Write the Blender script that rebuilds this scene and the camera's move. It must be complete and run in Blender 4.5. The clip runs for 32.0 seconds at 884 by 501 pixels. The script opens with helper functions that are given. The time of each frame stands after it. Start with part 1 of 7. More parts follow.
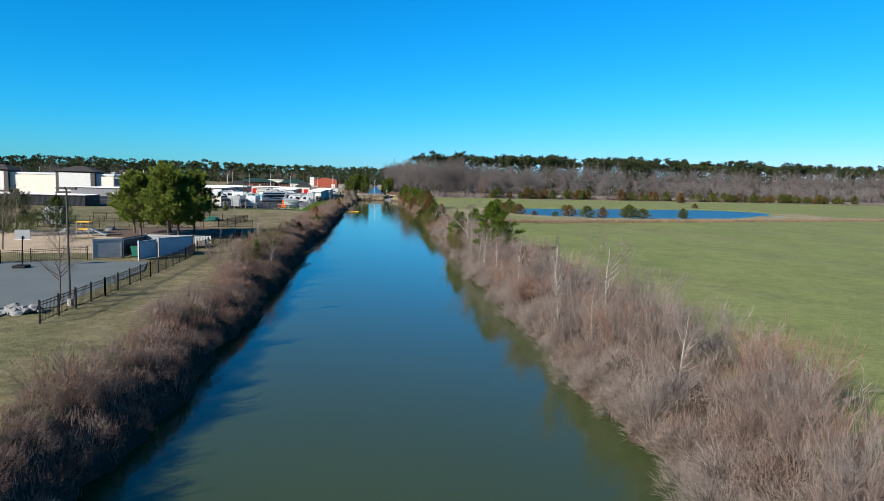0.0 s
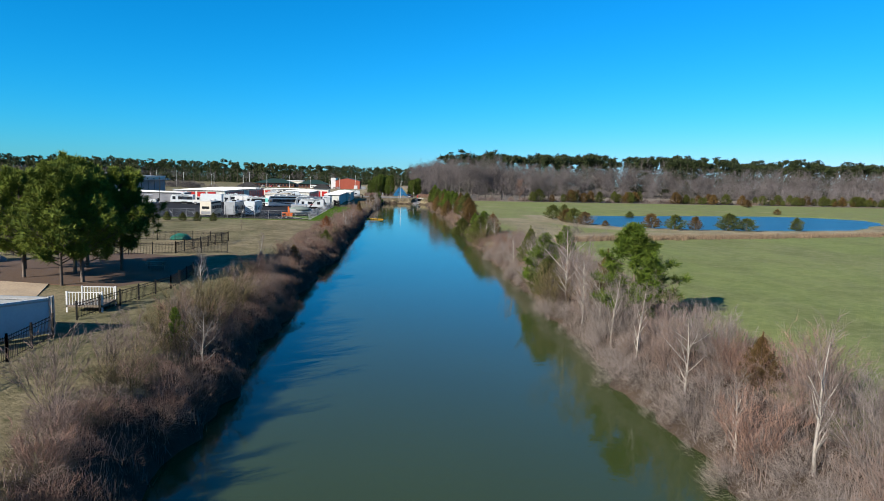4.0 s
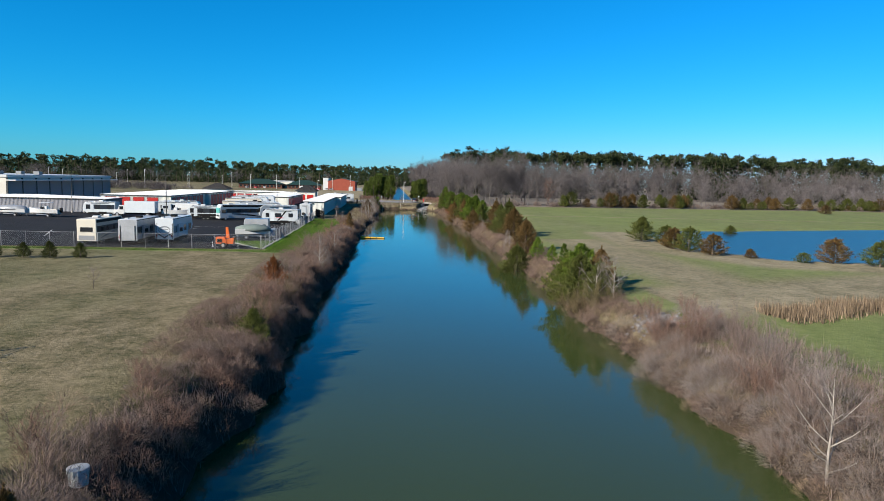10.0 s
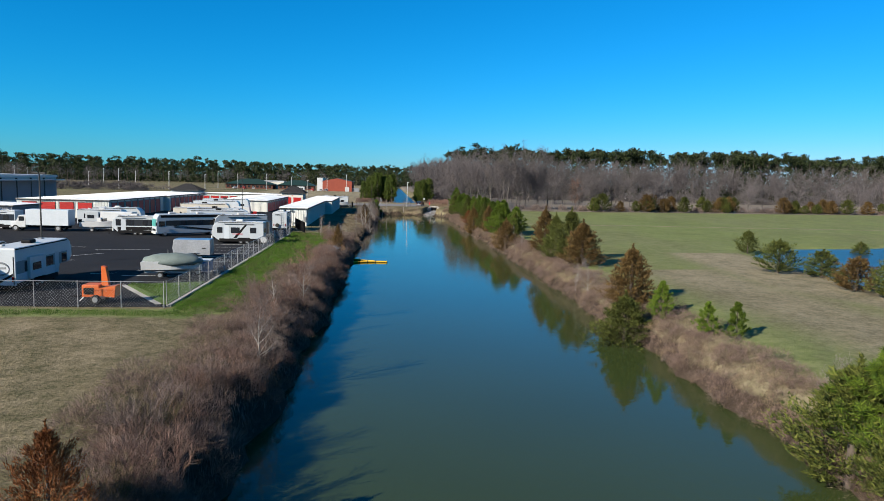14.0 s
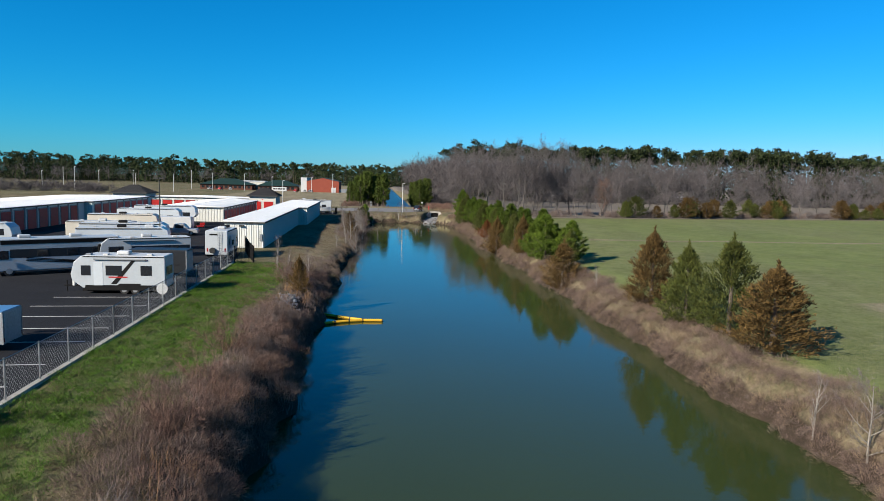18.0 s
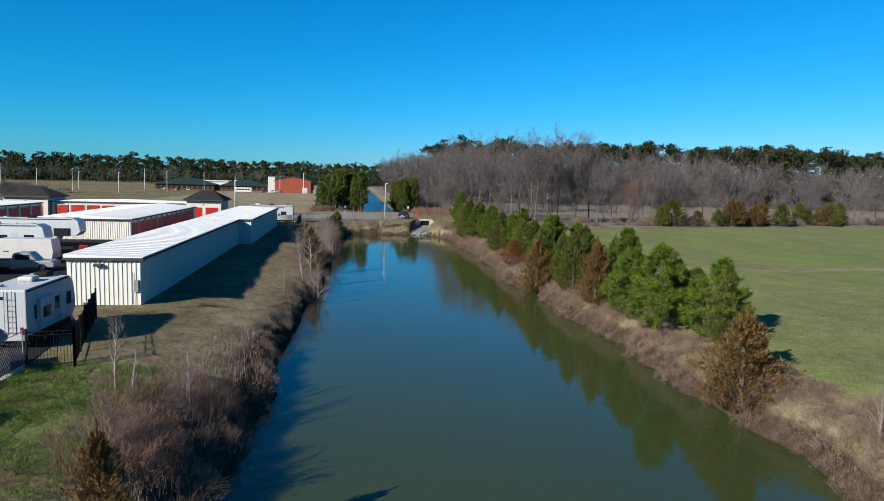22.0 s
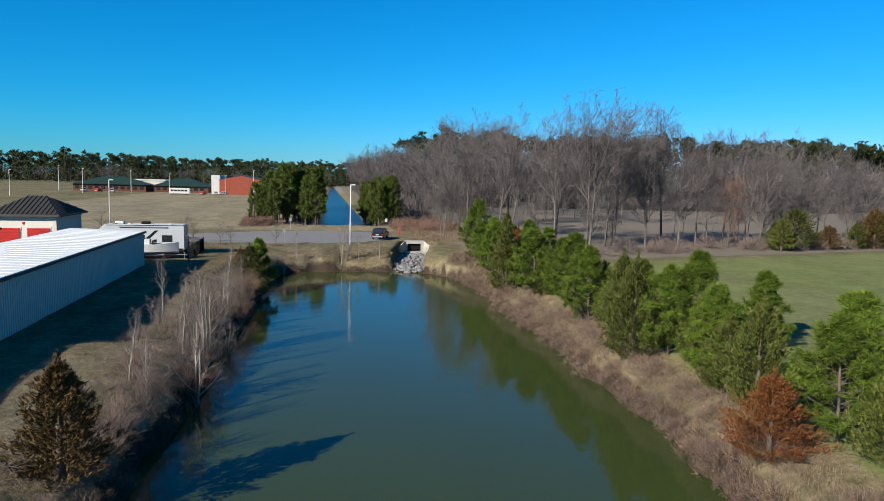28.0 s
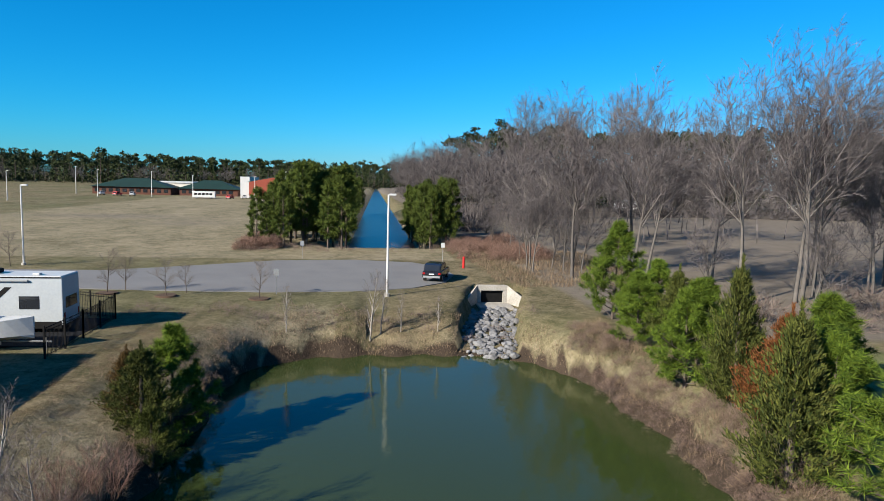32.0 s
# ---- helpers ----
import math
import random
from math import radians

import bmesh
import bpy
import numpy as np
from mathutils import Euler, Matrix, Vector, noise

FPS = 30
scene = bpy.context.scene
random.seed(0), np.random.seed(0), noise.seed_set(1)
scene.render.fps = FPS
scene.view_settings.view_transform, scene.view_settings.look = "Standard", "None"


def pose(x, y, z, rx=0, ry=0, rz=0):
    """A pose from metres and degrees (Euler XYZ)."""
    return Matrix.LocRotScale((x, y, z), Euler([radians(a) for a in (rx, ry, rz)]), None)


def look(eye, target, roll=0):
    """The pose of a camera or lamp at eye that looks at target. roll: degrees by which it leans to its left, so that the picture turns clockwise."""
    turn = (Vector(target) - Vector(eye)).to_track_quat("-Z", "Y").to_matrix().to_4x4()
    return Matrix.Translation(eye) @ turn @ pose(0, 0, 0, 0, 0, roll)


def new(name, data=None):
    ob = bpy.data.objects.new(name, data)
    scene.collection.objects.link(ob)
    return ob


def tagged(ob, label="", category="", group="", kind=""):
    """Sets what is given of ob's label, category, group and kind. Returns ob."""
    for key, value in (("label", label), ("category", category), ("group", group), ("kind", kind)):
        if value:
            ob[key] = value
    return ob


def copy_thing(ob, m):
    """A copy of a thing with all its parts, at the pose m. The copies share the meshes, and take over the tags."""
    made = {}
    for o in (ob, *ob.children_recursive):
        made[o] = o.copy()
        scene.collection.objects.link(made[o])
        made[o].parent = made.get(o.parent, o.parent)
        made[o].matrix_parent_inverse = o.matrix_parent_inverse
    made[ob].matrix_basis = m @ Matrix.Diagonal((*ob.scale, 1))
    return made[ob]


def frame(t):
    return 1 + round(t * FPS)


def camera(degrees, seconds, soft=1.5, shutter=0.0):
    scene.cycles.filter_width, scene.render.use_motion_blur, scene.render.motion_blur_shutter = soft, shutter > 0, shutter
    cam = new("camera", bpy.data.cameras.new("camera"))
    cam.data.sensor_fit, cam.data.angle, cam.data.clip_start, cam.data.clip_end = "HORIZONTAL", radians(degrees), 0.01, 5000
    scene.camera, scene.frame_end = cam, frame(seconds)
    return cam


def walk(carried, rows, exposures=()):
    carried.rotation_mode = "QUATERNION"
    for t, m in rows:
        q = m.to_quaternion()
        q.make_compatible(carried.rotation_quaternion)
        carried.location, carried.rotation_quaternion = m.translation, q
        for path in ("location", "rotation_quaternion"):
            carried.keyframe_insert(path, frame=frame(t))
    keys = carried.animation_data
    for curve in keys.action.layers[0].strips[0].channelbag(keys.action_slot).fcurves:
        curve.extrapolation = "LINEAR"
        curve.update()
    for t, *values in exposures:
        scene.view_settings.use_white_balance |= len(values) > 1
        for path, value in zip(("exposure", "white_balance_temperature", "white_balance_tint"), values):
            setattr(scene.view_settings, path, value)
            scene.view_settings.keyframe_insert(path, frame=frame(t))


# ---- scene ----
cam = camera(68.0, 32.0, soft=0.85)
PITCH, ROLL = -6.09, -1.53
PATH = [
    (0.0, 0.000, 0.000, 12.008, -7.303),
    (0.5, 0.094, 5.050, 12.030, -6.737),
    (1.0, 0.140, 10.100, 12.053, -6.208),
    (1.5, 0.137, 15.150, 12.070, -5.629),
    (2.0, 0.091, 20.201, 12.085, -5.216),
    (2.5, 0.026, 25.251, 12.096, -5.220),
    (3.0, -0.038, 30.301, 12.095, -5.225),
    (3.5, -0.101, 35.351, 12.102, -5.245),
    (5.5, -0.343, 55.552, 12.404, -5.284),
    (6.0, -0.400, 60.602, 12.419, -5.310),
    (6.5, -0.457, 65.652, 12.426, -5.307),
    (7.0, -0.512, 70.702, 12.424, -5.346),
    (7.5, -0.563, 75.752, 12.419, -5.391),
    (8.0, -0.611, 80.803, 12.414, -5.430),
    (8.5, -0.656, 85.853, 12.417, -5.459),
    (9.0, -0.698, 90.903, 12.422, -5.484),
    (9.5, -0.740, 95.954, 12.418, -5.469),
    (10.0, -0.781, 101.004, 12.409, -5.492),
    (10.5, -0.822, 106.054, 12.401, -5.485),
    (11.0, -0.863, 111.105, 12.382, -5.489),
    (11.5, -0.902, 116.155, 12.374, -5.511),
    (12.0, -0.941, 121.205, 12.365, -5.515),
    (12.5, -0.979, 126.256, 12.347, -5.526),
    (13.0, -1.015, 131.306, 12.340, -5.563),
    (13.5, -1.047, 136.357, 12.331, -5.616),
    (14.0, -1.075, 141.407, 12.327, -5.638),
    (14.5, -1.102, 146.458, 12.332, -5.652),
    (16.5, -1.076, 166.659, 12.362, -6.400),
    (17.0, -1.035, 171.709, 12.377, -6.419),
    (17.5, -0.992, 176.760, 12.397, -6.468),
    (18.0, -0.943, 181.810, 12.415, -6.528),
    (18.5, -0.892, 186.860, 12.417, -6.544),
    (19.0, -0.839, 191.911, 12.406, -6.561),
    (19.5, -0.760, 196.960, 12.411, -7.117),
    (20.0, -0.653, 202.010, 12.417, -7.229),
    (20.5, -0.539, 207.059, 12.416, -7.246),
    (21.0, -0.425, 212.108, 12.417, -7.262),
    (21.5, -0.284, 217.157, 12.408, -7.827),
    (22.0, -0.087, 222.203, 12.401, -8.541),
    (22.5, 0.159, 227.248, 12.381, -8.961),
    (23.0, 0.431, 232.291, 12.361, -9.109),
    (23.5, 0.711, 237.334, 12.343, -9.150),
    (24.0, 0.996, 242.376, 12.326, -9.218),
    (24.5, 1.310, 247.417, 12.316, -9.802),
    (25.0, 1.660, 252.455, 12.313, -10.055),
    (25.5, 2.041, 257.491, 12.309, -10.500),
    (27.5, 3.762, 277.620, 12.291, -11.177),
    (28.0, 4.225, 282.649, 12.290, -11.238),
    (28.5, 4.692, 287.678, 12.291, -11.287),
    (29.0, 5.165, 292.706, 12.291, -11.354),
    (29.5, 5.642, 297.734, 12.302, -11.378),
    (30.0, 6.092, 302.764, 12.319, -10.758),
    (30.5, 6.479, 307.800, 12.363, -9.933),
    (31.0, 6.792, 312.841, 12.462, -9.068),
    (31.5, 7.028, 317.885, 12.567, -8.189),
    (32.0, 7.188, 322.933, 12.632, -7.357),
]
walk(cam, [(t, pose(x, y, z, 90 + PITCH, ROLL, yaw)) for t, x, y, z, yaw in PATH], ((0.0, 1.40), (6.0, 1.33), (12.0, 1.24), (17.0, 1.13), (25.0, 1.11), (29.0, 1.20), (32.0, 1.30)))

# ---- light ----
SUN_TO = Vector((-0.728, -0.53, 0.445)).normalized()
world = bpy.data.worlds.new("sky")
scene.world = world
world.use_nodes = True
wn = world.node_tree
sky = wn.nodes.new("ShaderNodeTexSky")
sky.sky_type = "NISHITA"
sky.sun_disc = False
sky.sun_elevation = math.asin(SUN_TO.z)
sky.sun_rotation = math.atan2(SUN_TO.x, SUN_TO.y)
sky.air_density, sky.dust_density, sky.ozone_density = 1.0, 0.2, 2.5
cut = wn.nodes.new("ShaderNodeSeparateColor")
wn.links.new(sky.outputs[0], cut.inputs[0])
red = wn.nodes.new("ShaderNodeMath")
red.operation = "MULTIPLY"
wn.links.new(cut.outputs[0], red.inputs[0])
wn.links.new(cut.outputs[0], red.inputs[1])
red_cube = wn.nodes.new("ShaderNodeMath")
red_cube.operation = "MULTIPLY"
wn.links.new(red.outputs[0], red_cube.inputs[0])
wn.links.new(cut.outputs[0], red_cube.inputs[1])
hue = wn.nodes.new("ShaderNodeCombineColor")
for k, v in enumerate((red_cube.outputs[0], cut.outputs[1], cut.outputs[2])):
    wn.links.new(v, hue.inputs[k])
tint = wn.nodes.new("ShaderNodeMix")
tint.data_type, tint.blend_type = "RGBA", "MULTIPLY"
tint.inputs["Factor"].default_value = 1.0
tint.inputs["B"].default_value = (0.0052, 0.68, 1.17, 1.0)
wn.links.new(hue.outputs[0], tint.inputs["A"])
wn.links.new(tint.outputs["Result"], wn.nodes["Background"].inputs["Color"])
wn.nodes["Background"].inputs["Strength"].default_value = 0.055
sun = bpy.data.lights.new("sun", "SUN")
sun.energy, sun.angle, sun.color = 5.0, radians(0.55), (1.0, 0.91, 0.78)
new("sun", sun).matrix_world = look(SUN_TO * 100, (0, 0, 0))

# ---- materials ----
def rgb(c):
    return (*c, 1.0)


def mat(name, a, b=None, scale=1.0, rough=0.85, bump=0.0, metal=0.0, fine=None, rand=0.0, spec=0.3, stretch=(1, 1, 1), bscale=None, wear=None, c=None):
    """Two tones mixed by noise at a broad and a fine scale, with bump; rand varies the brightness from object to object."""
    m = bpy.data.materials.new(name)
    m.use_nodes = True
    t = m.node_tree
    n, l = t.nodes, t.links
    p = n["Principled BSDF"]
    p.inputs["Roughness"].default_value = rough
    p.inputs["Metallic"].default_value = metal
    p.inputs["Specular IOR Level"].default_value = spec
    b = b or tuple(v * 0.75 for v in a)
    co = n.new("ShaderNodeTexCoord")
    mp = n.new("ShaderNodeMapping")
    mp.inputs["Scale"].default_value = stretch
    l.new(co.outputs["Object"], mp.inputs["Vector"])
    n1 = n.new("ShaderNodeTexNoise")
    n1.inputs["Scale"].default_value = scale
    n1.inputs["Detail"].default_value = 5
    n2 = n.new("ShaderNodeTexNoise")
    n2.inputs["Scale"].default_value = fine or scale * 9
    n2.inputs["Detail"].default_value = 4
    for k in (n1, n2):
        l.new(mp.outputs[0], k.inputs["Vector"])
    ad = n.new("ShaderNodeMath")
    ad.operation = "ADD"
    l.new(n1.outputs["Fac"], ad.inputs[0])
    l.new(n2.outputs["Fac"], ad.inputs[1])
    rp = n.new("ShaderNodeMapRange")
    rp.inputs["From Min"].default_value, rp.inputs["From Max"].default_value = 0.72, 1.28
    l.new(ad.outputs[0], rp.inputs["Value"])
    mx = n.new("ShaderNodeMix")
    mx.data_type = "RGBA"
    mx.inputs["A"].default_value, mx.inputs["B"].default_value = rgb(a), rgb(b)
    l.new(rp.outputs[0], mx.inputs["Factor"])
    out = mx.outputs["Result"]
    if c:
        m3 = n.new("ShaderNodeMix")
        m3.data_type = "RGBA"
        m3.inputs["B"].default_value = rgb(c)
        n3 = n.new("ShaderNodeTexNoise")
        n3.inputs["Scale"].default_value = scale * 0.35
        l.new(mp.outputs[0], n3.inputs["Vector"])
        r3 = n.new("ShaderNodeMapRange")
        r3.inputs["From Min"].default_value, r3.inputs["From Max"].default_value = 0.48, 0.62
        l.new(n3.outputs["Fac"], r3.inputs["Value"])
        l.new(r3.outputs[0], m3.inputs["Factor"])
        l.new(out, m3.inputs["A"])
        out = m3.outputs["Result"]
    if rand:
        oi = n.new("ShaderNodeObjectInfo")
        r2 = n.new("ShaderNodeMapRange")
        r2.inputs["To Min"].default_value, r2.inputs["To Max"].default_value = 1 - rand, 1 + rand
        l.new(oi.outputs["Random"], r2.inputs["Value"])
        hs = n.new("ShaderNodeHueSaturation")
        l.new(r2.outputs[0], hs.inputs["Value"])
        l.new(out, hs.inputs["Color"])
        out = hs.outputs[0]
    l.new(out, p.inputs["Base Color"])
    if bump:
        bp = n.new("ShaderNodeBump")
        bp.inputs["Strength"].default_value = bump
        bp.inputs["Distance"].default_value = 0.05
        nb = n2
        if bscale:
            nb = n.new("ShaderNodeTexNoise")
            nb.inputs["Scale"].default_value = bscale
            l.new(mp.outputs[0], nb.inputs["Vector"])
        l.new(nb.outputs["Fac"], bp.inputs["Height"])
        l.new(bp.outputs[0], p.inputs["Normal"])
    return m


def foliage(name, a, b, rand=0.25, c=None):
    """Leaf and twig tones that vary from leaf to leaf and plant to plant."""
    m = bpy.data.materials.new(name)
    m.use_nodes = True
    t = m.node_tree
    n, l = t.nodes, t.links
    p = n["Principled BSDF"]
    p.inputs["Roughness"].default_value = 0.75
    p.inputs["Specular IOR Level"].default_value = 0.15
    g = n.new("ShaderNodeNewGeometry")
    oi = n.new("ShaderNodeObjectInfo")
    mx = n.new("ShaderNodeMix")
    mx.data_type = "RGBA"
    mx.inputs["A"].default_value, mx.inputs["B"].default_value = rgb(a), rgb(b)
    l.new(g.outputs["Random Per Island"], mx.inputs["Factor"])
    out = mx.outputs["Result"]
    if c:
        m3 = n.new("ShaderNodeMix")
        m3.data_type = "RGBA"
        m3.inputs["B"].default_value = rgb(c)
        l.new(oi.outputs["Random"], m3.inputs["Factor"])
        l.new(out, m3.inputs["A"])
        out = m3.outputs["Result"]
    r2 = n.new("ShaderNodeMapRange")
    r2.inputs["To Min"].default_value, r2.inputs["To Max"].default_value = 1 - rand, 1 + rand
    l.new(oi.outputs["Random"], r2.inputs["Value"])
    hs = n.new("ShaderNodeHueSaturation")
    l.new(r2.outputs[0], hs.inputs["Value"])
    l.new(out, hs.inputs["Color"])
    l.new(hs.outputs[0], p.inputs["Base Color"])
    return m


M_ASPHALT = mat("asphalt", (0.011, 0.012, 0.0145), (0.018, 0.019, 0.022), 0.25, 0.95, 0.3, fine=18, spec=0.08)
M_COURT = mat("court_asphalt", (0.070, 0.086, 0.092), (0.09, 0.104, 0.108), 0.3, 0.9, 0.3, fine=15, spec=0.12)
M_ROAD = mat("old_asphalt", (0.116, 0.116, 0.119), (0.145, 0.145, 0.145), 0.3, 0.92, 0.3, fine=14)
M_CONC = mat("concrete", (0.336, 0.322, 0.294), (0.209, 0.197, 0.174), 0.8, 0.9, 0.2, rand=0.06)
M_LINE = mat("line_paint", (0.504, 0.504, 0.490), (0.385, 0.385, 0.371), 2.0, 0.8)
M_WALL = mat("ribbed_metal_wall", (0.490, 0.497, 0.462), (0.448, 0.455, 0.420), 0.5, 0.55, 0.0, spec=0.4)
M_ROOF = mat("white_metal_roof", (0.574, 0.581, 0.574), (0.532, 0.539, 0.532), 0.3, 0.45, 0.0)
M_TRIM = mat("dark_bronze_trim", (0.0261, 0.0261, 0.0244), (0.0348, 0.0348, 0.0319), 1.0, 0.6)
M_RED = mat("red_roller_door", (0.350, 0.0126, 0.0105), (0.244, 0.0087, 0.0070), 0.6, 0.5, rand=0.12)
M_WHITE = mat("white_paint", (0.42, 0.43, 0.43), (0.36, 0.37, 0.37), 0.8, 0.4, spec=0.5, rand=0.06)
M_RV = mat("glossy_white_panel", (0.37, 0.40, 0.42), (0.32, 0.35, 0.37), 0.8, 0.35, spec=0.5, rand=0.14)
M_NAVY = mat("navy_paint", (0.008, 0.013, 0.022), (0.006, 0.01, 0.017), 0.8, 0.35, spec=0.3)
M_CREAM = mat("cream_paint", (0.434, 0.406, 0.343), (0.385, 0.357, 0.301), 0.8, 0.45)
M_GREYP = mat("grey_paint", (0.174, 0.186, 0.197), (0.145, 0.157, 0.168), 0.8, 0.5)
M_BLACK = mat("black_metal", (0.004, 0.004, 0.0045), (0.008, 0.008, 0.008), 1.0, 0.7, spec=0.12)
M_RUBBER = mat("rubber", (0.0200, 0.0200, 0.0200), (0.0174, 0.0174, 0.0174), 3.0, 0.9)
M_STEEL = mat("galvanised_steel", (0.315, 0.322, 0.329), (0.209, 0.215, 0.220), 2.0, 0.45, metal=0.6)
M_BARK = mat("bark", (0.0870, 0.0696, 0.0580), (0.0580, 0.0464, 0.0377), 2.0, 0.95, 0.6, rand=0.2)
M_GREYBARK = mat("grey_bark", (0.105, 0.096, 0.088), (0.06, 0.054, 0.048), 1.5, 0.95, 0.5, rand=0.2)
M_PALE = mat("pale_bark", (0.244, 0.226, 0.203), (0.162, 0.145, 0.128), 2.0, 0.9, 0.3, rand=0.15)
F_TWIG = foliage("bare_twigs", (0.05, 0.037, 0.033), (0.205, 0.165, 0.146), 0.22, c=(0.11, 0.08, 0.068))
F_TWIGR = foliage("reddish_twigs", (0.052, 0.028, 0.021), (0.195, 0.125, 0.098), 0.2)
F_TREE = foliage("tree_twigs", (0.0754, 0.0609, 0.0522), (0.139, 0.116, 0.101), 0.2)
F_PALE = foliage("pale_twigs", (0.062, 0.052, 0.048), (0.175, 0.15, 0.138), 0.2)
F_PINE = foliage("pine_needles", (0.016, 0.038, 0.004), (0.095, 0.135, 0.013), 0.3)
F_PINED = foliage("dark_pine_needles", (0.0174, 0.0319, 0.0070), (0.0551, 0.0725, 0.0128), 0.2)
F_CEDAR = foliage("cedar_green", (0.014, 0.024, 0.0045), (0.08, 0.088, 0.018), 0.25)
F_CEDARB = foliage("cedar_bronze", (0.030, 0.020, 0.007), (0.115, 0.071, 0.023), 0.25)
F_RUST = foliage("cedar_rust", (0.0696, 0.0232, 0.0070), (0.133, 0.0522, 0.0162), 0.2)
F_STRAW = foliage("dry_straw", (0.06, 0.042, 0.029), (0.215, 0.16, 0.105), 0.15)
F_GRASS = foliage("green_grass", (0.020, 0.056, 0.004), (0.070, 0.128, 0.012), 0.15)
F_FARPINE = foliage("far_pine_needles", (0.008, 0.015, 0.006), (0.028, 0.038, 0.011), 0.2)
F_PINK = foliage("pinkish_fine_twigs", (0.042, 0.028, 0.023), (0.165, 0.118, 0.098), 0.2)
F_SEDGE = foliage("orange_broom_sedge", (0.14, 0.075, 0.035), (0.24, 0.145, 0.075), 0.15)
F_WOODS = foliage("grey_wood_twigs", (0.040, 0.036, 0.037), (0.122, 0.109, 0.109), 0.2)
F_PINEM = foliage("yellow_green_needles", (0.028, 0.052, 0.007), (0.125, 0.155, 0.019), 0.2)
F_GROVE = foliage("deep_green_needles", (0.018, 0.034, 0.006), (0.078, 0.102, 0.016), 0.2)
F_OLIVE = foliage("olive_brush", (0.040, 0.034, 0.017), (0.110, 0.088, 0.043), 0.2)


def water_mat(name, base, ripple, rough=0.06):
    m = bpy.data.materials.new(name)
    m.use_nodes = True
    t = m.node_tree
    n, l = t.nodes, t.links
    p = n["Principled BSDF"]
    p.inputs["Roughness"].default_value = rough
    p.inputs["IOR"].default_value = 1.33
    co = n.new("ShaderNodeTexCoord")
    big = n.new("ShaderNodeTexNoise")
    big.inputs["Scale"].default_value = 0.07
    l.new(co.outputs["Object"], big.inputs["Vector"])
    mx = n.new("ShaderNodeMix")
    mx.data_type = "RGBA"
    mx.inputs["A"].default_value = rgb(base)
    mx.inputs["B"].default_value = rgb(tuple(v * 1.25 for v in base))
    l.new(big.outputs["Fac"], mx.inputs["Factor"])
    l.new(mx.outputs["Result"], p.inputs["Base Color"])
    rip = n.new("ShaderNodeTexNoise")
    rip.inputs["Scale"].default_value = 1.6
    rip.inputs["Detail"].default_value = 4
    l.new(co.outputs["Object"], rip.inputs["Vector"])
    bp = n.new("ShaderNodeBump")
    bp.inputs["Strength"].default_value = ripple
    bp.inputs["Distance"].default_value = 0.04
    mk = n.new("ShaderNodeMath")
    mk.operation = "MULTIPLY"
    l.new(rip.outputs["Fac"], mk.inputs[0])
    l.new(big.outputs["Fac"], mk.inputs[1])
    l.new(mk.outputs[0], bp.inputs["Height"])
    l.new(bp.outputs[0], p.inputs["Normal"])
    return m


M_WATER = water_mat("murky_water", (0.023, 0.034, 0.0105), 0.35)
# Pond base tinted blue towards the sky it reflects.
M_POND = water_mat("pond_water", (0.013, 0.03, 0.042), 1.0, 0.3)


# ---- mesh helpers ----
def link(name, me, material, parent=None, label="", smooth=False):
    ob = new(name, me)
    if material and not me.materials:
        me.materials.append(material)
    if smooth:
        me.polygons.foreach_set("use_smooth", [True] * len(me.polygons))
    if parent:
        ob.parent = parent
    if label:
        ob["label"] = label
    return ob


def mesh_np(name, v, f):
    """A mesh from an array of vertices and an array of faces, all with the same number of corners."""
    me = bpy.data.meshes.new(name)
    v, f = np.asarray(v, dtype=np.float32), np.asarray(f, dtype=np.int32)
    k = f.shape[1]
    me.vertices.add(len(v))
    me.vertices.foreach_set("co", v.ravel())
    me.loops.add(f.size)
    me.loops.foreach_set("vertex_index", f.ravel())
    me.polygons.add(len(f))
    me.polygons.foreach_set("loop_start", np.arange(0, f.size, k, dtype=np.int32))
    me.update(calc_edges=True)
    return me


def part(name, bm, material, parent=None, label="", smooth=False):
    me = bpy.data.meshes.new(name)
    bm.to_mesh(me)
    bm.free()
    return link(name, me, material, parent, label, smooth)


def thing(name, label, category, at, rz=0.0, group="", kind=""):
    ob = new(name)
    ob.matrix_world = pose(*at, 0, 0, rz)
    return tagged(ob, label, category, group, kind)


def box(bm, x0, x1, y0, y1, z0, z1, bevel=0.0):
    m = Matrix.LocRotScale(((x0 + x1) / 2, (y0 + y1) / 2, (z0 + z1) / 2), None, (x1 - x0, y1 - y0, z1 - z0))
    r = bmesh.ops.create_cube(bm, size=1, matrix=m)
    if bevel:
        es = list({e for q in r["verts"] for e in q.link_edges})
        bmesh.ops.bevel(bm, geom=es, offset=bevel, segments=2, affect="EDGES", profile=0.6)
    return bm


def B(x0, x1, y0, y1, z0, z1, bevel=0.0):
    return box(bmesh.new(), x0, x1, y0, y1, z0, z1, bevel)


def rod(bm, p, q, r, r2=None, n=8):
    p, q = Vector(p), Vector(q)
    d = q - p
    m = Matrix.Translation((p + q) / 2) @ d.to_track_quat("Z", "Y").to_matrix().to_4x4()
    bmesh.ops.create_cone(bm, cap_ends=True, segments=n, radius1=r, radius2=r if r2 is None else r2, depth=d.length, matrix=m)
    return bm


def R(p, q, r, r2=None, n=8):
    return rod(bmesh.new(), p, q, r, r2, n)


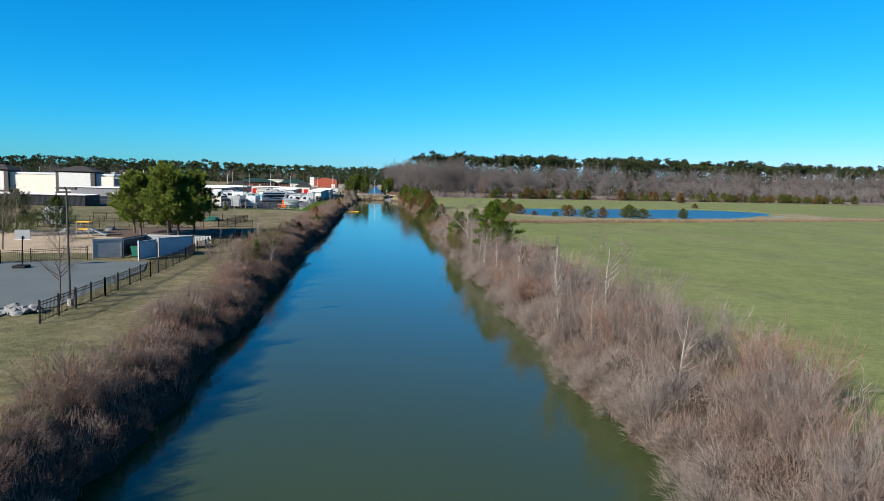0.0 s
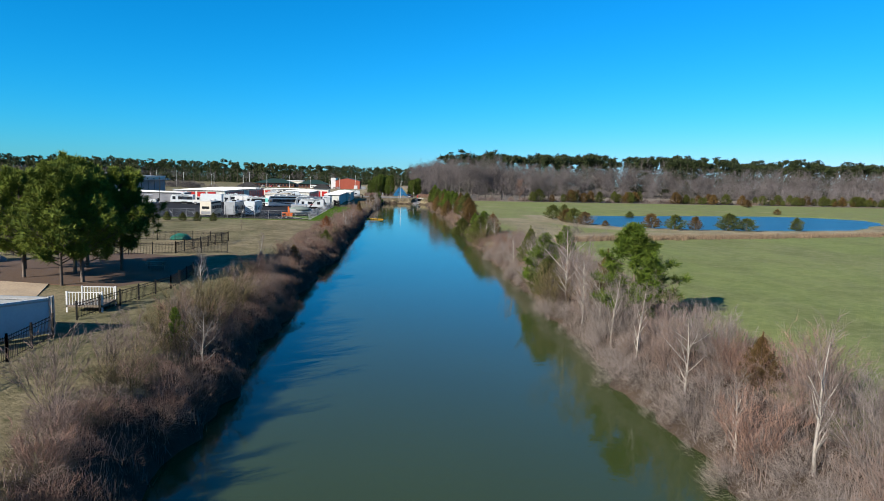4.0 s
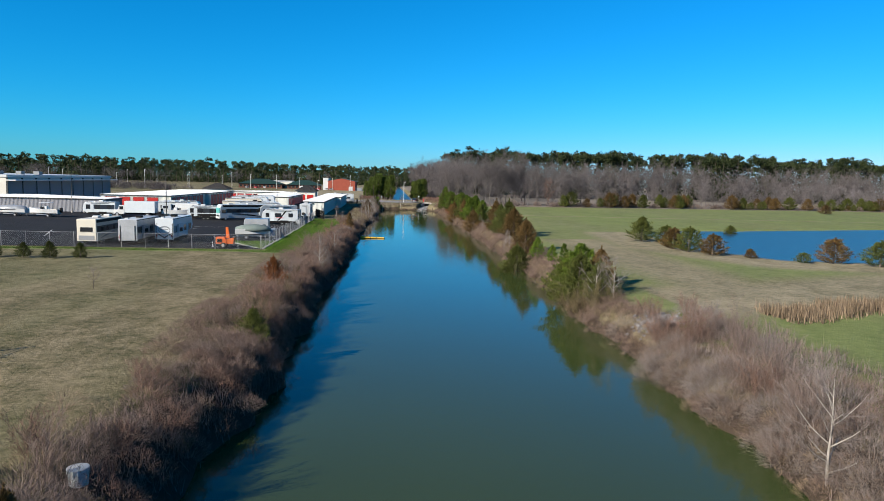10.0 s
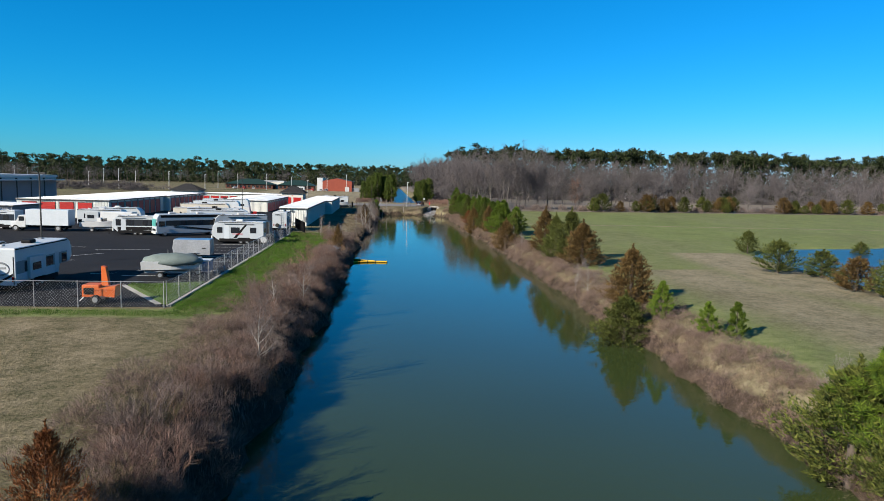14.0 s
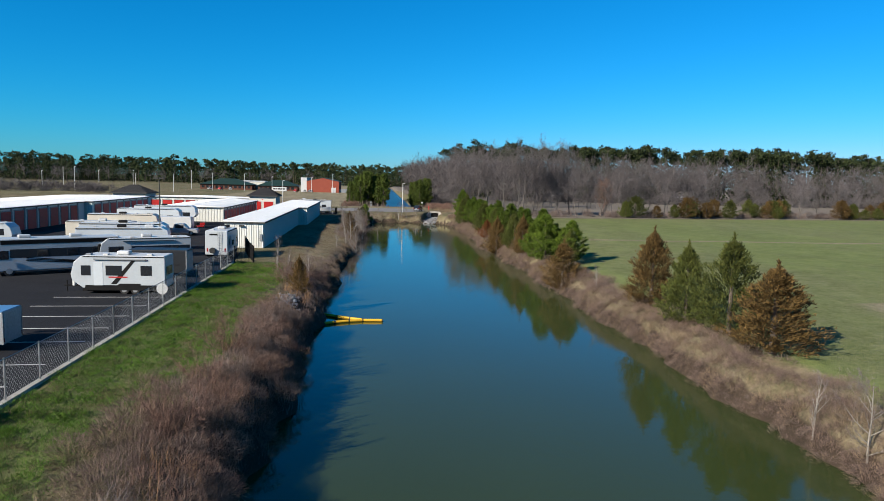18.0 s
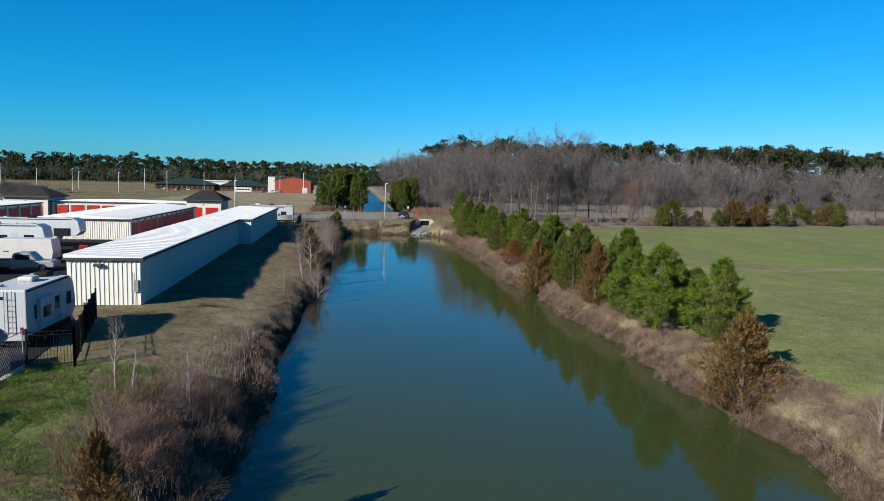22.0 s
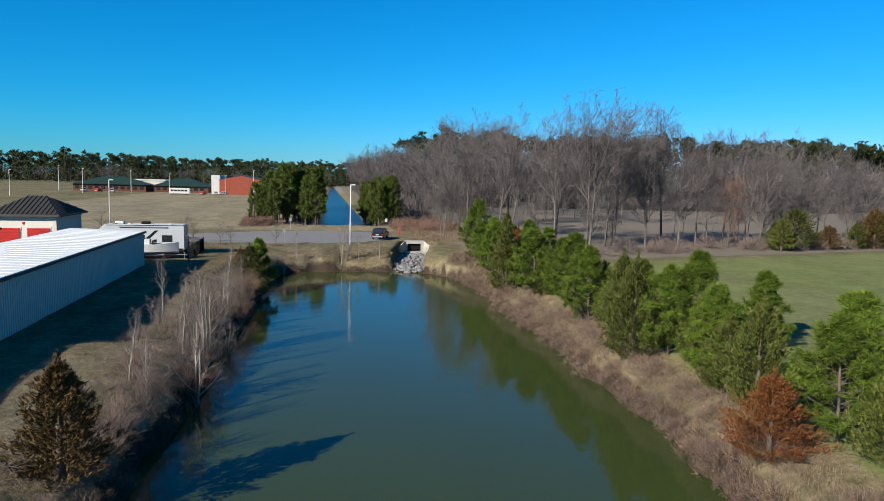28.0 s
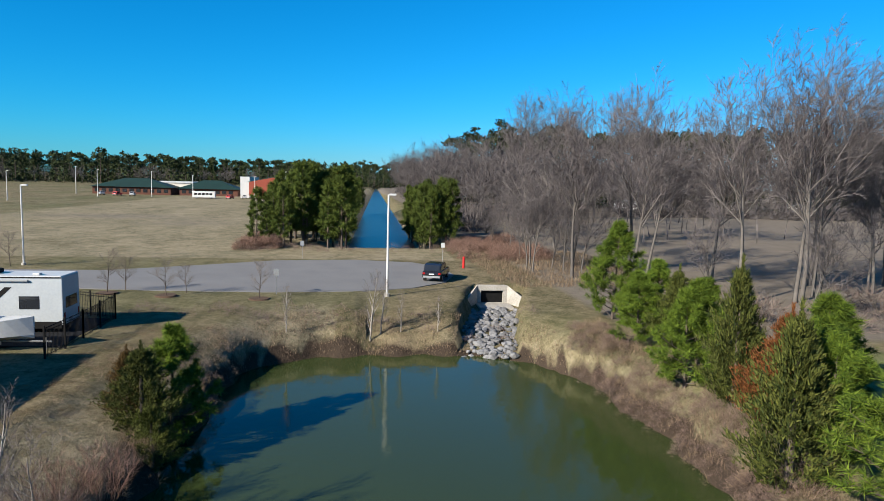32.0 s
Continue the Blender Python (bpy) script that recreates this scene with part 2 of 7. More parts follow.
def prism(bm, pts, x0, x1):
    """A solid with the outline pts (y, z), from x0 to x1."""
    a = [bm.verts.new((x0, y, z)) for y, z in pts]
    b = [bm.verts.new((x1, y, z)) for y, z in pts]
    bm.faces.new(a)
    bm.faces.new(b[::-1])
    for i in range(len(a)):
        j = (i + 1) % len(a)
        bm.faces.new((a[j], a[i], b[i], b[j]))
    bmesh.ops.recalc_face_normals(bm, faces=bm.faces)
    return bm


def prism_y(bm, pts, y0, y1):
    """A solid with the outline pts (x, z), from y0 to y1."""
    a = [bm.verts.new((x, y0, z)) for x, z in pts]
    b = [bm.verts.new((x, y1, z)) for x, z in pts]
    bm.faces.new(a)
    bm.faces.new(b[::-1])
    for i in range(len(a)):
        j = (i + 1) % len(a)
        bm.faces.new((a[j], a[i], b[i], b[j]))
    bmesh.ops.recalc_face_normals(bm, faces=bm.faces)
    return bm


def slab(pts, z0, z1):
    """A flat slab over the outline pts (x, y)."""
    bm = bmesh.new()
    a = [bm.verts.new((x, y, z0)) for x, y in pts]
    b = [bm.verts.new((x, y, z1)) for x, y in pts]
    bm.faces.new(a)
    bm.faces.new(b)
    for i in range(len(a)):
        j = (i + 1) % len(a)
        bm.faces.new((a[i], a[j], b[j], b[i]))
    bmesh.ops.recalc_face_normals(bm, faces=bm.faces)
    return bm


# ---- the lie of the land ----
GZ = 2.6
LEFT = [(-200, -12), (24, -9.8), (57, -8.9), (100, -8.3), (125, -8.4), (140, -6.8), (170, -6.6), (210, -5.3), (240, -4.9), (281, -4.3), (296, -2.8), (330, -2.2), (350, -0.9), (380, -0.9)]
RIGHT = [(-200, 10), (22, 13.1), (45, 13.7), (76, 14.7), (93, 15.6), (115, 16.5), (143, 17.8), (160, 18.1), (175, 19.3), (188, 19.6), (228, 20.7), (274, 21.4), (305, 20.8), (317, 22.1), (350, 22.6), (380, 22.6)]
POND = [(50, 203), (56, 188), (75, 184), (95, 186), (118, 194), (134, 208), (140, 216), (148, 214), (158, 218), (152, 226), (160, 236), (166, 252), (156, 266), (140, 268), (105, 257), (83, 249), (66, 246), (54, 234)]


def lerp(knots, y):
    ks = np.array(knots, dtype=float)
    return np.interp(y, ks[:, 0], ks[:, 1])


def wig(y, s):
    return 0.28 * np.sin(y * 0.9 + s) + 0.22 * np.sin(y * 2.3 + 2 * s) + 0.35 * np.sin(y * 0.31 + 3 * s)


def inside(x, y):
    """How far inside the canal a place lies; less than 0 on land."""
    x, y = np.asarray(x, dtype=float), np.asarray(y, dtype=float)
    end = 369.2 - 6.0 * np.abs((x - 10.3) / 11.4) ** 4 + 0.25 * np.sin(x * 1.7)
    return np.minimum(np.minimum(x - lerp(LEFT, y) - wig(y, 1), lerp(RIGHT, y) + wig(y, 4) - x), end - y)


def in_pond(x, y):
    x, y = np.asarray(x, dtype=float), np.asarray(y, dtype=float)
    best = np.full(np.broadcast(x, y).shape, 1e9)
    odd = np.zeros(best.shape, dtype=bool)
    for (ax, ay), (bx, by) in zip(POND, POND[1:] + POND[:1]):
        k = np.clip(((x - ax) * (bx - ax) + (y - ay) * (by - ay)) / ((bx - ax) ** 2 + (by - ay) ** 2), 0, 1)
        best = np.minimum(best, np.hypot(x - ax - k * (bx - ax), y - ay - k * (by - ay)))
        odd ^= ((ay > y) != (by > y)) & (x < (bx - ax) * (y - ay) / (by - ay + 1e-9) + ax)
    return np.where(odd, best, -best)


def canal2(x, y):
    return np.minimum(np.minimum(x - 5.2 - 0.034 * (y - 424), 17.5 + 0.02 * (y - 424) - x), y - 421.5)


def height(x, y):
    x, y = np.asarray(x, dtype=float), np.asarray(y, dtype=float)
    d = inside(x, y)
    s = np.maximum(-d, 0)
    broad = np.where(x < 5, np.interp(y, [0, 240, 262, 330, 360], [1.5, 1.5, 3.2, 3.2, 3.2]), 1.6)
    broad = np.where(y > 366, 3.2, broad)
    h = 0.30 + (GZ - 0.30) * (1 - np.exp(-s / broad)) + 0.05 * np.sin(x * 0.37) * np.cos(y * 0.29)
    smooth_bank = 0.30 + 1.35 * (1 - np.exp(-s / 0.45)) + 0.95 * np.clip(s / 6.5, 0, 1) + 0.04 * np.sin(x * 1.3 + 0.4 * y) * np.sin(y * 0.9)
    m = np.clip((y - 252) / 12, 0, 1) * (x < 8)
    h = h * (1 - m) + smooth_bank * m
    h = np.where(d > 0, np.maximum(0.30 - d * 1.6, -1.4), h)
    cut = np.abs(x - 16.2 - 0.26 * (y - 367)) < 2.4
    h = np.where(cut & (y > 365) & (y < 384.6) & (d <= 0), np.minimum(h, 0.12 + 0.063 * np.maximum(y - 368, 0)), h)
    p = in_pond(x, y)
    h = np.where(p > -5, np.minimum(h, np.clip(2.42 - p * 0.2, 1.2, 3)), h)
    c = canal2(x, y)
    h = np.where(c > -3, np.minimum(h, np.clip(1.1 - c * 0.5, 0, 3)), h)
    return h


def gz(x, y):
    return float(height(x, y))


def spread(a, b, step, far, grow=1.25):
    xs = list(np.arange(a, b + 0.01, step))
    s = step
    while xs[-1] < far[1]:
        s *= grow
        xs.append(xs[-1] + s)
    s = step
    while xs[0] > far[0]:
        s *= grow
        xs.insert(0, xs[0] - s)
    return np.array(xs)


def zone(x, y):
    """How green, how tan and how dark the ground's cover is, from 0 to 1."""
    right = np.clip((x - 10) / 4, 0, 1) * (y < 400)
    edge = 362 + 0.22 * (x - 40)
    s = -inside(x, y)
    p = -in_pond(x, y)
    green = right * np.clip((s - 2) / 3, 0, 1) * np.clip((edge - y) / 6, 0, 1)
    strip = np.exp(-(((x + 13.2 - 0.0 * y) / 1.9) ** 2)) * (y > 188) * (y < 258) + np.exp(-(((y - 188.0) / 1.3) ** 2)) * (x < -13) * (x > -60)
    green = np.maximum(green, np.clip(strip * 1.3, 0, 1))
    tan = right * np.exp(-(((p - 6) / 7) ** 2)) * (y < 235)
    tan = np.maximum(tan, right * np.exp(-(((y - (156 + 0.33 * (x - 28))) / 9) ** 2)) * (x > 24) * 0.9)
    tan = np.maximum(tan, right * np.where(y > 126, 0.55, 1.0) * np.clip(1 - (s - 1.4) / 2.6, 0, 1))
    tan = np.maximum(tan, right * 0.75 * np.exp(-(((x - 34) / 8) ** 2)) * (y > 150) * (y < 215))
    tan = np.maximum(tan, (x < 6) * (y > 254) * (y < 378) * np.clip(1.2 - s / 9, 0, 1))
    tan = np.maximum(tan, (y > 404) * (x < 20) * (x > -75) * 0.95)
    tan = np.maximum(tan, right * 0.8 * np.exp(-(((y - 295 - 0.03 * (x - 55) - 0.6 * np.sin(x * 0.21)) / 1.5) ** 2)) * (x > 30))
    green = green * (1 - 0.85 * tan)
    dark = (y > edge) * (x > 26) * 1.0
    for cx, cy, a, b in ((-48, 482, 16, 5), (-27, 464, 9, 5), (-70, 520, 22, 5)):
        dark = np.maximum(dark, 0.9 * np.exp(-((x - cx) / a) ** 2 - ((y - cy) / b) ** 2))
    # Bank soil, kept dark also for the shade under the overhanging brush.
    soil_shade = np.clip(1.2 - s / np.where(x < 5, np.interp(y, [0, 250, 275, 360], [3.2, 3.2, 0.5, 0.5]), np.interp(y, [0, 118, 135], [5.5, 5.5, 0.9])), 0, 1) * (y < 374)
    return green, tan, dark, soil_shade


gx = np.concatenate([spread(-44, -15, 1.0, (-3500, -15)), np.arange(-14.5, 24.1, 0.5), np.arange(25, 66.1, 1.0), spread(68.5, 182, 2.5, (68.5, 3500))])
gy = spread(-30, 432, 1.5, (-1500, 4200))
XX, YY = np.meshgrid(gx, gy)
ZZ = height(XX, YY)
nv = len(gx)
idx = np.arange(len(gx) * len(gy)).reshape(len(gy), nv)
quads = np.stack([idx[:-1, :-1], idx[:-1, 1:], idx[1:, 1:], idx[1:, :-1]], -1).reshape(-1, 4)
gm = mesh_np("ground", np.stack([XX, YY, ZZ], -1).reshape(-1, 3), quads)
for nm, arr in zip(("green", "tan", "dark", "soil_shade"), zone(XX, YY)):
    at_ = gm.attributes.new(nm, "FLOAT", "POINT")
    at_.data.foreach_set("value", np.asarray(arr, dtype=np.float32).ravel())


def ground_mat():
    m = bpy.data.materials.new("grassland")
    m.use_nodes = True
    t = m.node_tree
    n, l = t.nodes, t.links
    p = n["Principled BSDF"]
    p.inputs["Roughness"].default_value = 0.95
    p.inputs["Specular IOR Level"].default_value = 0.1
    co = n.new("ShaderNodeTexCoord")

    def noise_(scale, detail=5, st=(1, 1, 1)):
        mp = n.new("ShaderNodeMapping")
        mp.inputs["Scale"].default_value = st
        l.new(co.outputs["Object"], mp.inputs["Vector"])
        k = n.new("ShaderNodeTexNoise")
        k.inputs["Scale"].default_value = scale
        k.inputs["Detail"].default_value = detail
        k.inputs["Roughness"].default_value = 0.65
        l.new(mp.outputs[0], k.inputs["Vector"])
        return k.outputs["Fac"]

    def ramp(v, a, b):
        r = n.new("ShaderNodeMapRange")
        r.inputs["From Min"].default_value, r.inputs["From Max"].default_value = a, b
        l.new(v, r.inputs["Value"])
        return r.outputs[0]

    def mix(f, a, b):
        x = n.new("ShaderNodeMix")
        x.data_type = "RGBA"
        for s, v in (("A", a), ("B", b)):
            if isinstance(v, tuple):
                x.inputs[s].default_value = rgb(v)
            else:
                l.new(v, x.inputs[s])
        l.new(f, x.inputs["Factor"])
        return x.outputs["Result"]

    def attr(nm):
        k = n.new("ShaderNodeAttribute")
        k.attribute_name = nm
        return k.outputs["Fac"]

    def add(a, b, op="ADD"):
        k = n.new("ShaderNodeMath")
        k.operation = op
        for i, v in enumerate((a, b)):
            if isinstance(v, float):
                k.inputs[i].default_value = v
            else:
                l.new(v, k.inputs[i])
        return k.outputs[0]

    big, mid, fine = noise_(0.035, 4, (1, 0.35, 1)), noise_(0.45), noise_(5.0, 6)
    soft = noise_(0.16, 6, (1, 0.5, 1))
    mot = ramp(add(add(mid, noise_(1.5, 4)), add(fine, soft)), 1.72, 2.28)
    dry = mix(mot, (0.175, 0.142, 0.088), (0.060, 0.056, 0.026))
    dry = mix(ramp(big, 0.45, 0.66), dry, mix(mot, (0.115, 0.115, 0.058), (0.06, 0.062, 0.026)))
    gr = mix(mot, (0.136, 0.156, 0.056), (0.080, 0.104, 0.031))
    gr = mix(ramp(add(big, soft), 0.88, 1.2), gr, mix(mot, (0.155, 0.155, 0.078), (0.085, 0.10, 0.035)))
    tn = mix(mot, (0.235, 0.20, 0.134), (0.105, 0.094, 0.055))
    dk = mix(ramp(add(mid, fine), 0.7, 1.3), (0.165, 0.142, 0.114), (0.11, 0.094, 0.076))
    jit = add(ramp(mid, 0.2, 0.8), -0.5)
    out = mix(ramp(add(attr("green"), add(jit, 0.5, "MULTIPLY")), 0.3, 0.7), dry, gr)
    out = mix(ramp(add(attr("tan"), add(jit, 0.6, "MULTIPLY")), 0.3, 0.75), out, tn)
    out = mix(attr("dark"), out, dk)
    # Dark soil tone with the shade beneath the brush put into it.
    so = mix(ramp(add(mid, fine), 0.7, 1.3), (0.0493, 0.0360, 0.0261), (0.0261, 0.0197, 0.0151))
    out = mix(ramp(add(attr("soil_shade"), add(jit, 0.5, "MULTIPLY")), 0.3, 0.6), out, so)
    l.new(out, p.inputs["Base Color"])
    bp = n.new("ShaderNodeBump")
    bp.inputs["Strength"].default_value = 0.8
    bp.inputs["Distance"].default_value = 0.12
    l.new(add(fine, mid), bp.inputs["Height"])
    l.new(bp.outputs[0], p.inputs["Normal"])
    return m


ground = link("ground", gm, ground_mat(), smooth=True)
tagged(ground, "winter grassland with a dug canal and a pond hollow", "ground", kind="structure")
tagged(part("water", B(-30, 40, -420, 375, -0.9, 0.0), M_WATER), "murky green canal water with a smooth surface", "water", kind="structure")
tagged(part("water", slab([(x, y) for x, y in ((44, 196), (54, 178), (95, 178), (125, 185), (170, 208), (176, 262), (145, 276), (100, 266), (60, 254), (46, 238))], 1.0, 2.26), M_POND), "small blue farm pond in the field", "water", kind="structure")
tagged(part("water", B(2, 90, 418, 2500, 0.2, 0.95), M_POND), "still canal water beyond the road", "water", kind="structure")

# ---- plants ----
def sticks(seg, sides=3):
    """Tapered sticks from rows of x0 y0 z0 x1 y1 z1 r0 r1; with one side, flat twigs turned every way."""
    s = np.asarray(seg, dtype=float)
    p, q, r0, r1 = s[:, :3], s[:, 3:6], s[:, 6], s[:, 7]
    d = q - p
    d /= np.linalg.norm(d, axis=1, keepdims=True) + 1e-9
    ref = np.where(np.abs(d[:, 2:3]) > 0.9, np.array([[1.0, 0, 0]]), np.array([[0, 0, 1.0]]))
    u = np.cross(d, ref)
    u /= np.linalg.norm(u, axis=1, keepdims=True) + 1e-9
    w = np.cross(d, u)
    if sides == 1:
        a = (np.arange(len(s)) * 2.39996)[:, None]
        e = u * np.cos(a) + w * np.sin(a)
        v = np.stack([p - e * r0[:, None], p + e * r0[:, None], q + e * r1[:, None], q - e * r1[:, None]], 1).reshape(-1, 3)
        return v, np.arange(4 * len(s)).reshape(-1, 4)
    vs = []
    for c, r in ((p, r0), (q, r1)):
        for k in range(sides):
            a = 2 * math.pi * k / sides
            vs.append(c + (u * math.cos(a) + w * math.sin(a)) * r[:, None])
    v = np.stack(vs, 1).reshape(-1, 3)
    base = np.arange(len(s))[:, None] * 2 * sides
    f = [np.concatenate([base + k, base + (k + 1) % sides, base + sides + (k + 1) % sides, base + sides + k], 1) for k in range(sides)]
    return v, np.stack(f, 1).reshape(-1, 4)


def rnd_dirs(rng, n):
    v = rng.normal(size=(n, 3))
    return v / np.linalg.norm(v, axis=1, keepdims=True)


def unit(v):
    return v / (np.linalg.norm(v, axis=-1, keepdims=True) + 1e-9)


def limbs(rng, p, d, ln, r, nseg=4, bend=0.1, up=0.0, tip=0.25):
    """Many limbs at once, each a bending line of nseg pieces from p along d. Returns their points and radii."""
    p, d = np.asarray(p, float), unit(np.asarray(d, float))
    pts = [p]
    for _ in range(nseg):
        d = d + rng.normal(size=d.shape) * bend
        d[:, 2] += up
        d = unit(d)
        pts.append(pts[-1] + d * (ln / nseg)[:, None])
    return np.stack(pts, 1), r[:, None] * np.linspace(1, tip, nseg + 1)


def limb_rows(P, R_):
    """Limbs as rows for sticks()."""
    return np.concatenate([P[:, :-1], P[:, 1:], R_[:, :-1, None], R_[:, 1:, None]], 2).reshape(-1, 8)


def sprout(rng, P, R_, k, f0=0.2, f1=1.0, angle=0.6):
    """Places, directions and radii for k side limbs on each limb, with the height f along it."""
    n, m = P.shape[0], P.shape[1] - 1
    f = f0 + (f1 - f0) * ((np.arange(k)[None] + rng.random((n, k))) / k)
    i = np.repeat(np.arange(n), k)
    f = f.ravel()
    j = np.minimum((f * m).astype(int), m - 1)
    t = (f * m - j)[:, None]
    a, b = P[i, j], P[i, j + 1]
    e = unit(b - a)
    side = unit(np.cross(e, rng.normal(size=e.shape)))
    g = (angle * (0.7 + 0.6 * rng.random(len(f))))[:, None]
    return a + (b - a) * t, e * np.cos(g) + side * np.sin(g), R_[i, j] * (1 - t[:, 0]) + R_[i, j + 1] * t[:, 0], f, i


def spikes(p, d, ln, w, rng):
    """Thin pointed blades or twigs, one triangle each, from p along d."""
    d = unit(d)
    e = unit(np.cross(d, rng.normal(size=d.shape))) * np.broadcast_to(w, len(d))[:, None]
    v = np.stack([p - e, p + e, p + d * np.broadcast_to(ln, len(d))[:, None]], 1).reshape(-1, 3)
    return v, np.arange(len(v)).reshape(-1, 3)


def as_tris(v, f):
    """The same mesh with its quads split."""
    return v, np.concatenate([f[:, [0, 1, 2]], f[:, [0, 2, 3]]])


def join(*vf):
    vs, fs, o = [], [], 0
    for v, f in vf:
        vs.append(v)
        fs.append(f + o)
        o += len(v)
    return np.concatenate(vs), np.concatenate(fs)


def cedar_mesh(seed, h, wide, n=170, per=62, spray=1.0, taper=0.8):
    """A red cedar's crown: n upswept plumes of uneven length, each with fine sprays along its outer part."""
    rng = np.random.default_rng(seed)
    z = ((np.arange(n) + rng.random(n)) / n) ** 1.25
    a = np.arange(n) * 2.4 + rng.random(n) * 1.2
    lob = 1 + 0.20 * np.sin(a * 2 + seed) * np.sin(z * 9 + seed) + 0.12 * np.sin(a * 5 + 3 * seed)
    ln = wide * (1.02 - z) ** taper * np.minimum(1, 0.62 + z * 3) * lob * (0.66 + 0.5 * rng.random(n)) + 0.12
    o = np.stack([np.zeros(n), np.zeros(n), h * (0.02 + 0.84 * z)], 1)
    d = unit(np.stack([np.cos(a), np.sin(a), 0.30 + 0.8 * z + 0.3 * rng.random(n)], 1))
    f = 0.30 + 0.72 * rng.random(n * per) ** 0.62
    i = np.repeat(np.arange(n), per)
    c = o[i] + d[i] * (ln[i] * 1.08 * f)[:, None] + rng.normal(size=(n * per, 3)) * (0.045 + 0.12 * ln[i] * (1.15 - f))[:, None]
    c[:, 2] += 0.10 * h * 0.16 * f ** 3
    top = np.linspace(0.84, 1.0, 120)
    tc = np.stack([rng.normal(size=120) * 0.32 * (1.03 - top), rng.normal(size=120) * 0.32 * (1.03 - top), h * top], 1)
    c = np.concatenate([c, tc])
    tilt = np.concatenate([d[i] * 0.75 + np.array([0, 0, 0.55]), np.tile([0.0, 0, 1.0], (120, 1))]) + rng.normal(size=(len(c), 3)) * 0.38
    size = (0.024 * h ** 0.75 + 0.075) * spray
    return spikes(c, tilt, size * (0.7 + 0.8 * rng.random(len(c))), 0.17 * size, rng)


def pine_meshes(seed, h, wide, bare=0.12, count=40, size=0.3, shoots=8, needles=32, taper=0.75, blade=0.045):
    """A loblolly pine: trunk with limbs, and balls of needles on the shoots of the limbs' outer halves."""
    rng = np.random.default_rng(seed)
    lean = rng.normal(size=2) * 0.02 * h
    zs = np.linspace(0, 1, 8)
    T = np.stack([lean[0] * zs, lean[1] * zs, h * 0.97 * zs - 0.3 * (zs == 0)], 1)[None]
    rows = [limb_rows(T, 0.018 * h * (1 - 0.85 * zs)[None])]
    f = bare + (1 - bare) * ((np.arange(count) + rng.random(count)) / count)
    a = np.arange(count) * 2.4 + rng.random(count)
    ln = wide * ((1.04 - f) / (1.04 - bare)) ** taper * (0.6 + 0.6 * rng.random(count)) * np.minimum(1.0, 0.55 + 3 * (f - bare)) + 0.15
    o = np.stack([lean[0] * f, lean[1] * f, h * f * 0.94], 1)
    d = np.stack([np.cos(a), np.sin(a), 0.30 + 0.6 * f * f], 1)
    L, LR = limbs(rng, o, d, ln, 0.006 * h * (1 - f * 0.7), 3, 0.08, 0.09, 0.35)
    rows.append(limb_rows(L, LR))
    p, e, r, g, i = sprout(rng, L, LR, shoots, 0.38, 1.0, 0.8)
    e[:, 2] += 0.35
    S, SR = limbs(rng, p, e, ln[i] * 0.30 * (1.25 - 0.6 * g) * (0.6 + 0.8 * rng.random(len(p))) + 0.06, r * 0.6, 1, 0.05, 0.1)
    rows.append(limb_rows(S, SR))
    tips = np.concatenate([S[:, -1], L[:, -1], T[:, -1]])
    axis = unit(np.concatenate([S[:, -1] - S[:, 0], L[:, -1] - L[:, -2], T[:, -1] - T[:, -2]]) + np.array([0, 0, 0.25]))
    k = np.repeat(np.arange(len(tips)), needles)
    dd = axis[k] * 0.55 + rnd_dirs(rng, len(k))
    c = tips[k] - axis[k] * (size * 0.9 * rng.random(len(k)))[:, None]
    return sticks(np.concatenate(rows), 4), spikes(c, dd, size * (0.7 + 0.6 * rng.random(len(k))), size * blade, rng)


def far_pine(rng, at, h, n=46):
    """A tall forest pine with a clumped crown and some growth below it."""
    seg = [(*at, at[0], at[1], at[2] + h * 0.9, 0.24, 0.08)]
    lob = rnd_dirs(rng, 7) * np.array([2.7, 2.7, 1.6]) * h / 24 + np.array([0, 0, h * 0.82])
    c = lob[rng.integers(0, 7, n)] + rnd_dirs(rng, n) * np.array([1.6, 1.6, 1.1]) * h / 24 * rng.random((n, 1)) ** 0.5
    low = rng.random(n) < 0.4
    c[low] = rng.normal(size=(low.sum(), 3)) * np.array([3.0, 3.0, 0]) + np.stack([np.zeros(low.sum()), np.zeros(low.sum()), h * 0.7 * rng.random(low.sum())], 1)
    return seg, c + np.array(at)


def plant(name, label, category, trunk, crown, m_trunk, m_crown):
    """A tree as a thing with its trunk and crown."""
    ob = thing(name, label, category, (0, 0, -300))
    if trunk is not None:
        link("trunk", mesh_np("trunk", *trunk), m_trunk, ob)
    link("crown", mesh_np("crown", *crown), m_crown, ob)
    return ob


def put(ob, x, y, s=1.0, rz=0.0, sink=0.05, z=None):
    c = copy_thing(ob, pose(x, y, (gz(x, y) if z is None else z) - sink, 0, 0, rz) @ Matrix.Scale(s, 4))
    return c


def drop(ob):
    for o in (*ob.children_recursive, ob):
        bpy.data.objects.remove(o)

